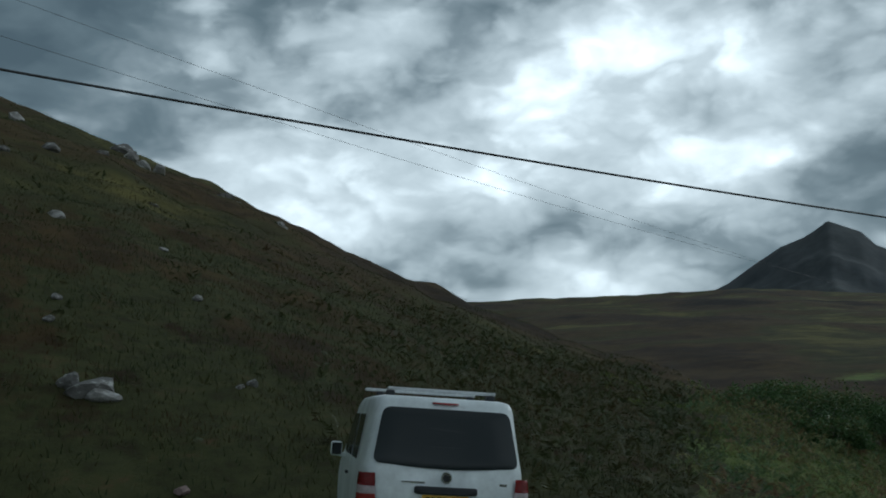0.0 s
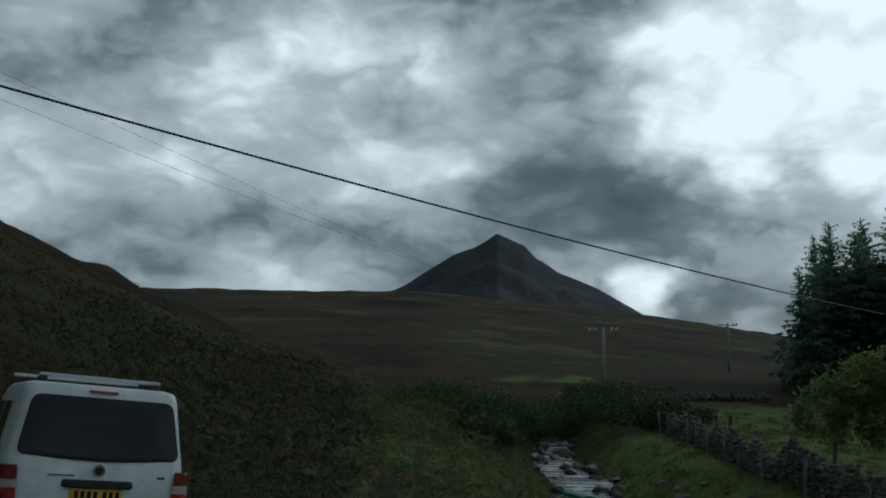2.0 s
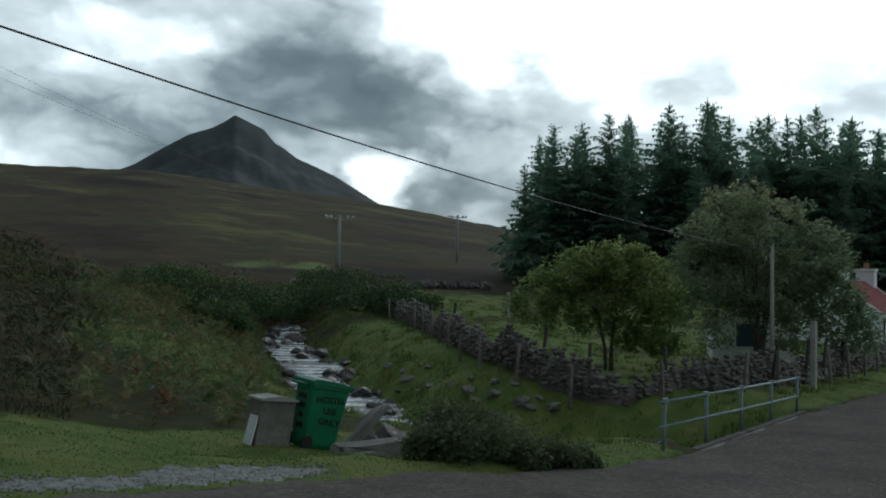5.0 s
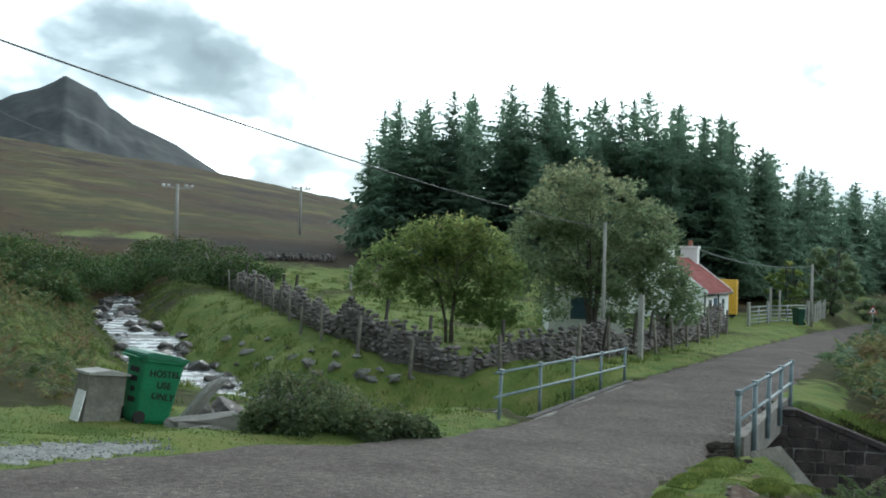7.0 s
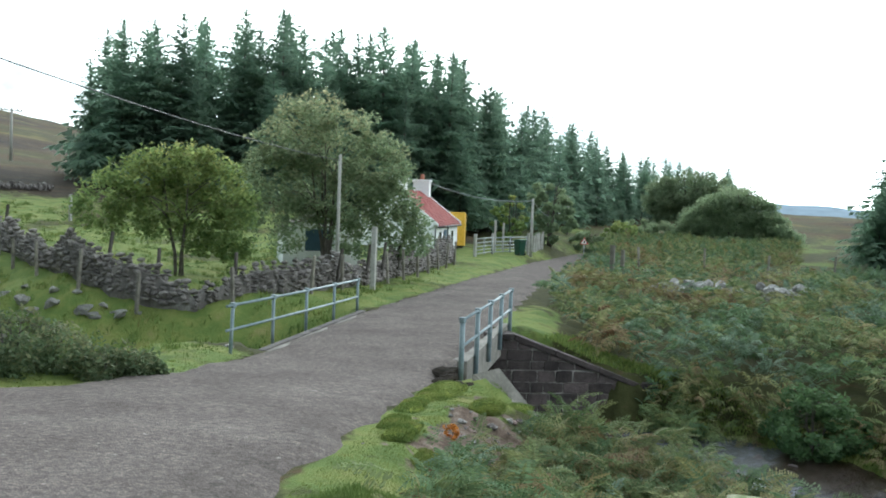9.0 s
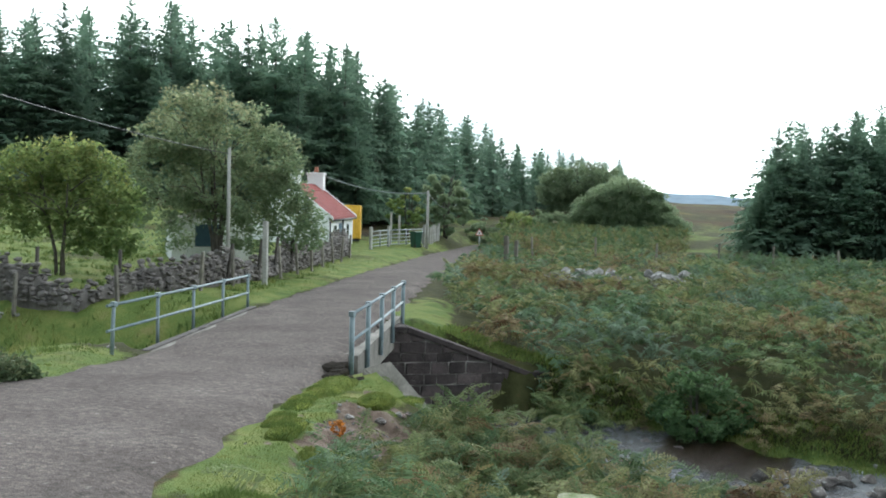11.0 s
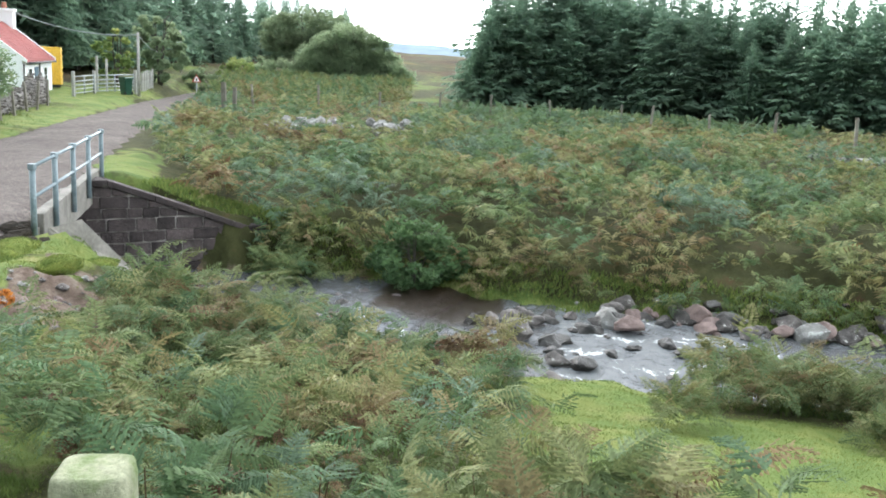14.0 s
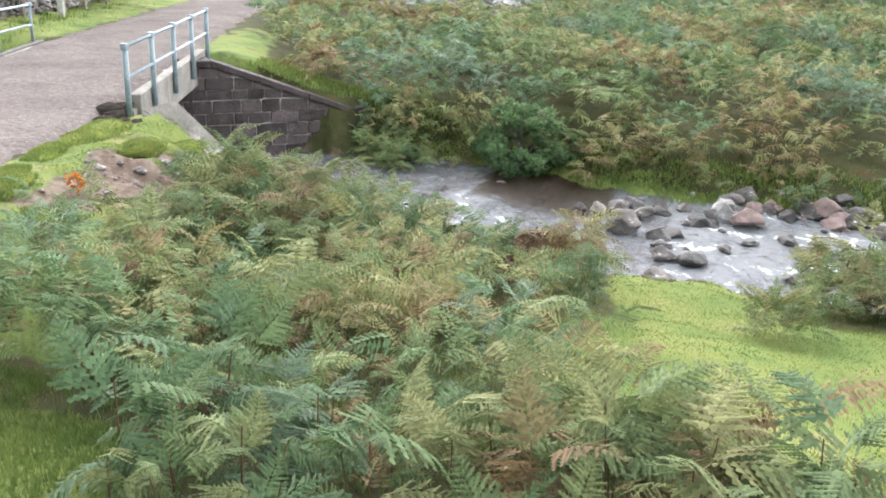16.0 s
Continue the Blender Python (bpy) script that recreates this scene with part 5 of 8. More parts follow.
# the mossy post in front of the viewer
def make_near_post():
    w, h = 0.092, 1.40
    bm = bmesh.new()
    for z, s in ((-0.3, 1.0), (h * 0.4, 1.0), (h * 0.8, 1.0), (h - 0.02, 1.0), (h - 0.004, 0.94), (h, 0.8)):
        for a in range(24):
            t = 2 * math.pi * a / 24
            c, sn = math.cos(t), math.sin(t)
            q = Vector((math.copysign(abs(c) ** 0.35, c), math.copysign(abs(sn) ** 0.35, sn), 0)) * w / 2 * s
            q += Vector((noise.noise(Vector((q.x * 30, q.y * 30, z * 5))), noise.noise(Vector((q.y * 30, q.x * 30, z * 5))), 0)) * 0.003
            bm.verts.new((q.x, q.y, z))
    bm.verts.ensure_lookup_table()
    n = 24
    for i in range(5):
        for k in range(n):
            bm.faces.new((bm.verts[i * n + k], bm.verts[i * n + (k + 1) % n], bm.verts[(i + 1) * n + (k + 1) % n], bm.verts[(i + 1) * n + k])).smooth = True
    bm.faces.new([bm.verts[5 * n + k] for k in range(n)])
    me = bpy.data.meshes.new("fence_post")
    bm.to_mesh(me)
    bm.free()
    me.materials.append(M_MOSSPOST)
    ob = new("fence_post", me)
    ob.matrix_world = pose(2.14, 0.37, -0.62 - h, 0, 0, 12)
    tagged(ob, "square wooden fence post covered with pale green moss", "post", "fence posts")


make_near_post()
make_post("gate_post", 26.66, 17.67, 2.12, 0.16, M_POLE, "tall squared grey wooden post beside the road", rot=15)


# ---- the cottage and the buildings round it ----
def make_cottage():
    base_z = -3.85
    ax = math.atan2(0.309, 0.951)
    m = pose(50.2, 29.0, base_z, 0, 0, math.degrees(ax))
    house = empty("cottage", m, "low white-washed cottage with a red roof and one chimney", "house")
    Wd, Ln, He, Hr = 5.0, 7.6, 2.35, 4.25
    # local: x along the ridge away from the viewer, y across, away from the road
    bm = bmesh.new()
    extrude_poly(bm, [(0, -0.4), (Wd, -0.4), (Wd, He), (Wd / 2, Hr), (0, He)], 0, 0, Ln)
    part("wall", bm, M_WHITE, house, "white-washed rough stone walls")
    for s, (ya, yb) in enumerate(((-0.22, Wd / 2), (Wd + 0.22, Wd / 2))):
        bm = bmesh.new()
        slope = (Hr - He) / (Wd / 2)
        za = He - 0.22 * slope
        q = [(0.06, ya, za), (Ln - 0.06, ya, za), (Ln - 0.06, yb, Hr), (0.06, yb, Hr)]
        lo = [bm.verts.new((x, y, z + 0.03)) for x, y, z in q]
        hi = [bm.verts.new((x, y, z + 0.13)) for x, y, z in q]
        bm.faces.new(lo[::-1]), bm.faces.new(hi)
        for i in range(4):
            bm.faces.new((lo[i], lo[(i + 1) % 4], hi[(i + 1) % 4], hi[i]))
        bmesh.ops.recalc_face_normals(bm, faces=bm.faces)
        roof = part("roof", bm, M_REDROOF, house, "red painted sheet roof")
        for k in range(18):
            x = 0.25 + k * (Ln - 0.5) / 17
            bm = bmesh.new()
            d = Vector((0, yb - ya, Hr - za))
            tube(bm, [(x, ya, za + 0.135), (x, yb, Hr + 0.135)], 0.022, 5)
            part("seam", bm, M_REDROOF, roof)
        for x in (-0.02, Ln - 0.1):
            bm = bmesh.new()
            q = [(x, ya - 0.02, za - 0.02), (x + 0.14, ya - 0.02, za - 0.02), (x + 0.14, yb, Hr), (x, yb, Hr)]
            lo = [bm.verts.new((a, b, c + 0.02)) for a, b, c in q]
            hi = [bm.verts.new((a, b, c + 0.20)) for a, b, c in q]
            bm.faces.new(lo[::-1]), bm.faces.new(hi)
            for i in range(4):
                bm.faces.new((lo[i], lo[(i + 1) % 4], hi[(i + 1) % 4], hi[i]))
            bmesh.ops.recalc_face_normals(bm, faces=bm.faces)
            part("verge", bm, M_WHITE, house, "white verge")
    for x, name in ((Ln - 0.75, "chimney"), (0.08, "chimney")):
        bm = bmesh.new()
        box(bm, x, x + 0.7, Wd / 2 - 0.55, Wd / 2 + 0.55, Hr - 0.6, Hr + 0.75, 0.02)
        box(bm, x - 0.07, x + 0.77, Wd / 2 - 0.62, Wd / 2 + 0.62, Hr + 0.75, Hr + 0.92, 0.02)
        ch = part(name, bm, M_WHITE, house, "white chimney stack")
        bm = bmesh.new()
        tube(bm, [(x + 0.35, Wd / 2, Hr + 0.9), (x + 0.35, Wd / 2, Hr + 1.1), (x + 0.35, Wd / 2, Hr + 1.25), (x + 0.35, Wd / 2, Hr + 1.3)], [0.17, 0.15, 0.13, 0.16], 12)
        part("chimney_pot", bm, M_TERRACOTTA, ch, "terracotta chimney pot")
    bm = bmesh.new()
    tube(bm, [(-0.02, -0.26, He - 0.2), (Ln, -0.26, He - 0.2)], 0.06, 8)
    part("gutter", bm, M_TRIM, house)
    for x in (0.12, 4.0):
        bm = bmesh.new()
        tube(bm, [(x, -0.06, 0.0), (x, -0.06, He - 0.22)], 0.045, 8)
        part("downpipe", bm, M_TRIM, house)
    for x, w, z0, z1, name in ((1.3, 0.8, 0.9, 1.85, "window"), (2.9, 0.85, 0.05, 1.9, "door"), (5.2, 0.8, 0.9, 1.85, "window")):
        bm = bmesh.new()
        box(bm, x, x + w, -0.05, 0.05, z0, z1, 0.01)
        win = part(name, bm, M_BLUEDOOR if name == "door" else M_SIGNWHITE, house)
        if name == "window":
            for cx in (0.05, w / 2 + 0.02):
                for cz in (0.05, (z1 - z0) / 2 + 0.02):
                    bm = bmesh.new()
                    box(bm, x + cx, x + cx + w / 2 - 0.07, -0.056, -0.045, z0 + cz, z0 + cz + (z1 - z0) / 2 - 0.07)
                    part("pane", bm, M_GLASS, win)
    return house


make_cottage()


def make_shack():
    m = pose(32.5, 26.3, -3.2, 0, 0, -45)
    shed = empty("shed", m, "small white-painted boarded shed with a dark blue door", "shed")
    bm = bmesh.new()
    extrude_poly(bm, [(0, 0), (3.4, 0), (3.4, 1.75), (1.7, 2.35), (0, 1.75)], 1, 0.0, 2.6)
    part("wall", bm, M_WHITE, shed)
    for k in range(11):
        bm = bmesh.new()
        z = 0.04 + k * 0.158
        extrude_poly(bm, [(-0.03, z), (-0.008, z + 0.15), (0.0, z + 0.15), (0.0, z)], 0, 0.0, 3.4)
        part("board", bm, M_WHITE, shed)
    for ya, yb in ((-0.12, 1.7), (3.52, 1.7)):
        bm = bmesh.new()
        za = 1.75 - 0.12 * 0.353
        q = [(ya, -0.12, za), (yb, -0.12, 2.37), (yb, 2.7, 2.37), (ya, 2.7, za)]
        lo = [bm.verts.new(v) for v in q]
        hi = [bm.verts.new((a, b, c + 0.06)) for a, b, c in q]
        bm.faces.new(lo[::-1]), bm.faces.new(hi)
        for i in range(4):
            bm.faces.new((lo[i], lo[(i + 1) % 4], hi[(i + 1) % 4], hi[i]))
        bmesh.ops.recalc_face_normals(bm, faces=bm.faces)
        part("roof", bm, M_BARK, shed)
    bm = bmesh.new()
    box(bm, 0.95, 1.95, -0.06, -0.02, 0.75, 1.70, 0.01)
    part("window", bm, M_BLUEDOOR, shed, "dark blue shutter")


make_shack()


def make_container():
    m = pose(59.6, 31.9, gz(59.6, 31.9), 0, 2, 25)
    c = empty("storage_container", m, "yellow steel storage container behind the cottage", "container")
    bm = bmesh.new()
    box(bm, -0.8, 0.8, 0.0, 3.0, 0.15, 2.5, 0.03)
    part("body", bm, M_YELLOW, c)
    for i in range(6):
        bm = bmesh.new()
        z = 0.45 + i * 0.36
        box(bm, -0.7, 0.7, -0.03, 0.0, z, z + 0.12, 0.01)
        part("rib", bm, M_YELLOW, c)
    for x in (-0.66, 0.66):
        bm = bmesh.new()
        box(bm, x - 0.08, x + 0.08, 0.1, 2.9, 0.0, 0.16, 0.01)
        part("skid", bm, M_TRIM, c)


make_container()


def make_gate(x0, y0, x1, y1):
    a, b = Vector((x0, y0)), Vector((x1, y1))
    z = (gz(x0, y0) + gz(x1, y1)) / 2
    ang = math.degrees(math.atan2(y1 - y0, x1 - x0))
    g = empty("field_gate", pose(x0, y0, z, 0, 0, ang), "galvanised steel tube field gate, closed", "gate", "field gates")
    ln = (b - a).length
    for h in (0.2, 0.42, 0.64, 0.88, 1.15):
        bm = bmesh.new()
        tube(bm, [(0, 0, h), (ln, 0, h)], 0.035, 8)
        part("rail", bm, M_GALV, g)
    for u in (0.0, 0.5, 1.0):
        bm = bmesh.new()
        tube(bm, [(ln * u, 0, 0.1), (ln * u, 0, 1.2)], 0.045, 8)
        part("upright", bm, M_GALV, g)


make_gate(53.4, 27.75, 56.9, 28.35)
make_gate(57.1, 28.4, 61.6, 28.0)
for x, y in ((53.2, 27.7), (57.0, 28.38), (61.8, 27.95)):
    make_post("gate_post", x, y, 1.45, 0.16, M_POLE, "grey wooden gate post beside the steel gate")
for i in range(6):
    make_post("fence_post", 64.2 + i * 0.95, 28.6 + i * 0.28, 1.15 + 0.1 * (i % 2), 0.16, M_POLE, "pale weathered wooden fence post at the roadside", (random.uniform(-3, 3), random.uniform(-3, 3)))
for x, y, h in ((59.8, 29.6, 2.2), (60.7, 29.4, 2.1)):
    make_post("gate_post", x, y, h, 0.12, M_POLE, "tall thin wooden post behind the gate")


def make_sign():
    s = empty("warning_sign", pose(59.9, 23.0, gz(59.9, 23.0), 0, 0, -70), "small triangular road warning sign with a red border", "sign")
    bm = bmesh.new()
    tube(bm, [(0, 0, -0.2), (0, 0, 1.75)], 0.035, 8)
    part("pole", bm, M_GALV, s)
    for name, r, y, mat in (("border", 0.33, -0.04, M_SIGNRED), ("face", 0.23, -0.058, M_SIGNWHITE)):
        bm = bmesh.new()
        bmesh.ops.create_cone(bm, cap_ends=True, segments=3, radius1=r, radius2=r, depth=0.02, matrix=Matrix.Translation((0, y, 1.5)) @ Matrix.Rotation(math.pi / 2, 4, "X"))
        part(name, bm, mat, s)
    bm = bmesh.new()
    box(bm, -0.04, 0.04, -0.075, -0.067, 1.42, 1.58)
    part("symbol", bm, M_INK, s)


make_sign()

# posts in the bracken field
for az, r, h, w in ((70.74, 44, 1.75, 0.2), (71.3, 44.4, 1.5, 0.16), (72.3, 50, 1.4, 0.1), (76.0, 50, 1.5, 0.1), (79.5, 50, 1.3, 0.1), (83, 52, 1.3, 0.1), (86.0, 50, 1.4, 0.1), (89.5, 51, 1.3, 0.1), (93.6, 49, 1.4, 0.1), (95.2, 48, 1.5, 0.11),
                    (98.5, 48, 1.3, 0.1), (102, 47.5, 1.6, 0.12), (106.2, 45, 1.7, 0.12), (110, 44, 1.5, 0.11)):
    a = radians(az)
    make_post("fence_post", r * math.sin(a), r * math.cos(a), h, w, M_WOOD, "weathered wooden fence post standing in the bracken", (random.uniform(-4, 4), random.uniform(-4, 4)), "field fence posts")


# ---- trees ----
def conifer_mesh(seed, slim=1.0, ragged=1.0, sprays=7):
    """A spruce of height 1: whorls of drooping boughs with side sprays."""
    rng = np.random.RandomState(seed)
    V, F, T = [], [], []

    def tri(a, b, c, t):
        n = len(V)
        V.extend((a, b, c))
        T.extend((t, t, t))
        F.append((n, n + 1, n + 2))

    z = 0.05
    while z < 0.985:
        reach = (0.235 * (1 - z) ** 0.95 * min(1.0, 0.55 + z * 4) + 0.012) * slim
        count = (8 if sprays > 5 else 7) if z < 0.7 else 5
        off = rng.uniform(0, 6.28)
        for k in range(count):
            a = off + 6.28 * k / count + rng.uniform(-0.35, 0.35)
            ln = reach * (1 + ragged * rng.uniform(-0.5, 0.3)) * (1.0 + 0.18 * math.sin(z * 40 + a * 2 + seed))
            rise = (0.18 + 0.5 * z ** 2) * ln
            droop = ln * rng.uniform(0.05, 0.35) * (1 - z * 0.8)
            d = np.array([math.cos(a), math.sin(a), 0])
            s = np.array([-d[1], d[0], 0])
            z0 = z + rng.uniform(-0.016, 0.016)
            base = np.array([0, 0, z0])
            pt = lambda u: base + d * ln * u + np.array([0, 0, rise * u * 2 - (droop + rise) * u * u])
            shade = rng.uniform(0.1, 0.55)
            for j in range(sprays):
                u = 0.10 + 0.93 / sprays * j
                w = ln * (0.36 * (1 - u) + 0.10)
                p, q = pt(u), pt(min(u + 0.78 / sprays, 1.02))
                for sg in (-1, 1):
                    tip = pt(min(u + 0.15, 1.04)) + s * sg * w * rng.uniform(0.7, 1.2) + np.array([0, 0, -0.006 - 0.5 * w * rng.uniform(-0.4, 1)])
                    tri(p, q, tip, shade + 0.3 * u + rng.uniform(-0.1, 0.15))
                if j % 3 == 0:
                    tri(p, q, (p + q) / 2 + np.array([0, 0, -0.02 - 0.16 * w * rng.uniform(0.5, 1.4)]), shade)
            tri(pt(0.82) + s * 0.006, pt(0.82) - s * 0.006, pt(1.13), shade + 0.4)
        z += rng.uniform(0.015, 0.025) * (1.15 - 0.35 * z) * (1.0 if sprays > 5 else 1.5)
    # the leader
    for k in range(3):
        a = k * 2.09
        tri(np.array([0.008 * math.cos(a), 0.008 * math.sin(a), 0.955]), np.array([0.008 * math.cos(a + 2.09), 0.008 * math.sin(a + 2.09), 0.955]), np.array([0, 0, 1.02]), 0.5)
    return soup("crown", V, F, M_FIR, np.clip(T, 0, 1))


def trunk_mesh(r0=0.014, h=0.95):
    bm = bmesh.new()
    tube(bm, [(0, 0, -0.02), (0.002, 0, h * 0.4), (0, 0.002, h)], [r0, r0 * 0.6, r0 * 0.1], 8)
    me = bpy.data.meshes.new("trunk")
    bm.to_mesh(me)
    bm.free()
    me.materials.append(M_BARK)
    return me


FIRS = [conifer_mesh(s, sl, rg) for s, sl, rg in ((1, 1.25, 0.8), (2, 1.3, 1.0), (3, 1.0, 1.1), (4, 1.35, 1.2), (5, 1.15, 1.35), (6, 1.35, 1.0), (7, 1.7, 1.1), (8, 1.9, 0.9))]
BACK_FIRS = [conifer_mesh(s, sl, rg, 4) for s, sl, rg in ((11, 1.25, 0.9), (12, 1.35, 1.1), (13, 1.7, 1.0), (14, 1.5, 1.2))]
TRUNK = trunk_mesh()


def plant_fir(x, y, h, kind, rng, group, label):
    t = empty("spruce_tree", pose(x, y, gz(x, y) - 0.1, rng.uniform(-1.5, 1.5), rng.uniform(-1.5, 1.5), rng.uniform(0, 360)), label, "tree", group)
    for name, me in (("trunk", TRUNK), ("crown", FIRS[kind] if kind >= 0 else BACK_FIRS[rng.randint(0, 3)])):
        o = new(name, me)
        o.parent = t
        o.scale = (h, h, h)


def plant_woods():
    rng = random.Random(12)
    lab = "tall dark green spruce at the edge of the plantation"
    # the plantation behind the cottage: skyline height by bearing, front edge by bearing
    bear = [38.6, 41.7, 44.7, 48.5, 50.7, 54, 56.7, 60.5, 63.2, 65.8, 68.5, 71.1, 74, 77.2]
    tops = [6.7, 9.6, 10.2, 10.85, 10.85, 10.0, 10.25, 9.0, 7.2, 6.15, 4.7, 3.5, 2.9, 2.4]
    edge = [92, 90, 90, 92, 92, 92, 90, 90, 98, 112, 138, 170, 200, 240]

    def row(depth, step, drop, first):
        az = first
        while az < 77.6:
            e = float(np.interp(az, bear, edge)) * depth * rng.uniform(0.985, 1.015)
            el = float(np.interp(az, bear, tops)) - drop + rng.uniform(-0.75, 0.35) * (0.25 + 0.075 * float(np.interp(az, bear, tops)))
            a = radians(az)
            x, y = e * math.sin(a), e * math.cos(a)
            h = e * math.tan(radians(el)) - gz(x, y)
            plant_fir(x, y, max(h, 5), rng.choice((0, 1, 2, 3, 4, 5, 5, 6)) if depth < 1.05 and az < 66 else -1, rng, "plantation spruces", lab)
            az += step * rng.uniform(0.8, 1.2) * 92 / e

    for az, el, kind in ((41.7, 9.55, 3), (44.75, 10.15, 5), (48.3, 10.65, 1), (50.7, 10.85, 4), (54.2, 9.95, 4), (55.3, 9.75, 2), (56.7, 10.25, 4), (58.3, 9.3, 3), (60.6, 8.9, 4), (61.4, 8.6, 2), (63.2, 7.0, 1)):
        a, e = radians(az), float(np.interp(az, bear, edge))
        x, y = e * math.sin(a), e * math.cos(a)
        plant_fir(x, y, e * math.tan(radians(el)) - gz(x, y), kind, rng, "plantation spruces", lab)
    row(1.03, 2.9, 0.9, 40.2)
    row(1.10, 2.7, 0.25, 41.0)
    row(1.2, 3.0, 0.3, 41.5)
    row(1.3, 2.2, 0.15, 58.0)
    row(0.95, 3.4, 3.4, 46.0)
    # the block across the field
    bear2 = [84.6, 86.2, 89.4, 91.7, 94.3, 97, 100, 104, 110, 118, 126]
    tops2 = [3.6, 4.5, 5.2, 5.45, 4.95, 4.4, 4.15, 4.4, 4.2, 3.8, 3.0]
    for depth, step, drop, first in ((1.0, 1.5, 0.1, 85.9), (1.07, 1.6, 0.0, 86.4), (1.14, 1.7, 0.1, 87.0), (0.965, 2.0, 1.2, 85.7), (0.95, 2.4, 2.8, 85.2)):
        az = first
        while az < 124:
            e = float(np.interp(az, [85, 92, 100, 110, 124], [74, 76, 70, 66, 60])) * depth * rng.uniform(0.99, 1.01)
            el = float(np.interp(az, bear2, tops2)) - drop + rng.uniform(-0.8, 0.35)
            a = radians(az)
            x, y = e * math.sin(a), e * math.cos(a)
            plant_fir(x, y, max(4, e * math.tan(radians(el)) - gz(x, y)), rng.choice((3, 5, 6, 6, 7, 7)) if depth < 1.05 else -1, rng, "field spruces", "dark green spruce in the block across the field")
            az += step * rng.uniform(0.8, 1.2)


plant_woods()


def leaf_cloud(rng, centres, radii, per, size, flat=0.6, tint_base=None, stretch=1.0):
    """Leaves as small folded quads in clumps round the centres."""
    n = len(centres) * per
    c = np.repeat(np.asarray(centres), per, axis=0)
    rad = np.repeat(np.asarray(radii), per)
    d = rng.normal(size=(n, 3))
    d /= np.linalg.norm(d, axis=1, keepdims=True)
    p = c + d * (rad * rng.uniform(0.25, 1.0, n) ** 0.6)[:, None] * np.array([1, 1, 0.75])
    a = rng.normal(size=(n, 3))
    a[:, 2] *= flat
    a /= np.linalg.norm(a, axis=1, keepdims=True)
    b = np.cross(a, rng.normal(size=(n, 3)))
    b /= np.linalg.norm(b, axis=1, keepdims=True) + 1e-9
    s = size * rng.uniform(0.6, 1.4, n)[:, None]
    V = np.stack([p - a * s * stretch, p + b * s * 0.5, p + a * s * stretch, p - b * s * 0.5], 1).reshape(-1, 3)
    F = np.arange(n * 4).reshape(-1, 4)
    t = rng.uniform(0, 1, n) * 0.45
    # upper leaves get a higher tint, so each crown is lighter towards its top
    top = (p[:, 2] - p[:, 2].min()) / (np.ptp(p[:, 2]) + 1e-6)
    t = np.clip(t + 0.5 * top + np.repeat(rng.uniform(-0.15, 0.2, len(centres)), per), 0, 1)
    return V, F, np.repeat(t, 4)


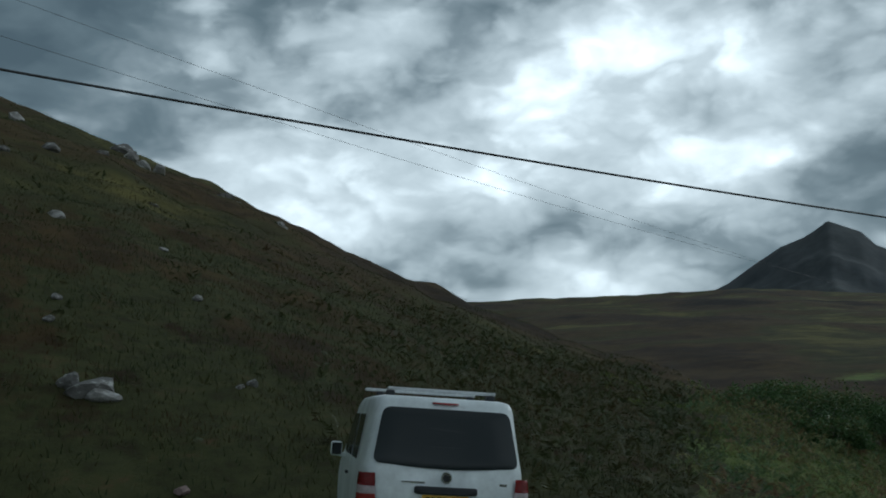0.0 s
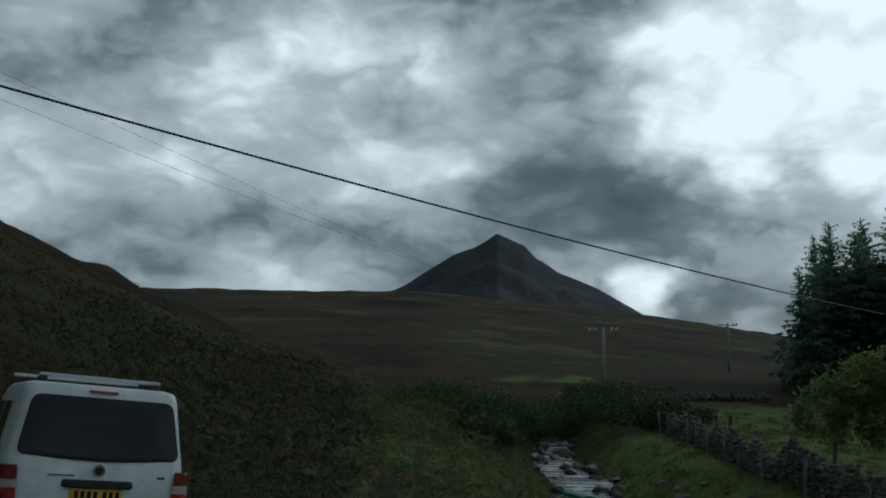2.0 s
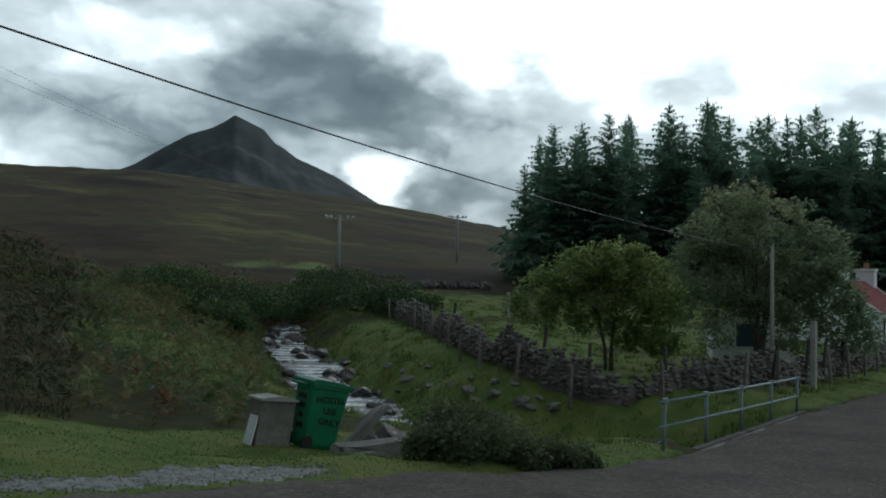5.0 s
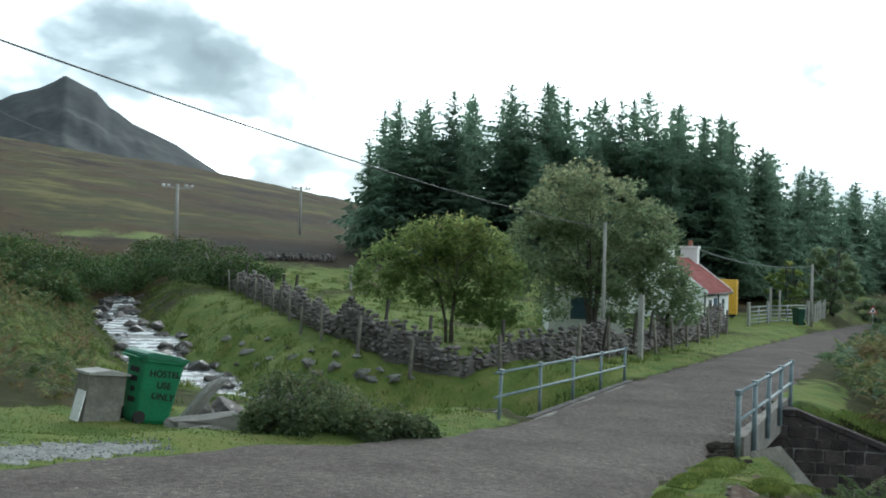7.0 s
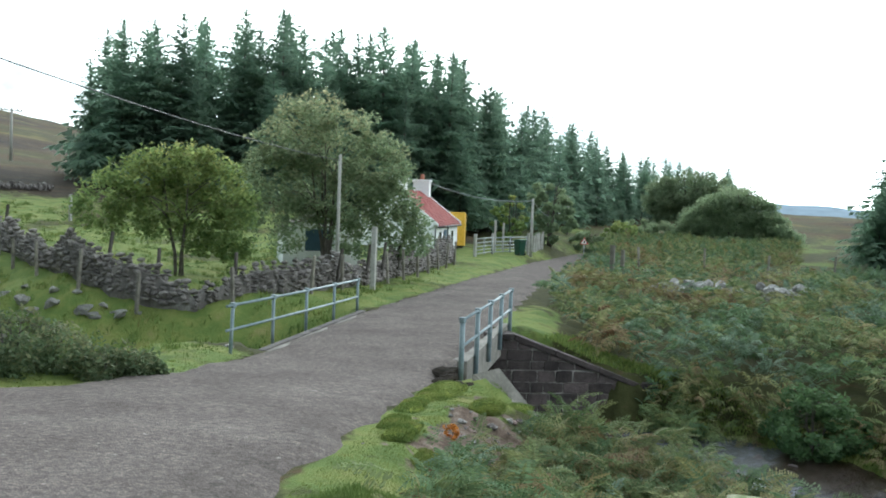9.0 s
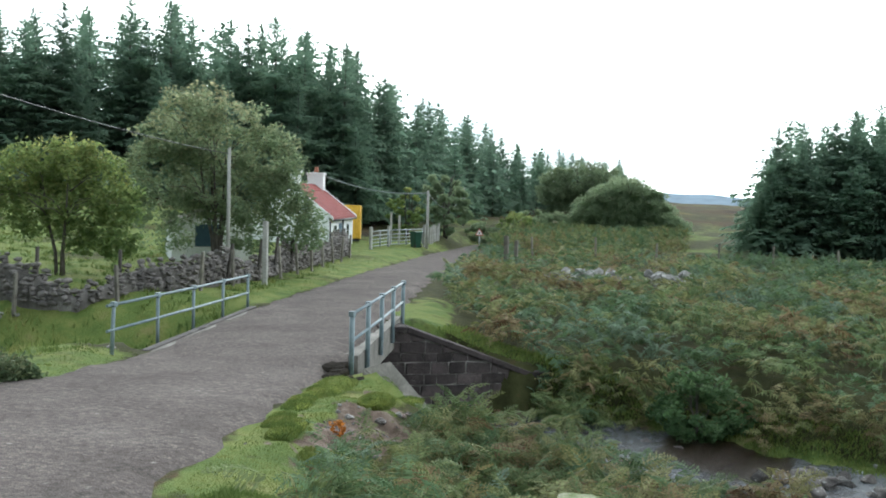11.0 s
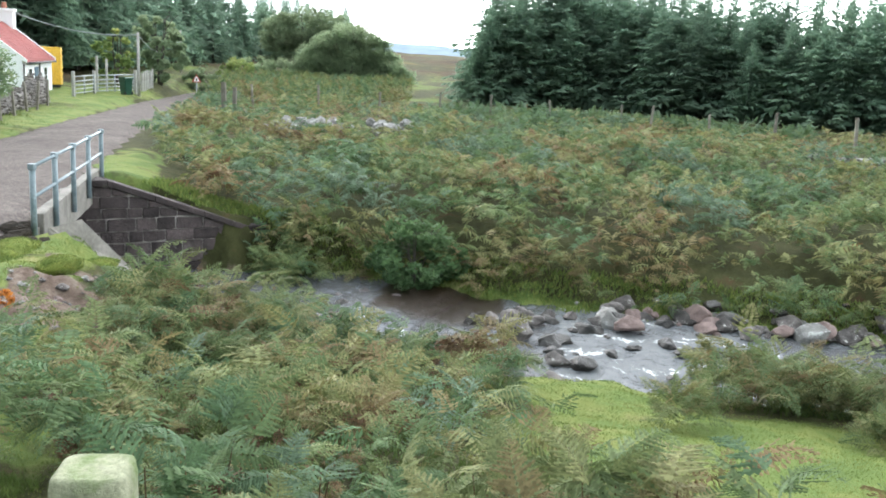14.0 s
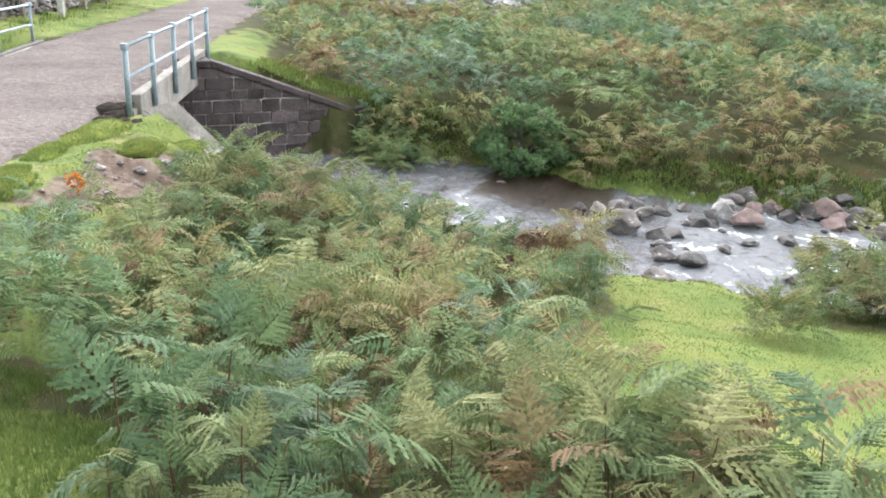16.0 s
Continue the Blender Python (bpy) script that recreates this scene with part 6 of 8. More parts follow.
def make_tree(x, y, h, spread, mat, label, seed, stems=3, leaf=0.10, clumps=150, per=70, low=0.25, flop=0.0, group="", name="tree", per_r=0.16, shape=1.0, lobes=None):
    """lobes: rounded masses of the crown as (across the view, height, radius), in metres."""
    rng = np.random.RandomState(seed)
    t = empty(name, pose(x, y, gz(x, y) - 0.05), label, "tree" if h > 2.2 else "shrub", group)
    bm = bmesh.new()
    tips = []
    for s in range(stems):
        a = 6.28 * s / stems + rng.uniform(-0.5, 0.5)
        lean = rng.uniform(0.15, 0.42) * spread
        p0 = Vector((0.12 * math.cos(a), 0.12 * math.sin(a), -0.15))
        p1 = Vector((lean * 0.25 * math.cos(a), lean * 0.25 * math.sin(a), h * 0.2))
        p2 = Vector((lean * 0.7 * math.cos(a), lean * 0.7 * math.sin(a), h * 0.5))
        p3 = Vector((lean * math.cos(a), lean * math.sin(a), h * 0.85))
        r = 0.022 * h / math.sqrt(stems) * 1.5
        tube(bm, [p0, p1, p2, p3], [r, r * 0.8, r * 0.5, r * 0.15], 7)
        for b in range(6):
            u = rng.uniform(0.25, 0.95)
            st = p1.lerp(p2, u * 2) if u < 0.5 else p2.lerp(p3, u * 2 - 1)
            ba = a + rng.uniform(-1.6, 1.6)
            ln = spread * rng.uniform(0.35, 0.6)
            en = st + Vector((math.cos(ba) * ln, math.sin(ba) * ln, h * rng.uniform(0.02, 0.22)))
            tube(bm, [st, st.lerp(en, 0.5) + Vector((0, 0, 0.04 * h)), en], [r * 0.35, r * 0.22, r * 0.06], 5)
            tips.append(en)
    part("trunk", bm, M_BARK, t)
    cs, rs = [], []
    if lobes:
        right = Vector((y, -x, 0)).normalized()
        deep = Vector((x, y, 0)).normalized()
        weight = np.array([l[2] ** 2 for l in lobes])
        for i in range(clumps):
            u, up, r = lobes[rng.choice(len(lobes), p=weight / weight.sum())]
            d = Vector(rng.normal(size=3)).normalized() * r * rng.uniform(0.35, 1.06) ** 0.5
            q = right * (u + d.x) + deep * d.y * 1.1 + Vector((0, 0, max(0.1, up + d.z * 0.95)))
            cs.append(tuple(q))
            rs.append(per_r * rng.uniform(0.5, 1.4))
    for i in range(0 if lobes else clumps):
        while True:
            q = rng.uniform(-1, 1, 3)
            n = np.linalg.norm(q)
            if 0.35 < n < 1:
                break
        q *= (0.8 + 0.2 * rng.uniform()) / max(n, 0.6)
        zz = low + (1 - low) * (q[2] + 1) / 2
        prof = 1.0 - 0.35 * max(0, zz - 0.55) * shape
        lump = 1 + 0.22 * math.sin(3 * math.atan2(q[1], q[0]) + seed) + 0.12 * math.sin(5 * q[2] + seed * 2)
        cs.append((q[0] * spread * prof * lump, q[1] * spread * prof * lump, h * (zz - 0.06) + flop * (q[0] ** 2 + q[1] ** 2) * -h * 0.2))
        rs.append(per_r * spread * rng.uniform(0.6, 1.3))
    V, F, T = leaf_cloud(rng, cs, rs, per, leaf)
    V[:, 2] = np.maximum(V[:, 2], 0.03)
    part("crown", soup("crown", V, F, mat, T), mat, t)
    return t


def at(az, r):
    a = radians(az)
    return r * math.sin(a), r * math.cos(a)


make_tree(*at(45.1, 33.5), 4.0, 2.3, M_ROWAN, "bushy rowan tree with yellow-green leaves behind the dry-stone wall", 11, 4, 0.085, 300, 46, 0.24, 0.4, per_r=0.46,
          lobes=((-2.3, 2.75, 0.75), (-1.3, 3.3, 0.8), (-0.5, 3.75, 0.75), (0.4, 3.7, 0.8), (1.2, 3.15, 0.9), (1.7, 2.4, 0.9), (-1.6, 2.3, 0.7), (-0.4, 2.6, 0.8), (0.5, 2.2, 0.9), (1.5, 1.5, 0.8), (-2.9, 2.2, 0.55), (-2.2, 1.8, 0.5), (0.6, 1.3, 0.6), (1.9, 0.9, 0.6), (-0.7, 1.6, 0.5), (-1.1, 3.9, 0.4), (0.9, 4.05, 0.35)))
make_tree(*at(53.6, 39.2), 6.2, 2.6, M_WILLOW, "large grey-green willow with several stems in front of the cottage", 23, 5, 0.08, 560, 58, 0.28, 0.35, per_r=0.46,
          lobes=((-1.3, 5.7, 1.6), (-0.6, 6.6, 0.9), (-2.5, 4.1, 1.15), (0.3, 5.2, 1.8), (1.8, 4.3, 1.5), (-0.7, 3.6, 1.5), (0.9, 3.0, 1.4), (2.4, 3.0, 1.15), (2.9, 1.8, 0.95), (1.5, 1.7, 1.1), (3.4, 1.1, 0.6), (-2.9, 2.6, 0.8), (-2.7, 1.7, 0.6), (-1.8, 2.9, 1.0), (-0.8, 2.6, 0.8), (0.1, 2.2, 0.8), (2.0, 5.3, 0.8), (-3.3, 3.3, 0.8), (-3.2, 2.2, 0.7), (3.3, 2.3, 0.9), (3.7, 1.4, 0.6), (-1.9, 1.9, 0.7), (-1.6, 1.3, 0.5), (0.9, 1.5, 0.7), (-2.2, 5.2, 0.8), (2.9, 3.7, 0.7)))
make_tree(*at(77.5, 100), 6.3, 4.2, M_FARTREE, "broad rounded broadleaf tree beyond the field", 31, 3, 0.12, 520, 90, 0.0, per_r=0.7,
          lobes=((-3.4, 2.6, 1.5), (-2.0, 4.0, 1.5), (-0.4, 4.5, 1.6), (1.1, 4.2, 1.7), (2.7, 3.3, 1.5), (3.9, 2.2, 1.3), (-4.7, 1.4, 1.2), (4.9, 1.1, 1.1), (-2.4, 1.6, 1.6), (0.0, 2.4, 2.0), (2.4, 1.4, 1.6), (5.8, 0.7, 0.7)))
make_tree(*at(75.2, 150), 9.5, 5.0, M_FARTREE, "rounded broadleaf tree beside the far plantation", 32, 3, 0.17, 420, 90, 0.0, per_r=1.0,
          lobes=((-4.5, 5.2, 3.0), (-1.2, 6.4, 3.0), (2.5, 6.0, 3.0), (5.6, 4.6, 2.6), (0.5, 3.0, 3.5), (-5.0, 2.5, 2.5), (5.5, 2.2, 2.5)))
make_tree(*at(66.9, 80), 6.0, 2.2, M_FARTREE, "bushy green tree beside the far end of the road", 33, 3, 0.16, 80, 80, 0.05, shape=1.6)
make_tree(*at(64.6, 76), 4.2, 1.4, M_ROWAN, "small yellow-green tree behind the gate", 34, 3, 0.14, 40, 60, 0.1)
for i, (az, r, h, s, m) in enumerate(((70.9, 92, 2.6, 2.2, M_ROWAN), (72.0, 98, 2.4, 2.0, M_FARTREE), (69.2, 90, 2.2, 1.8, M_FARTREE), (73.6, 100, 2.3, 2.6, M_FARTREE))):
    make_tree(*at(az, r), h, s, m, "garden shrub beyond the bracken field", 40 + i, 3, 0.13, 45, 60, 0.05, group="garden shrubs", name="shrub")
# low shrubs on the near verge beyond the road
for i, (az, r, h, s) in enumerate(((36.4, 14.0, 0.95, 0.70), (38.6, 14.1, 0.80, 0.55), (34.6, 14.0, 0.55, 0.42), (41.5, 14.0, 0.52, 0.55), (42.9, 14.2, 0.40, 0.35))):
    make_tree(*at(az, r), h, s, M_BRAMBLE, "low straggling green shrub on the grass verge", 50 + i, 5, 0.036, 60, 55, 0.02, group="verge shrubs", name="shrub", per_r=0.34)
# bright nettle-like bush on the far bank of the stream, gorse by the upper stream
make_tree(20.95, 2.75, 1.6, 0.9, M_NETTLE, "bright green leafy bush on the stream bank", 61, 4, 0.06, 80, 70, 0.02, group="bank bushes", name="shrub", per_r=0.22)
for i, (az, r, h, s) in enumerate(((21.4, 52, 1.9, 3.0), (23.2, 60, 2.2, 3.4), (24.8, 66, 2.4, 3.6), (30.3, 62, 2.2, 3.4), (31.6, 56, 1.7, 2.6), (26.2, 68, 2.0, 3.4), (28.4, 70, 2.0, 3.2), (20.4, 62, 2.0, 3.6), (33.0, 60, 1.2, 2.0), (18.6, 56, 1.6, 2.8), (21.6, 43, 1.2, 2.0))):
    make_tree(*at(az, r), h, s, M_SHRUB, "dark green gorse thicket beside the upper stream", 70 + i, 4, 0.09, 75, 65, 0.0, group="gorse thickets", name="shrub", per_r=0.24)


# ---- rocks ----
BOULDERS = [stone_mesh("boulder", 100 + i, M_ROCK, 3, 0.22) for i in range(5)]
WET = [stone_mesh("boulder", 200 + i, M_WETROCK, 3, 0.22) for i in range(4)]
PALE = [stone_mesh("boulder", 330 + i, M_PALEROCK, 2, 0.25) for i in range(4)]
PINK = [stone_mesh("boulder", 300 + i, M_PINKROCK, 3, 0.2) for i in range(2)]


def slab_mesh(seed, mat=M_SLAB):
    """A long angular unit slab with broken ends."""
    rng = random.Random(seed)
    bm = bmesh.new()
    box(bm, -0.5, 0.5, -0.5, 0.5, -0.5, 0.5)
    bmesh.ops.subdivide_edges(bm, edges=bm.edges[:], cuts=2, use_grid_fill=True)
    for v in bm.verts:
        v.co += Vector([rng.uniform(-0.07, 0.07) for _ in range(3)])
        v.co.z += 0.25 * v.co.x * (1 if v.co.z > 0.3 else 0)
    bmesh.ops.bevel(bm, geom=[e for e in bm.edges if e.calc_face_angle(0) > 0.9], offset=0.03, segments=1, affect="EDGES")
    me = bpy.data.meshes.new("stone_slab")
    bm.to_mesh(me)
    bm.free()
    me.materials.append(mat)
    return me


CLODS = [stone_mesh("boulder", 395 + i, M_EARTH, 2, 0.3) for i in range(3)]
KNOBS = [stone_mesh("boulder", 380 + i, M_OUTCROP, 3, 0.3) for i in range(4)]
SLABS = [slab_mesh(350 + i) for i in range(4)]


def put_rock(x, y, sx, sy, sz, meshes, label, group, sink=0.3, z=None, rng=random.Random(77), tilt=8, heap=None):
    me = rng.choice(meshes)
    zz = gz(x, y) if z is None else z
    m = pose(x, y, zz + sz * (0.5 - sink), rng.uniform(-tilt, tilt), rng.uniform(-tilt, tilt), rng.uniform(0, 360)) @ Matrix.Diagonal((sx, sy, sz, 1))
    if heap is not None:
        heap.append((me, m))
        return None
    ob = new("boulder", me)
    ob.matrix_world = m
    return tagged(ob, label, "rock", group)


def join_rocks(name, heap, label):
    """Many far stones as one mesh, each with its own material."""
    V, F, slots, idx = [], [], [], []
    for me, m in heap:
        b = len(V)
        V.extend(tuple(m @ v.co) for v in me.vertices)
        F.extend(tuple(b + i for i in p.vertices) for p in me.polygons)
        mat = me.materials[0]
        if mat not in slots:
            slots.append(mat)
        idx.extend([slots.index(mat)] * len(me.polygons))
    me = mesh_of(name, V, F)
    for mat in slots:
        me.materials.append(mat)
    me.polygons.foreach_set("material_index", idx)
    return tagged(new(name, me), label, "rock", kind="stuff")


def place_rocks():
    rng = random.Random(8)
    grey, wet, pink = "rounded grey boulder at the edge of the stream", "wet black rock in the running water", "smooth pinkish boulder beside the stream"
    g = "stream rocks"
    put_rock(18.0, 0.4, 0.85, 0.6, 0.6, BOULDERS, grey, g, 0.25, -5.22)
    for x, y, s in ((18.8, 1.3, 0.45), (18.95, 0.95, 0.42), (19.1, 0.6, 0.55), (18.95, 0.1, 0.45), (19.3, 0.25, 0.45), (19.5, -0.2, 0.42), (19.8, 0.4, 0.3), (19.7, -0.6, 0.38), (20.0, 3.0, 0.35), (19.4, -1.1, 0.4), (19.75, -1.4, 0.45)):
        put_rock(x, y, s, s * 0.8, s * 0.7, BOULDERS, grey, g, 0.25, -5.22)
    put_rock(19.2, -1.75, 0.8, 0.55, 0.42, PINK, pink, g, 0.25, -5.2)
    for i in range(95):
        u = rng.uniform(0, 1)
        x = 20.0 + 0.3 * u + rng.gauss(0, 0.36)
        y = -0.3 - 8 * u + 0.5 * math.sin(i * 2.4)
        s = 0.16 + 0.62 * rng.random() ** 2.2
        put_rock(x, y, s * rng.uniform(0.9, 1.3), s, s * 0.75, rng.choice((BOULDERS, BOULDERS, BOULDERS, PALE, WET, PINK)), grey, g, 0.25, max(gz(x, y), -5.3))
    for i in range(19):
        x, y = 17.4 + rng.uniform(-1.3, 1.9), -1.4 + rng.uniform(-2.2, 1.6)
        s = 0.14 + 0.5 * rng.random() ** 1.6
        put_rock(x, y, s * 1.25, s, s * 0.6, WET, wet, g, 0.45, -5.22)
    for x, y, s, m in ((16.75, -0.35, 0.55, BOULDERS), (15.6, -0.3, 0.6, BOULDERS), (15.2, -0.9, 0.7, BOULDERS), (15.1, -1.6, 0.5, PINK), (15.4, 0.3, 0.5, WET), (15.7, -2.5, 0.45, WET)):
        put_rock(x, y, s, s * 0.8, s * 0.6, m, grey if m is BOULDERS else wet if m is WET else pink, g, 0.3, -5.2)
    for i in range(6):
        put_rock(19.9 + rng.uniform(-0.3, 0.6), 3.4 + rng.uniform(-0.4, 3.0), 0.36, 0.3, rng.uniform(0.15, 0.3), BOULDERS + WET, grey, g, 0.3, -5.15)
    # the low step in the stream
    for i in range(9):
        put_rock(16.0 + i * 0.42 + rng.uniform(-0.15, 0.15), 3.6 + rng.uniform(-0.4, 0.4) + 0.08 * i, 0.5, 0.45, 0.3, WET, wet, g, 0.5, -5.12)
    # upper stream: rocks in and along the white water
    idx = np.arange(len(STREAM))
    heap = []
    for i in range(125):
        k = rng.uniform(1.2, 8.6)
        x, y = float(np.interp(k, idx, STREAM[:, 0])), float(np.interp(k, idx, STREAM[:, 1]))
        hw = float(np.interp(k, idx, HALF_W))
        o = rng.choice((-1, 1)) * (hw + 0.45) * rng.uniform(0.3, 1.5)
        s = 0.22 + 0.75 * rng.random() ** 2
        put_rock(x + o, y + rng.uniform(-0.5, 0.5), s * 1.3, s, s * 0.7, WET if rng.random() < 0.55 else BOULDERS, "dark rock beside the upper stream", "upper stream rocks", 0.3, max(gz(x + o, y), float(np.interp(k, idx, WATER_Z)) - 0.1), heap=heap)
    join_rocks("upper_stream_rocks", heap, "dark and grey rocks in and along the upper stream")
    # outcrops on the grass between stream and wall
    for x, y, s in ((19.7, 30.1, 0.8), (19.1, 27.8, 0.75), (18.55, 24.8, 1.0), (18.75, 23.8, 0.85), (18.8, 22.5, 0.7), (20.0, 30.9, 0.6), (18.9, 22.1, 0.6), (20.1, 32.1, 0.7), (18.6, 25.8, 0.7), (18.4, 24.2, 0.6), (19.2, 21.4, 0.6), (18.0, 28.6, 1.1), (17.5, 23.4, 0.8), (17.9, 21.0, 0.7), (18.3, 19.6, 0.6), (19.0, 18.6, 0.5)):
        put_rock(x, y, s * 0.9, s * 0.6, s * 0.45, KNOBS, "grey rock outcrop in the grass by the stream", "grass rocks", 0.52, tilt=16)
        put_rock(x + 0.7 * s, y - 0.5 * s, s * 0.45, s * 0.35, s * 0.25, KNOBS, "grey rock outcrop in the grass by the stream", "grass rocks", 0.4, tilt=20)
    # slabs beside the bin
    for x, y, sx, sy, sz, rx, ry, rz in ((8.1, 13.75, 0.15, 0.30, 0.85, 0, 40, -25), (9.05, 13.4, 0.18, 0.36, 0.75, 10, 36, -30), (7.75, 13.0, 1.1, 0.42, 0.30, 0, 3, -6), (7.5, 12.75, 0.35, 0.2, 0.08, 0, 0, 10)):
        ob = new("stone_slab", rng.choice(SLABS))
        ob.matrix_world = pose(x, y, gz(x, y) + sz * 0.36, rx, ry, rz) @ Matrix.Diagonal((sx, sy, sz, 1))
        tagged(ob, "pale grey stone slab lying by the bin", "rock", "slabs by the bin")
    for x, y, s in ((8.35, 14.15, 0.5), (9.0, 14.4, 0.62), (8.75, 13.9, 0.4), (9.4, 14.0, 0.45)):
        put_rock(x, y, s * 1.2, s, s * 0.9, BOULDERS, "dark rounded rock behind the slabs by the bin", "slabs by the bin", 0.3)
    # rocks on the hillside
    for az, r, s in ((-20.4, 23.2, 1.5), (-19.5, 23.0, 0.9), (-21.3, 23.6, 0.9), (-15.1, 18.6, 0.45), (-22.3, 44, 1.0), (-16.4, 44, 0.6), (-22.2, 30.6, 0.5), (18.1, 22.0, 0.4), (-18.4, 95, 2.6), (-17.6, 93, 3.0), (-18.9, 98, 3.0), (-16.8, 90, 2.4), (-13.0, 96, 2.8), (-12.3, 93, 2.4), (-22.8, 70, 1.6), (-17.0, 60, 0.9), (-25.2, 60, 1.0), (-11.3, 25, 0.5), (-12.0, 24.5, 0.4), (-22.6, 28, 0.5), (-14.5, 34, 0.6), (-20, 80, 1.6), (-9.5, 88, 2.0), (-24.5, 92, 2.2)):
        x, y = at(az, r)
        pale = r < 19 and az < 0
        put_rock(x, y, s, s * 0.7, s * 0.55, PINK if pale else PALE, "pink boulder in the grass" if pale else "pale grey rock showing through the hillside grass", "hillside rocks", 0.35)
    # tumbled wall in the bracken
    for i in range(64):
        az = rng.choice((rng.uniform(73.0, 77.5), rng.uniform(75.0, 79.5), rng.uniform(79.0, 81.3), rng.uniform(103.8, 108.5)))
        r = 37.5 + rng.uniform(-0.5, 0.5) + (az - 75) * 0.06
        x, y = at(az, r)
        s = rng.uniform(0.3, 0.62)
        put_rock(x, y, s * 1.2, s, s * 0.8, PALE, "pale lichen-covered stone of a tumbled field wall", "tumbled wall stones", 0.0, gz(x, y) + rng.uniform(0.12, 0.42))
    for x, y, s in ((14.1, 12.75, 0.8), (14.5, 13.0, 0.6)):
        put_rock(x, y, s, s * 0.8, s * 0.8, WET, "dark earth and stone under the end of the railing", "kerb stones", 0.4, -3.4)
    # earth and stones at the road's edge by the railing
    for i in range(8):
        put_rock(13.4 + rng.uniform(-0.5, 0.6), 7.35 + rng.uniform(-0.25, 0.15), 0.4, 0.35, 0.25, CLODS, "dark clod of earth at the broken road edge", "kerb stones", 0.4, -3.12)
    for x, y, s in ((13.75, 7.6, 0.45), (14.1, 7.72, 0.5), (14.45, 7.95, 0.55), (14.8, 8.05, 0.45), (13.5, 7.5, 0.35)):
        put_rock(x, y, s * 1.3, s * 0.75, s * 0.5, CLODS, "dark clod of earth at the broken road edge", "kerb stones", 0.35, -3.08)


place_rocks()


# ---- moss cushions and stones on the mound by the road ----
def make_mound():
    rng = random.Random(31)
    domes = []
    for k in range(4):
        bm = bmesh.new()
        bmesh.ops.create_icosphere(bm, subdivisions=4, radius=0.5)
        for v in bm.verts:
            n = noise.noise(v.co * 3.0 + Vector((k * 9.1, 0, 0))) * 0.14 + noise.noise(v.co * 9.0 + Vector((0, k * 5.3, 0))) * 0.06 + noise.noise(v.co * 24) * 0.03
            v.co *= 1 + n
        for f in bm.faces:
            f.smooth = True
        me = bpy.data.meshes.new("moss_cushion")
        bm.to_mesh(me)
        bm.free()
        me.materials.append(M_MOSS)
        domes.append(me)
    spots = [(12.7, 7.0, 1.5, 0.62, 0.30), (12.1, 6.85, 1.0, 0.5, 0.22), (11.7, 5.75, 0.75, 0.5, 0.30), (12.9, 5.85, 0.9, 0.45, 0.18), (12.3, 5.15, 0.9, 0.45, 0.2), (11.0, 6.55, 1.0, 0.35, 0.14), (9.0, 5.45, 0.9, 0.35, 0.16), (8.5, 4.75, 0.7, 0.4, 0.14), (9.6, 5.95, 0.8, 0.3, 0.12)]

    nrg, tufts = np.random.RandomState(8), []
    for x, y, a, b, h in spots:
        h *= 0.72
        ob = new("moss_cushion", rng.choice(domes))
        ob.matrix_world = pose(x, y, gz(x, y) + 0.02, 0, 0, 20 + rng.uniform(-12, 12)) @ Matrix.Diagonal((a, b, h, 1))
        tagged(ob, "yellow-green moss cushion on rough ground", "moss", "moss cushions")
        q = nrg.uniform(-1, 1, (2600, 2))
        q = q[np.hypot(q[:, 0], q[:, 1]) < 1.25]
        c, sn = math.cos(radians(20)), math.sin(radians(20))
        lx, ly = q[:, 0] * a * 0.5, q[:, 1] * b * 0.5
        px, py = x + lx * c - ly * sn, y + lx * sn + ly * c
        pz = np.maximum(ground(px, py), gz(x, y) + 0.02 + 0.46 * h * np.sqrt(np.clip(1 - (q ** 2).sum(1), 0, 1)))
        tufts.append(np.column_stack([px, py, pz]))
    crowns = np.concatenate(tufts)
    for i in range(70):
        x, y = 10.5 + rng.gauss(0, 0.75), 5.15 + rng.gauss(0, 0.32)
        s = 0.03 + 0.11 * rng.random() ** 2
        put_rock(x, y, s * 1.3, s, s * 0.7, rng.choice((PALE, PINK, BOULDERS)), "small stone lying in the bare reddish soil", "mound stones", 0.3)
    make_tree(9.6, 5.15, 0.22, 0.09, M_ORANGELEAF, "small plant with withered orange leaves on the mound", 91, 3, 0.026, 12, 16, 0.1, name="plant", per_r=0.4)
    return crowns


MOSS_TUFTS = make_mound()


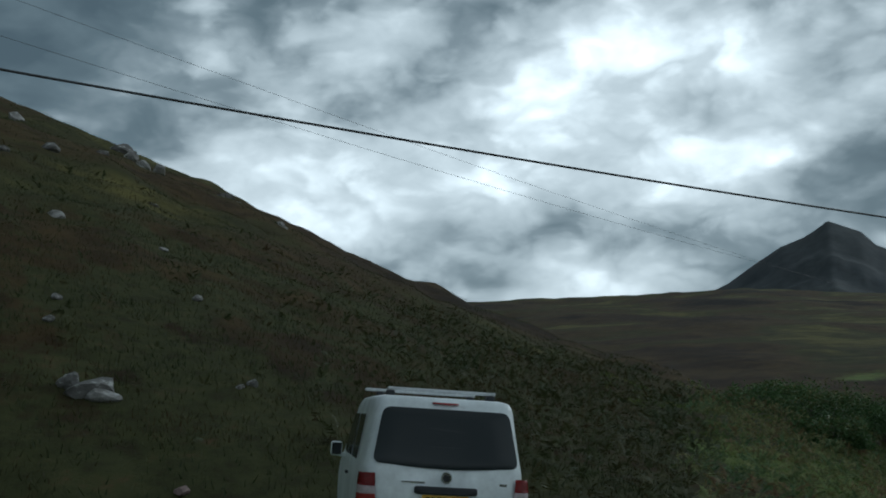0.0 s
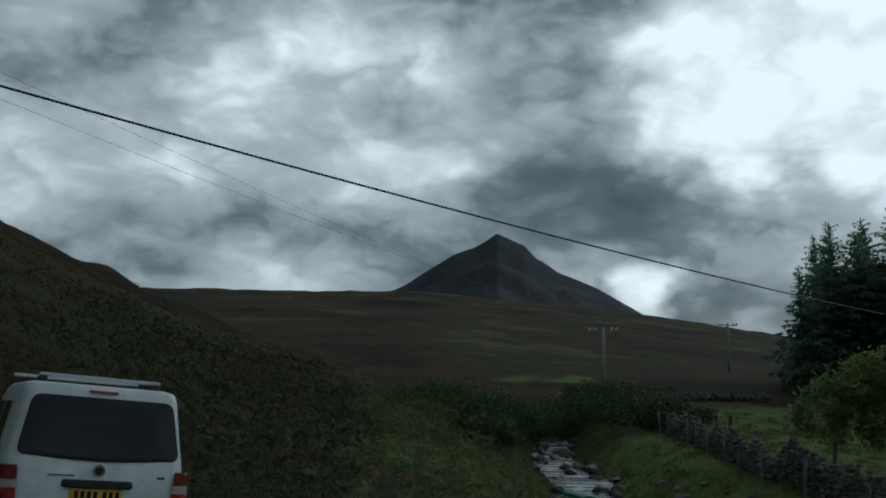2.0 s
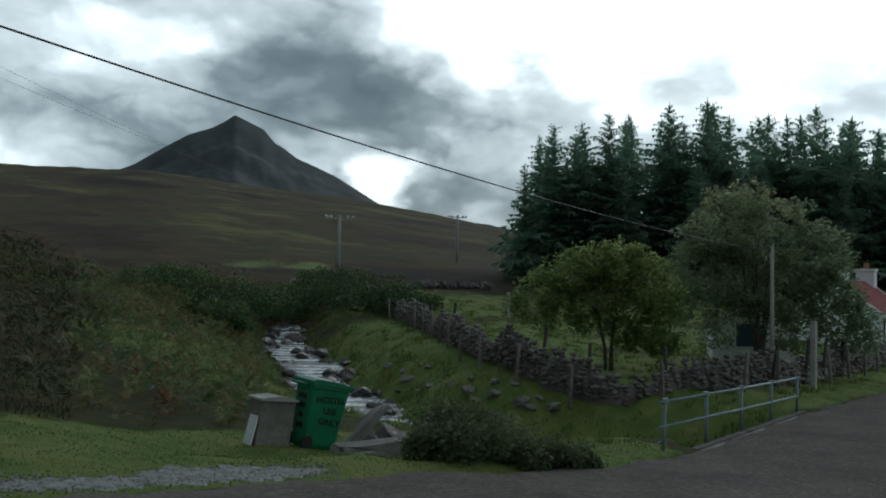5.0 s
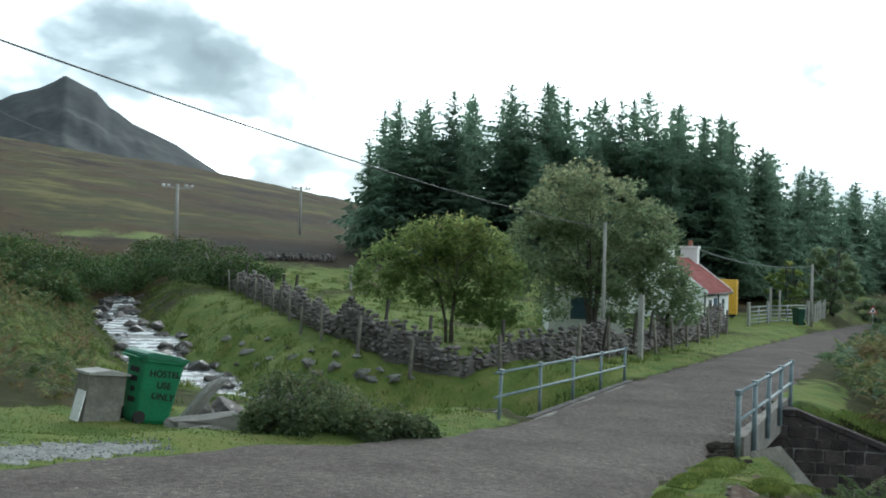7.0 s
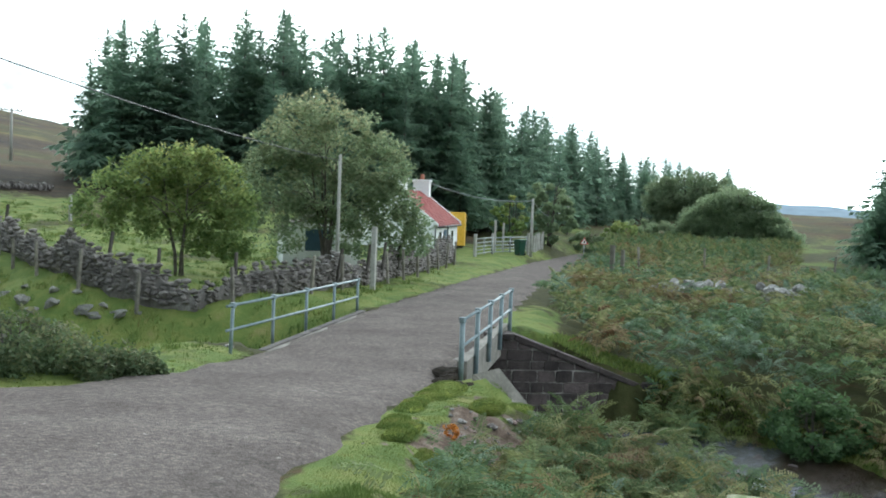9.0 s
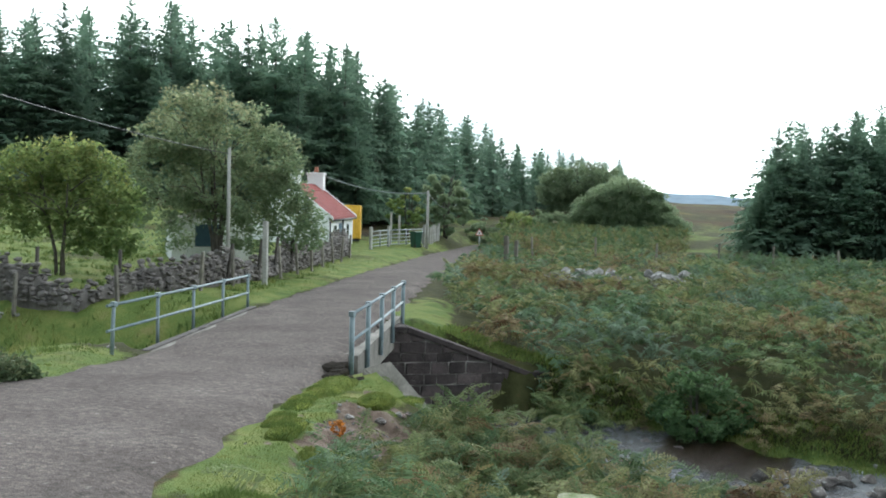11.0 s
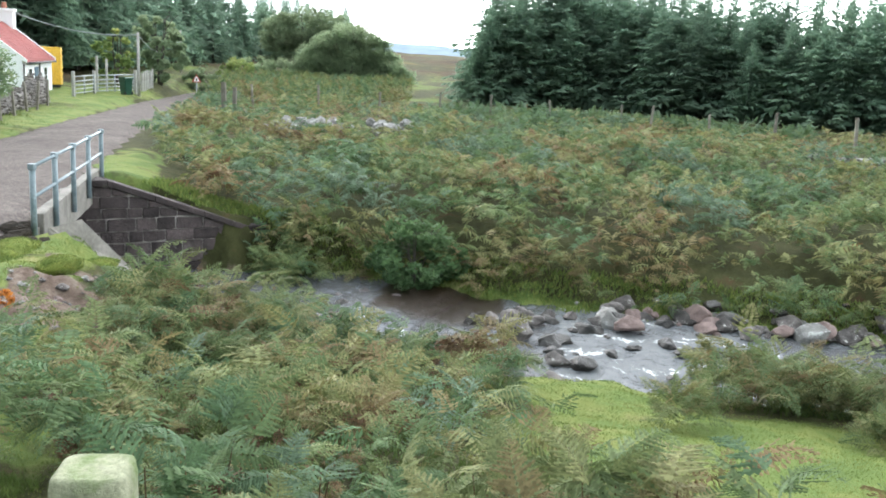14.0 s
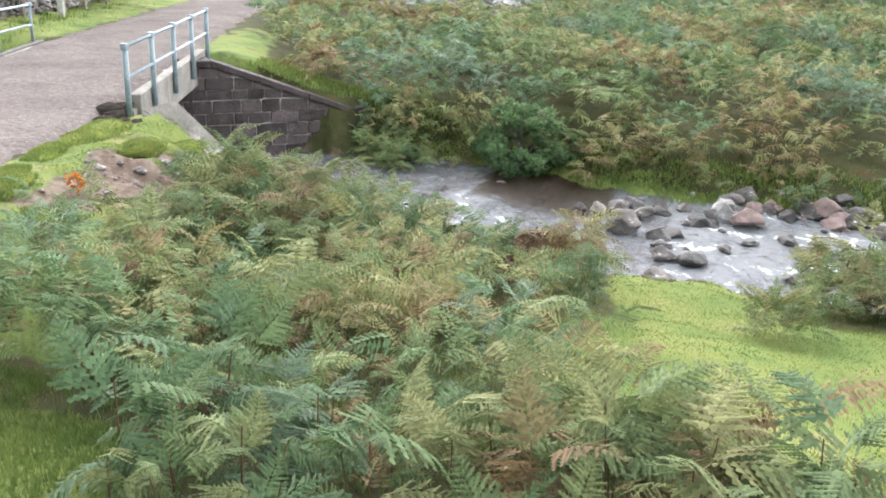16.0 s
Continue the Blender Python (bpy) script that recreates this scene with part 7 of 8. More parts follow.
# ---- bracken, grass, heather ----
def frond(pairs, lod, seed=0):
    """A unit bracken frond along +x: arrays of points and triangles."""
    rnd = random.Random(seed)
    bend, droop = rnd.uniform(-0.12, 0.12), rnd.uniform(0.34, 0.60)
    V, F = [], []

    def add(*p):
        n = len(V)
        V.extend(p)
        F.append((n, n + 1, n + 2))

    def axis(u):
        return np.array([u * (1 - 0.10 * u), bend * u * u, 0.30 * u - droop * u * u])

    for i in range(pairs):
        u = 0.06 + 0.90 * i / (pairs - 1)
        l = 0.40 * (1 - u) ** 0.85 + 0.03
        for sg in (-1, 1):
            root = axis(u)
            ls = l * rnd.uniform(0.72, 1.15)
            d = np.array([rnd.uniform(0.28, 0.60), sg * 0.90, rnd.uniform(-0.38, 0.02)])
            d = d / np.linalg.norm(d)
            tip = root + d * ls + np.array([0, 0, -0.45 * ls * ls])
            w = 0.60 / pairs if lod > 0 else 0.105 * l + 0.012
            fw = np.array([1.0, 0, 0.0])
            if lod == 0:
                m = 5 if l > 0.14 else 3
                for j in range(m):
                    a, b = j / m, (j + 1) / m
                    pa, pb = root + (tip - root) * max(0, a - 0.07), root + (tip - root) * (b + 0.05)
                    ww = w * (1 - 0.7 * a) * 1.35
                    for s2 in (-1, 1):
                        add(pa, pb, pa * 0.35 + pb * 0.65 + fw * s2 * ww + np.array([0, 0, -0.01]))
            elif lod == 1:
                for j in range(2):
                    pa, pb = root + (tip - root) * (0.5 * j), root + (tip - root) * (0.56 + 0.46 * j)
                    for s2 in (-1, 1):
                        add(pa, pb, pa * 0.4 + pb * 0.6 + fw * s2 * w * (0.85 - 0.3 * j) + np.array([0, 0, -0.01]))
            else:
                add(root - fw * w * 0.7, root + fw * w * 0.9, tip)
    e = axis(1.0)
    add(axis(0.9) + np.array([0, 0.02, 0]), axis(0.9) - np.array([0, 0.02, 0]), e)
    return np.array(V), np.array(F)


def scatter(name, points, heights, fronds, lod, tints, rng, mat, label, category, length=0.48, rises=(0.15, 0.72), ups=(-0.25, 1.15)):
    P = np.repeat(np.asarray(points), fronds, axis=0)
    H = np.repeat(np.asarray(heights), fronds)
    T = np.repeat(np.asarray(tints), fronds)
    n = len(P)
    az = rng.uniform(0, 6.283, n)
    up = rng.uniform(ups[0], ups[1], n)
    roll = rng.normal(0, 0.5, n)
    L = length * np.minimum(H, 0.8) / 0.85 * rng.uniform(0.65, 1.2, n)
    rise = H * rng.uniform(rises[0], rises[1], n)
    ca, sa, cu, su = np.cos(az), np.sin(az), np.cos(up), np.sin(up)
    ex = np.stack([ca * cu, sa * cu, su], -1)
    ey0 = np.stack([-sa, ca, np.zeros(n)], -1)
    ez0 = np.cross(ex, ey0)
    ey = ey0 * np.cos(roll)[:, None] + ez0 * np.sin(roll)[:, None]
    ez = np.cross(ex, ey)
    start = P + np.stack([ca * 0.06, sa * 0.06, rise], -1)
    M = np.stack([ex, ey, ez], 1) * L[:, None, None]
    t = np.clip(T + rng.normal(0, 0.09, n), 0, 1)
    pick = rng.randint(0, 4, n)
    Vs, Fs, Ts, base = [], [], [], 0
    for k in range(4):
        tv, tf = frond(*((12, 0), (12, 1), (7, 2))[lod], seed=k + 3)
        m = pick == k
        V = (np.einsum("vk,nkj->nvj", tv, M[m]) + start[m][:, None, :]).reshape(-1, 3)
        Fs.append((tf[None] + (np.arange(m.sum()) * len(tv))[:, None, None]).reshape(-1, 3) + base)
        Vs.append(V)
        Ts.append(np.repeat(t[m], len(tv)))
        base += len(V)
    V, F, tt = np.concatenate(Vs), np.concatenate(Fs), np.concatenate(Ts)
    if lod == 0:
        # stems
        k = len(points)
        pts, hh = np.asarray(points), np.asarray(heights)
        off = np.array([[-0.008, 0, 0], [0.008, 0, 0], [0, 0.01, 0]])
        base = (pts[:, None, :] + off[None]).reshape(-1, 3)
        lean = rng.normal(0, 0.06, (k, 1, 2))
        topo = pts[:, None, :] + off[None] * 0.5
        topo[:, :, 2] += hh[:, None] * 0.75
        topo[:, :, :2] += lean
        sv = np.concatenate([base, topo.reshape(-1, 3)])
        sf = []
        for a, b in ((0, 1), (1, 2), (2, 0)):
            i = np.arange(k) * 3
            sf.append(np.stack([i + a, i + b, i + b + 3 * k], -1))
            sf.append(np.stack([i + a, i + b + 3 * k, i + a + 3 * k], -1))
        F = np.concatenate([F, np.concatenate(sf) + len(V)])
        V = np.concatenate([V, sv])
        tt = np.concatenate([tt, np.full(len(sv), 0.93)])
    ob = new(name, soup(name, V, F, mat, tt))
    return tagged(ob, label, category, kind="stuff")


def jitter(x0, x1, y0, y1, step, rng):
    gx, gy = np.meshgrid(np.arange(x0, x1, step), np.arange(y0, y1, step))
    p = np.stack([gx.ravel(), gy.ravel()], -1)
    return p + rng.uniform(-0.5, 0.5, p.shape) * step


def clumps(x, y, size, seed):
    """Rounded clumps of plants: a dome of 0 to 1 over the plan, and a number of 0 to 1 for each clump."""
    table = np.random.RandomState(seed).uniform(0, 1, (64, 64, 4))
    dome, own = np.zeros(x.shape), np.zeros(x.shape)
    gx, gy = np.floor(x / size).astype(int), np.floor(y / size).astype(int)
    for i in (-1, 0, 1):
        for j in (-1, 0, 1):
            t = table[(gx + i) % 64, (gy + j) % 64]
            cx, cy = (gx + i + t[..., 0]) * size, (gy + j + t[..., 1]) * size
            r = size * (0.5 + 0.45 * t[..., 2])
            v = np.sqrt(np.clip(1 - ((x - cx) ** 2 + (y - cy) ** 2) / r ** 2, 0, 1)) * (0.62 + 0.38 * t[..., 2])
            m = v > dome
            dome, own = np.where(m, v, dome), np.where(m, t[..., 3], own)
    return dome, own


def near_mask(x, y):
    d, wz, hw = stream_near(x, y)
    side = road_right(x) - y
    keep = (side > 1.05 + 0.35 * waves(x, y, 1.2, 28) + 0.35 * smooth(8, 10, x) + 0.35 * smooth(8.2, 6.4, x)) & (d > hw + 0.6 + 1.0 * smooth(1.5, 0.0, y) * smooth(-3.0, -1.6, y)) & (x < 16) & (x > 2.4) & (y > -9)
    keep &= (lawn(x, y) < 0.4) | ((side > 1.05) & (side < 2.2) & (x > 6))
    keep &= soil(x, y) < 0.3
    keep &= ~((x < 3.6) & (y > 0.75))
    keep &= np.hypot((x - 4.75) / 0.75, (y - 2.15) / 0.5) > 1.0
    keep &= np.hypot(x - 1.8, y + 0.5) > 1.6
    keep &= ~((x > 8.8) & (x < 14.6) & (side < 1.75 + 0.5 * smooth(11, 12, x)))
    keep &= ~((x > 12.6) & (y < -1.4))
    return keep


def grow_bracken():
    rng = np.random.RandomState(4)
    lab = "green and rust-brown bracken fern covering the bank"
    p = jitter(1.5, 19, -9, 8, 0.31, rng)
    p = p[near_mask(p[:, 0], p[:, 1])]
    r = np.hypot(p[:, 0], p[:, 1])
    z = ground(p[:, 0], p[:, 1])
    dome, own = clumps(p[:, 0], p[:, 1], 0.95, 58)
    # gaps between clumps turn dark brown: dead fern, and shade put into the tint
    tint = 0.15 + 0.40 * own + 0.12 * waves(p[:, 0], p[:, 1], 1.6, 51) + 0.3 * (rng.uniform(0, 1, len(p)) > 0.92) + 0.6 * smooth(0.55, 0.3, dome)
    h = 0.10 + 0.82 * dome + 0.12 * waves(p[:, 0], p[:, 1], 1.9, 52) + rng.uniform(-0.08, 0.14, len(p))
    h *= 1 - 0.35 * smooth(8, 13, r)
    h *= 1 + 0.5 * smooth(9.8, 10.8, p[:, 0]) * smooth(-1.6, -2.2, p[:, 1])
    h *= 1 + 0.7 * smooth(10.0, 11.2, p[:, 0]) * smooth(1.9, 2.7, p[:, 1]) * smooth(4.9, 4.0, p[:, 1])
    h *= 1 + 0.6 * smooth(1.4, 0.7, np.hypot((p[:, 0] - 10.9) / 0.8, (p[:, 1] - 1.0) / 1.3))
    h = np.maximum(h, 0.85 * smooth(1.4, 0.6, np.hypot((p[:, 0] - 10.9) / 0.8, (p[:, 1] - 1.0) / 1.2)))
    h *= 1 - 0.45 * smooth(1.6, 0.9, np.hypot((p[:, 0] - 13.2) / 2.2, (p[:, 1] - 1.4) / 1.2))
    h *= 0.7 + 0.3 * smooth(2.2, 3.6, np.hypot(p[:, 0] - 1.54, p[:, 1] + 0.37))
    h *= 0.55 + 0.45 * smooth(1.6, 3.4, np.hypot(p[:, 0] - 1.5, p[:, 1] + 0.3))
    tint = tint + 0.14 * smooth(8.8, 10.2, p[:, 0]) * smooth(1.9, 2.7, p[:, 1])
    tint = np.where((p[:, 0] > 9) & (p[:, 1] < -1.6), 0.46 + 0.35 * (tint - 0.4), tint)
    P = np.column_stack([p, z - 0.02])
    a = r < 5.8
    scatter("bracken", P[a], h[a], 9, 0, tint[a], rng, M_BRACKEN, lab, "bracken", 0.38, (0.3, 0.85), (-0.5, 0.9))
    b = (r >= 5.8) & (r < 9.5)
    scatter("bracken", P[b], h[b], 9, 1, tint[b] + 0.04, rng, M_BRACKEN, lab, "bracken", 0.42, (0.3, 0.88), (-0.55, 0.85))
    q = rng.uniform(0, 1, len(p)) < 0.32
    q &= r < 9.5
    scatter("bracken", P[q], h[q] * 0.75, 5, 1, np.full(q.sum(), 0.93), rng, M_BRACKEN, "withered brown bracken under the green fronds", "bracken", 0.36)
    b = r >= 9.5
    scatter("bracken", P[b], h[b], 11, 1, tint[b] + 0.05, rng, M_BRACKEN, lab, "bracken", 0.46, (0.3, 0.9), (-0.55, 0.85))
    # hanging over the foot of the wing wall
    q = np.concatenate([np.array([c]) + rng.normal(0, s, (n, 2)) for c, s, n in (((20.6, 5.75), 0.22, 14), ((20.5, 5.3), 0.3, 12), ((21.9, 5.6), 0.35, 12))])
    scatter("bracken", np.column_stack([q, ground(q[:, 0], q[:, 1]) - 0.02]), 0.75 + rng.uniform(-0.2, 0.25, len(q)), 9, 1, 0.3 + rng.uniform(0, 0.3, len(q)), rng, M_BRACKEN, "green bracken beside the stone wing wall", "bracken", 0.52, (0.2, 0.92), (-0.55, 0.75))
    # along the brink of the near bank
    q = jitter(11.15, 12.6, -7.0, -2.0, 0.27, rng)
    scatter("bracken", np.column_stack([q, ground(q[:, 0], q[:, 1]) - 0.02]), 0.62 + 0.22 * waves(q[:, 0], q[:, 1], 1.1, 71) + rng.uniform(-0.1, 0.12, len(q)), 9, 1, 0.54 + 0.16 * waves(q[:, 0], q[:, 1], 0.9, 72) + rng.uniform(-0.05, 0.1, len(q)), rng, M_BRACKEN, "yellow-green bracken along the brink of the stream bank", "bracken", 0.42, (0.1, 0.9), (-0.55, 0.85))
    # single clumps in the lawn
    q = np.concatenate([np.array([[10.1, -3.55]]) + rng.normal(0, 0.26, (14, 2)), np.array([[9.95, -1.42]]) + rng.normal(0, 0.22, (9, 2)), np.array([[8.0, -4.6]]) + rng.normal(0, 0.3, (9, 2))])
    scatter("bracken", np.column_stack([q, ground(q[:, 0], q[:, 1])]), np.full(len(q), 0.5), 8, 1, np.full(len(q), 0.5), rng, M_BRACKEN, "small bracken clump in the lawn", "bracken")
    # the field across the stream
    p = jitter(18, 66, -34, 30, 0.44, rng)
    x, y = p[:, 0], p[:, 1]
    d, wz, hw = stream_near(x, y)
    side = road_right(x) - y
    az, r = np.degrees(np.arctan2(x, y)), np.hypot(x, y)
    k = (side > 0.7 + 1.6 * smooth(30, 21, x) * smooth(3.5, 6.5, y)) & (d > hw + 1.0 - 0.75 * smooth(3.2, 4.2, y) + 0.3 * waves(x, y, 2.5, 55) * smooth(4, 3, y)) & (x > 18) & (r < 54 + 14 * smooth(80, 74, az)) & (az < 114) & ~((y > 6.6) & (x < 19.95 + (9.36 - y) * 0.754))
    k &= ~((r > 40) & (waves(x, y, 7.0, 57) > 0.55))
    k &= rng.uniform(0, 1, len(x)) < 1 - 0.45 * smooth(32, 44, r)
    p, r = p[k], r[k]
    x, y = p[:, 0], p[:, 1]
    dome, own = clumps(x, y, 1.7, 59)
    wide, own2 = clumps(x, y, 3.6, 60)
    k = (dome > 0.42) | (rng.uniform(0, 1, len(p)) < 0.4)
    p, r, x, y, dome, own, wide, own2 = p[k], r[k], x[k], y[k], dome[k], own[k], wide[k], own2[k]
    # the gaps' brown again holds painted shade as well as dead fern
    tint = np.minimum(0.0 + 0.74 * own + 0.18 * waves(x, y, 6.0, 53) + 0.08 * smooth(30, 45, r), 0.72) + 0.35 * smooth(0.5, 0.2, dome) + 0.12 * (rng.uniform(0, 1, len(p)) > 0.9)
    h = 0.10 + (0.22 + 0.85 * dome) * dome + 0.45 * wide * own2 + rng.uniform(-0.05, 0.08, len(p))
    h *= 1 - 0.25 * smooth(36, 48, r)
    az = np.degrees(np.arctan2(x, y))
    h *= 1 - 0.6 * smooth(34.6, 35.6, r) * smooth(38.8, 38.2, r) * np.maximum(smooth(72.2, 73, az) * smooth(82, 81.3, az), smooth(103, 103.8, az) * smooth(109.4, 108.5, az))
    P = np.column_stack([p, ground(x, y) - 0.02])
    a = r < 21.5
    scatter("bracken", P[a], h[a], 9, 1, tint[a], rng, M_BRACKEN, lab, "bracken", 0.52, (0.35, 0.92), (-0.55, 0.75))
    scatter("bracken", P[~a], h[~a], 6, 2, tint[~a], rng, M_BRACKEN, lab, "bracken", 0.54, (0.4, 0.95), (-0.55, 0.65))
    # taller fern before the conifers
    p = jitter(45, 62, -16, 8, 0.6, rng)
    x, y = p[:, 0], p[:, 1]
    az, r = np.degrees(np.arctan2(x, y)), np.hypot(x, y)
    k = (az > 83.5) & (az < 104) & (r > 50.5) & (r < 54.5)
    p = p[k]
    x, y = p[:, 0], p[:, 1]
    scatter("bracken", np.column_stack([p, ground(x, y) - 0.02]), 0.85 + 0.3 * waves(x, y, 4, 68), 7, 2, 0.22 + 0.2 * waves(x, y, 5, 69), rng, M_BRACKEN, "green bracken along the edge of the conifers", "bracken", 0.6)
    # the far end of the field, towards the trees
    p = jitter(55, 112, 8, 48, 0.95, rng)
    x, y = p[:, 0], p[:, 1]
    az, r = np.degrees(np.arctan2(x, y)), np.hypot(x, y)
    k = (az > 65) & (az < 81) & (r > 62) & (r < 105) & (road_right(x) - y > 0.8)
    p = p[k]
    x, y = p[:, 0], p[:, 1]
    scatter("bracken", np.column_stack([p, ground(x, y) - 0.02]), 1.1 + 0.3 * waves(x, y, 6, 68), 6, 2, 0.45 + 0.25 * waves(x, y, 8, 69), rng, M_BRACKEN, lab, "bracken", 0.75)
    # the hillside and the bank left of the stream
    p = jitter(-60, 30, 14, 90, 0.6, rng)
    x, y = p[:, 0], p[:, 1]
    d, wz, hw = stream_near(x, y)
    az, r = np.degrees(np.arctan2(x, y)), np.hypot(x, y)
    foot = np.interp(az, [-40, -10, 5, 16, 30], [19, 17.5, 16.4, 16.2, 18])
    k = (az > -30) & (az < 33) & (r > foot) & (r < 64) & (d > hw + 0.9) & (d > np.where(az > 24.5, 99, 0))
    thick = 0.08 + 0.9 * smooth(-9, 6, az + 6 * waves(x, y, 12, 65))
    k &= rng.uniform(0, 1, len(x)) < thick * (1 - 0.4 * smooth(40, 62, r))
    p = p[k]
    x, y = p[:, 0], p[:, 1]
    tint = 0.45 + 0.3 * waves(x, y, 6.0, 63)
    h = 0.6 + 0.2 * waves(x, y, 4.0, 64) + rng.uniform(-0.15, 0.2, len(p))
    a = np.degrees(np.arctan2(x, y)) + 3 * waves(x, y, 9, 70) > 15
    G = np.column_stack([p, ground(x, y) - 0.02])
    scatter("bracken", G[~a], h[~a], 4, 2, tint[~a], rng, M_HILLFERN_BACKLIT, "bracken and rough grass on the hillside, coloured dark for the backlit slope", "bracken")
    scatter("bracken", G[a], h[a], 8, 2, tint[a] + 0.12, rng, M_BRACKEN, "green and brown bracken on the bank of the upper stream", "bracken", 0.40)


grow_bracken()


def blades(name, p, z, height, rng, mat, label, category, width=0.006, per=1, tint=None):
    """Grass as single bent triangles."""
    n = len(p)
    a = rng.uniform(0, 6.283, n)
    h = height * rng.uniform(0.5, 1.4, n)
    w = width * rng.uniform(0.7, 1.5, n)
    lean = rng.uniform(0.1, 0.8, n) * h
    base = np.column_stack([p, z - 0.01])
    side = np.stack([np.cos(a), np.sin(a), np.zeros(n)], -1) * w[:, None]
    b = rng.uniform(0, 6.283, n)
    tip = base + np.stack([np.cos(b) * lean, np.sin(b) * lean, h], -1)
    V = np.stack([base - side, base + side, tip], 1).reshape(-1, 3)
    t = rng.uniform(0.1, 0.8, n) if tint is None else tint
    return tagged(new(name, soup(name, V, np.arange(3 * n).reshape(-1, 3), mat, np.repeat(t, 3))), label, category, kind="stuff")


def grow_grass():
    rng = np.random.RandomState(9)
    p = np.column_stack([rng.uniform(1, 16, 330000), rng.uniform(-9, 7, 330000)])
    x, y = p[:, 0], p[:, 1]
    d, wz, hw = stream_near(x, y)
    k = (lawn(x, y) > 0.3) & (d > hw + 0.1) & (soil(x, y) < 0.4) & (road_right(x) - y > 0.05)
    p = p[k][:120000]
    blades("grass", p, ground(p[:, 0], p[:, 1]), 0.024, rng, M_LAWN, "short bright green grass on the bank", "grass", tint=np.clip(0.56 + 0.28 * waves(p[:, 0], p[:, 1], 1.4, 84) + 0.14 * waves(p[:, 0], p[:, 1], 0.5, 85) + rng.normal(0, 0.08, len(p)), 0, 1))
    t = MOSS_TUFTS
    blades("grass", t[:, :2], t[:, 2], 0.035, rng, M_LAWN, "fine yellow-green grass and moss on the hummocks", "grass", 0.007, tint=np.clip(0.55 + 0.3 * waves(t[:, 0], t[:, 1], 0.8, 87) + rng.normal(0, 0.1, len(t)), 0, 1))
    # close turf beside the viewer
    p = np.column_stack([rng.uniform(2.2, 6.6, 70000), rng.uniform(0.6, 4.4, 70000)])
    x, y = p[:, 0], p[:, 1]
    p = p[~near_mask(x, y) & (road_right(x) - y > 0.1)]
    blades("grass", p, ground(p[:, 0], p[:, 1]), 0.06, rng, M_LAWN, "short green grass at the edge of the bracken", "grass", 0.005, tint=np.clip(0.22 + 0.2 * waves(p[:, 0], p[:, 1], 0.7, 88) + rng.normal(0, 0.09, len(p)), 0, 1))
    # under the bracken and by the viewer's feet
    p = np.column_stack([rng.uniform(0.8, 14, 60000), rng.uniform(-8, 5, 60000)])
    x, y = p[:, 0], p[:, 1]
    d, wz, hw = stream_near(x, y)
    p = p[(d > hw + 0.2) & (road_right(x) - y > 0.3) & (np.hypot(x - 1.5, y + 0.35) > 0.6) & (lawn(x, y) < 0.25) & near_mask(x, y)]
    blades("grass", p, ground(p[:, 0], p[:, 1]), 0.12, rng, M_LAWN, "rough green grass under the bracken", "grass", 0.006, tint=rng.uniform(0.0, 0.3, len(p)))
    # verge and fields beyond the road
    p = np.column_stack([rng.uniform(-8, 48, 420000), rng.uniform(9, 50, 420000)])
    x, y = p[:, 0], p[:, 1]
    d, wz, hw = stream_near(x, y)
    left = y - road_left(x)
    k = (lawn(x, y) > 0.35) & (left > 0.02) & (d > hw + 0.1) & (rng.uniform(0, 1, len(x)) < np.clip(14 / np.hypot(x, y), 0.1, 1) ** 1.3)
    p = p[k][:130000]
    blades("grass", p, ground(p[:, 0], p[:, 1]), 0.032, rng, M_LAWN, "short green grass on the verge and field", "grass", 0.014, tint=np.clip(0.42 + 0.25 * waves(p[:, 0], p[:, 1], 3.0, 86) + rng.normal(0, 0.06, len(p)), 0, 1))
    # banks of the stream on the far side
    p = np.column_stack([rng.uniform(18, 26, 90000), rng.uniform(-12, 9, 90000)])
    x, y = p[:, 0], p[:, 1]
    d, wz, hw = stream_near(x, y)
    k = (d > hw - 0.1) & (d < hw + 2.2) & ~((y > 6.6) & (x < 19.9 + (9.36 - y) * 0.754))
    p = p[k]
    blades("grass", p, ground(p[:, 0], p[:, 1]), 0.10, rng, M_LAWN, "hanging grass along the stream bank", "grass", 0.02)
    # rough tussocks on the slope between the stream and the wall, and inside the field
    p = np.column_stack([rng.uniform(8, 40, 200000), rng.uniform(12.5, 56, 200000)])
    x, y = p[:, 0], p[:, 1]
    d, wz, hw = stream_near(x, y)
    k = (y > road_left(x) + 1.2) & (d > hw + 0.2) & (waves(x, y, 2.6, 81) + 0.6 * waves(x, y, 0.9, 82) + 0.5 * smooth(4.5, 1.0, d - hw) > 0.5)
    p = p[k]
    blades("grass", p, ground(p[:, 0], p[:, 1]), 0.15 + 0.05 * waves(p[:, 0], p[:, 1], 1.1, 83), rng, M_LAWN, "rough grass tussocks on the slope above the stream", "grass", 0.016, tint=np.clip(0.35 + 0.55 * waves(p[:, 0], p[:, 1], 1.8, 89) + rng.normal(0, 0.12, len(p)), 0, 1))
    # coarse grass and heather on the hillside
    p = np.column_stack([rng.uniform(-55, 20, 420000), rng.uniform(15, 100, 420000)])
    x, y = p[:, 0], p[:, 1]
    az, r = np.degrees(np.arctan2(x, y)), np.hypot(x, y)
    foot = np.interp(az, [-40, -10, 5, 16, 30], [17, 16, 15.5, 15.5, 17])
    k = (az > -29) & (az < 14) & (r > foot) & (r < 112) & (rng.uniform(0, 1, len(x)) < np.clip(26 / r, 0.2, 1) * (0.6 + 0.4 * waves(x, y, 5, 66)))
    p = p[k][:80000]
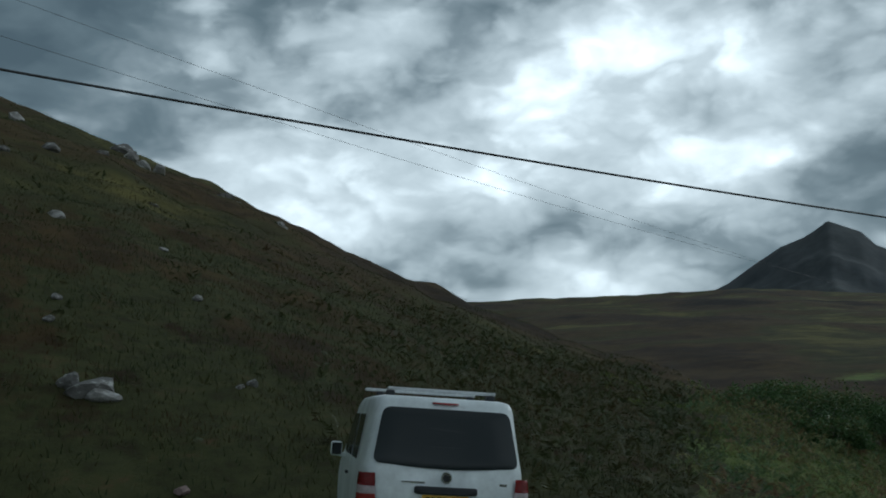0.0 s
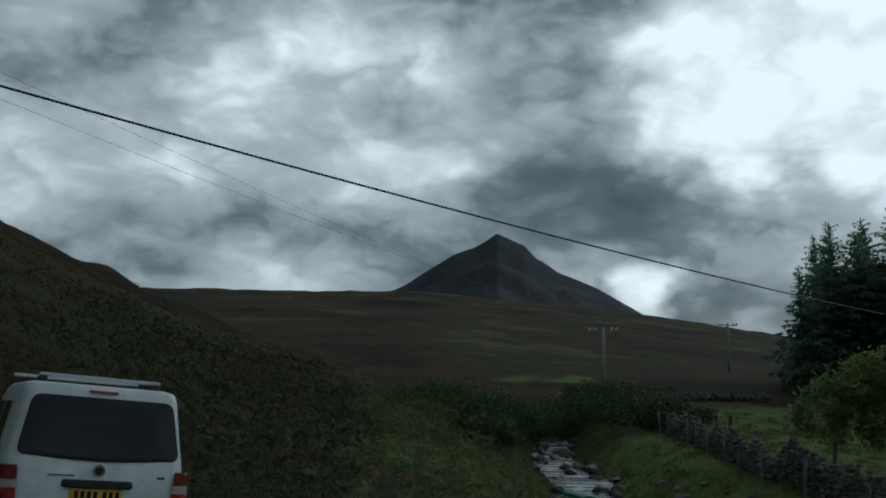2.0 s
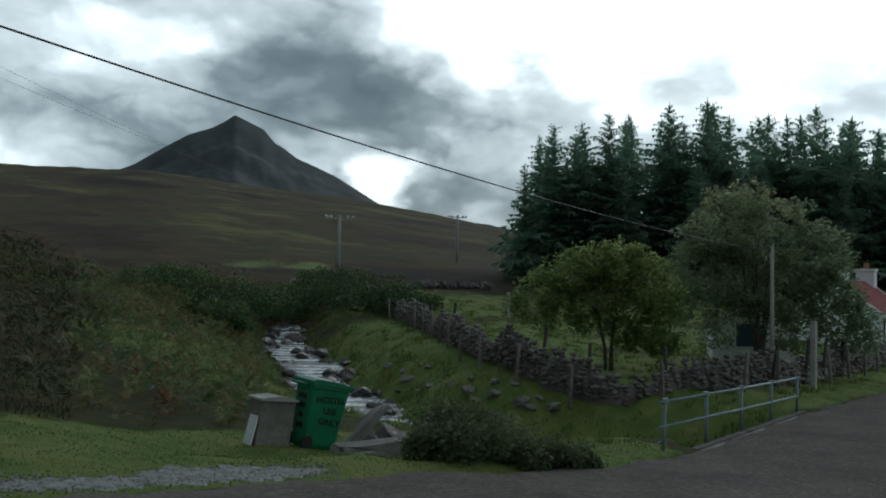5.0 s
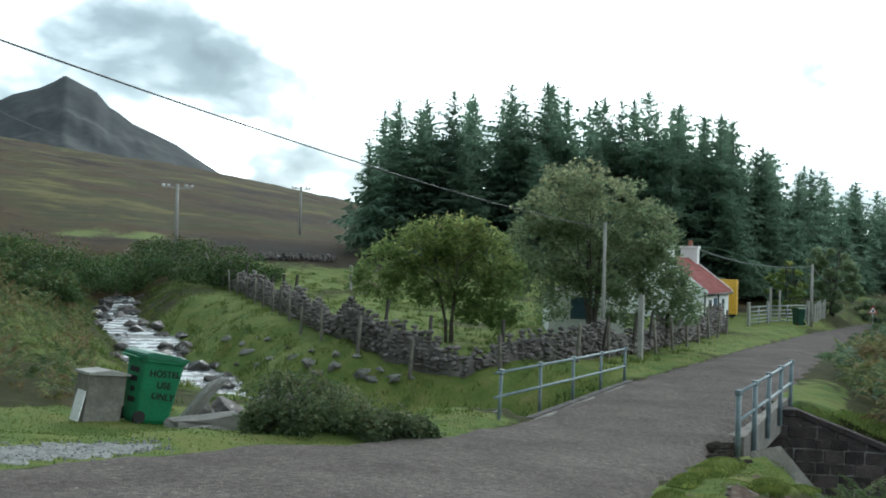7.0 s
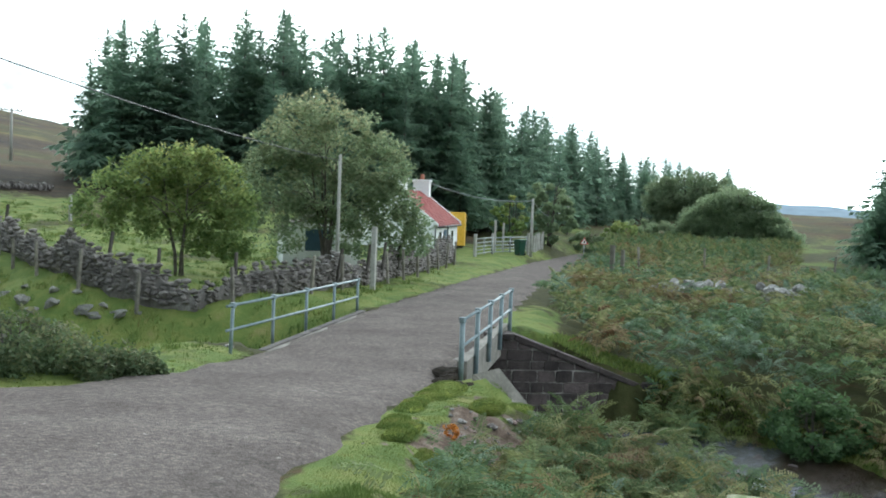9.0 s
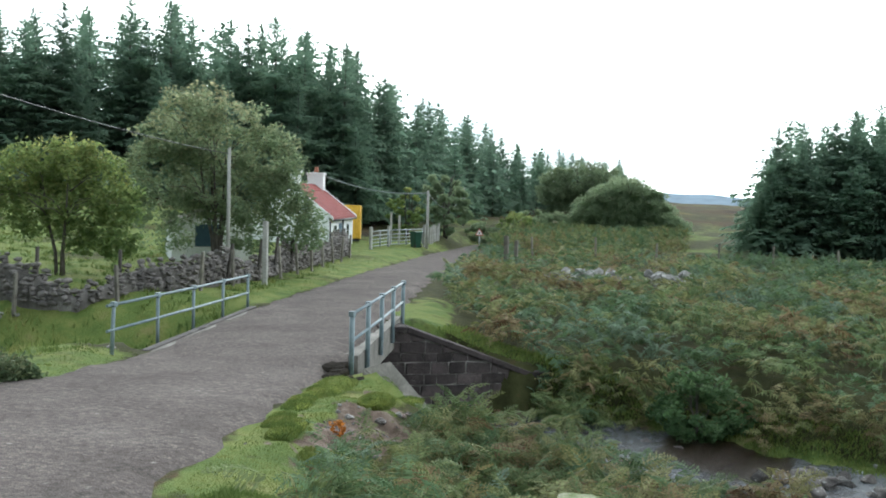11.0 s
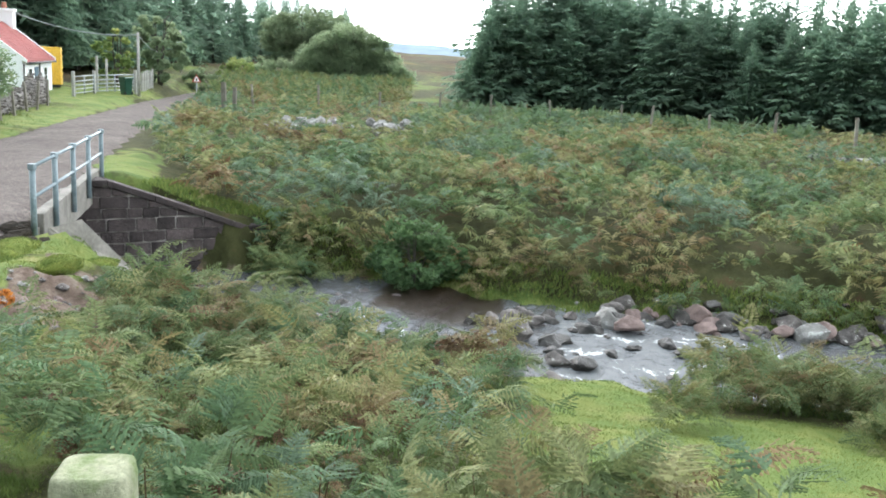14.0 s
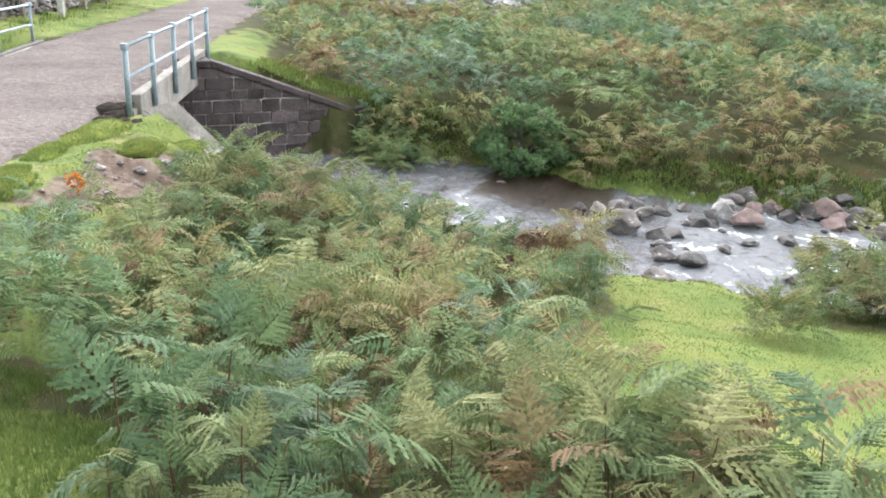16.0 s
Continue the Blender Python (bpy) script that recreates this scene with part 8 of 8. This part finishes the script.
    blades("hill_grass", p, ground(p[:, 0], p[:, 1]), 0.15, rng, M_HILLFERN_BACKLIT, "coarse grass and heather on the hillside, coloured dark for the backlit slope", "grass", 0.016, tint=np.clip(0.45 + 0.4 * waves(p[:, 0], p[:, 1], 7, 67) + rng.normal(0, 0.1, len(p)), 0, 1))


grow_grass()


# ---- dry-stone wall with its fence ----
def make_wall():
    path = [(31.0, 50.5), (24.6, 35.0), (20.9, 27.0), (19.9, 22.5), (20.6, 19.9), (23.5, 18.7), (28.0, 19.4), (36.0, 21.9), (45.0, 25.0), (49.6, 27.6)]
    wall = empty("dry_stone_wall", pose(20.6, 19.9, -3.1), "rough grey dry-stone wall, partly tumbled, round the cottage field", "wall")
    inv = wall.matrix_world.inverted()
    rng = random.Random(3)
    meshes = [stone_mesh("stone", 400 + i, M_STONE, 1, 0.3) for i in range(8)]
    pts = []
    for (x0, y0), (x1, y1) in zip(path, path[1:]):
        ln = math.hypot(x1 - x0, y1 - y0)
        n = max(1, int(ln / 0.29))
        for i in range(n):
            u = i / n
            pts.append((x0 + (x1 - x0) * u, y0 + (y1 - y0) * u, math.atan2(y1 - y0, x1 - x0)))
    far, parts = [], 0
    core_v, core_f = [], []
    for i, (x, y, a) in enumerate(pts):
        hgt = 1.0 + 0.20 * math.sin(i * 0.21) + 0.16 * math.sin(i * 0.53 + 2) + rng.uniform(-0.1, 0.1)
        if x > 21 and y < 24:
            hgt -= 0.12
        zg = gz(x, y)
        nx, ny = -math.sin(a), math.cos(a)
        b = len(core_v)
        for o, zz in ((-0.16, zg - 0.2), (-0.12, zg + hgt - 0.25), (0.12, zg + hgt - 0.25), (0.16, zg - 0.2)):
            core_v.append((x + nx * o, y + ny * o, zz))
        if i:
            for k in range(3):
                core_f.append((b - 4 + k, b - 4 + k + 1, b + k + 1, b + k))
        z = 0.05
        while z < hgt:
            h = rng.uniform(0.08, 0.19)
            w = rng.uniform(0.15, 0.38)
            for side in ((-1, 1) if z + h < hgt - 0.15 else (0,)):
                o = side * (0.20 - 0.08 * z) + rng.uniform(-0.04, 0.04)
                m = pose(x + nx * o + math.cos(a) * rng.uniform(-0.12, 0.12), y + ny * o + math.sin(a) * rng.uniform(-0.12, 0.12), zg + z + h / 2, rng.uniform(-14, 14), rng.uniform(-14, 14), math.degrees(a) + rng.uniform(-20, 20)) @ Matrix.Diagonal((w * 1.2, 0.30, h * 1.35, 1))
                me = rng.choice(meshes)
                near = 18.5 < x < 30 and y < 25 and (x * ny * 0 + side * (nx * -x + ny * -y) >= 0)
                if near and parts < 300:
                    ob = new("stone", me)
                    ob.parent = wall
                    ob.matrix_local = inv @ m
                    parts += 1
                else:
                    far.append((me, m))
            z += h * 0.9
    V, F = [], []
    for me, m in far:
        b = len(V)
        V.extend(tuple(m @ v.co) for v in me.vertices)
        F.extend(tuple(b + i for i in p.vertices) for p in me.polygons)
    V = [tuple(inv @ Vector(v)) for v in V]
    ob = part("stones", mesh_of("stones", V, F, M_STONE), M_STONE, wall)
    ob["kind"] = "stuff"
    part("rubble_core", mesh_of("rubble_core", [tuple(inv @ Vector(v)) for v in core_v], core_f, M_STONE), M_STONE, wall)
    # posts in front of the wall, dark ones behind it
    acc = 0
    for i in range(1, len(pts)):
        acc += 0.29
        x, y, a = pts[i]
        nx, ny = -math.sin(a), math.cos(a)
        s = 1 if nx * x + ny * y < 0 else -1
        if acc > 2.0 + rng.uniform(-0.3, 0.4):
            acc = 0
            make_post("fence_post", x + nx * s * 0.62, y + ny * s * 0.62, rng.uniform(1.0, 1.25), 0.09, M_WOOD, "thin weathered fence post in front of the dry-stone wall", (rng.uniform(-4, 4), rng.uniform(-4, 4)), "wall fence posts")
            if x < 34 and y < 45 and rng.random() < 0.6:
                make_post("fence_post", x + nx * s * 0.1 + 0.4, y + ny * s * 0.1, rng.uniform(1.3, 1.7), 0.085, M_DARKPOST, "dark old fence post leaning in the dry-stone wall", (rng.uniform(-9, 9), rng.uniform(2, 14)), "old wall posts")
    # a far stretch beyond the field
    heap = []
    for i in range(30):
        x, y = 41 + i * 0.22, 62 - i * 0.05
        put_rock(x, y, 0.6, 0.5, rng.uniform(0.5, 0.9), BOULDERS, "", "", 0.2, heap=heap)
    join_rocks("far_wall_stones", heap, "low grey stone wall at the far side of the field")


make_wall()
for x, y, rx, ry in ((31.9, 51.6, 0, 0), (31.2, 50.4, 0, 0), (33.0, 53.5, 0, 0)):
    make_post("fence_post", x, y, 1.7, 0.12, M_WOOD, "pale wooden strainer post at the corner of the field", (rx, ry), "corner posts")
make_post("brace_post", 30.7, 50.6, 1.9, 0.11, M_WOOD, "leaning wooden brace post at the corner of the field", (0, -26), "corner posts")
make_post("fence_post", *at(39.1, 58), 1.5, 0.15, M_POLE, "pale grey post in the field", group="corner posts")


def make_gravel():
    rng = random.Random(21)
    V, F = [], []
    nu, nv = 40, 8
    for i in range(nu + 1):
        u = i / nu
        half = 0.34 * min(1, 6 * u, 6 * (1 - u)) * (1 + 0.3 * math.sin(i * 1.9) + 0.2 * math.sin(i * 0.7))
        for j in range(nv + 1):
            v = j / nv * 2 - 1
            x, y = 1.6 + 4.1 * u - 0.18 * v * half, 9.75 + 0.75 * u + v * half
            V.append((x, y, gz(x, y) + 0.018 * (1 - v * v) - (0.02 if j in (0, nv) else 0)))
    F = [(i * (nv + 1) + j, (i + 1) * (nv + 1) + j, (i + 1) * (nv + 1) + j + 1, i * (nv + 1) + j + 1) for i in range(nu) for j in range(nv)]
    me = stone_mesh("pebble", 500, M_GRAVEL, 1, 0.3)
    for i in range(1100):
        u = rng.uniform(0, 1)
        x, y = 1.6 + 4.1 * u + rng.gauss(0, 0.1), 9.75 + 0.75 * u + rng.gauss(0, 0.15)
        s = rng.uniform(0.015, 0.06)
        m = pose(x, y, gz(x, y) + s * 0.15, rng.uniform(0, 360), rng.uniform(0, 360), 0) @ Matrix.Diagonal((s, s, s * 0.7, 1))
        b = len(V)
        V.extend(tuple(m @ v.co) for v in me.vertices)
        F.extend(tuple(b + k for k in p.vertices) for p in me.polygons)
    tagged(new("gravel", mesh_of("gravel", V, F, M_GRAVEL)), "patch of loose grey gravel on the verge", "gravel", kind="stuff")


make_gravel()
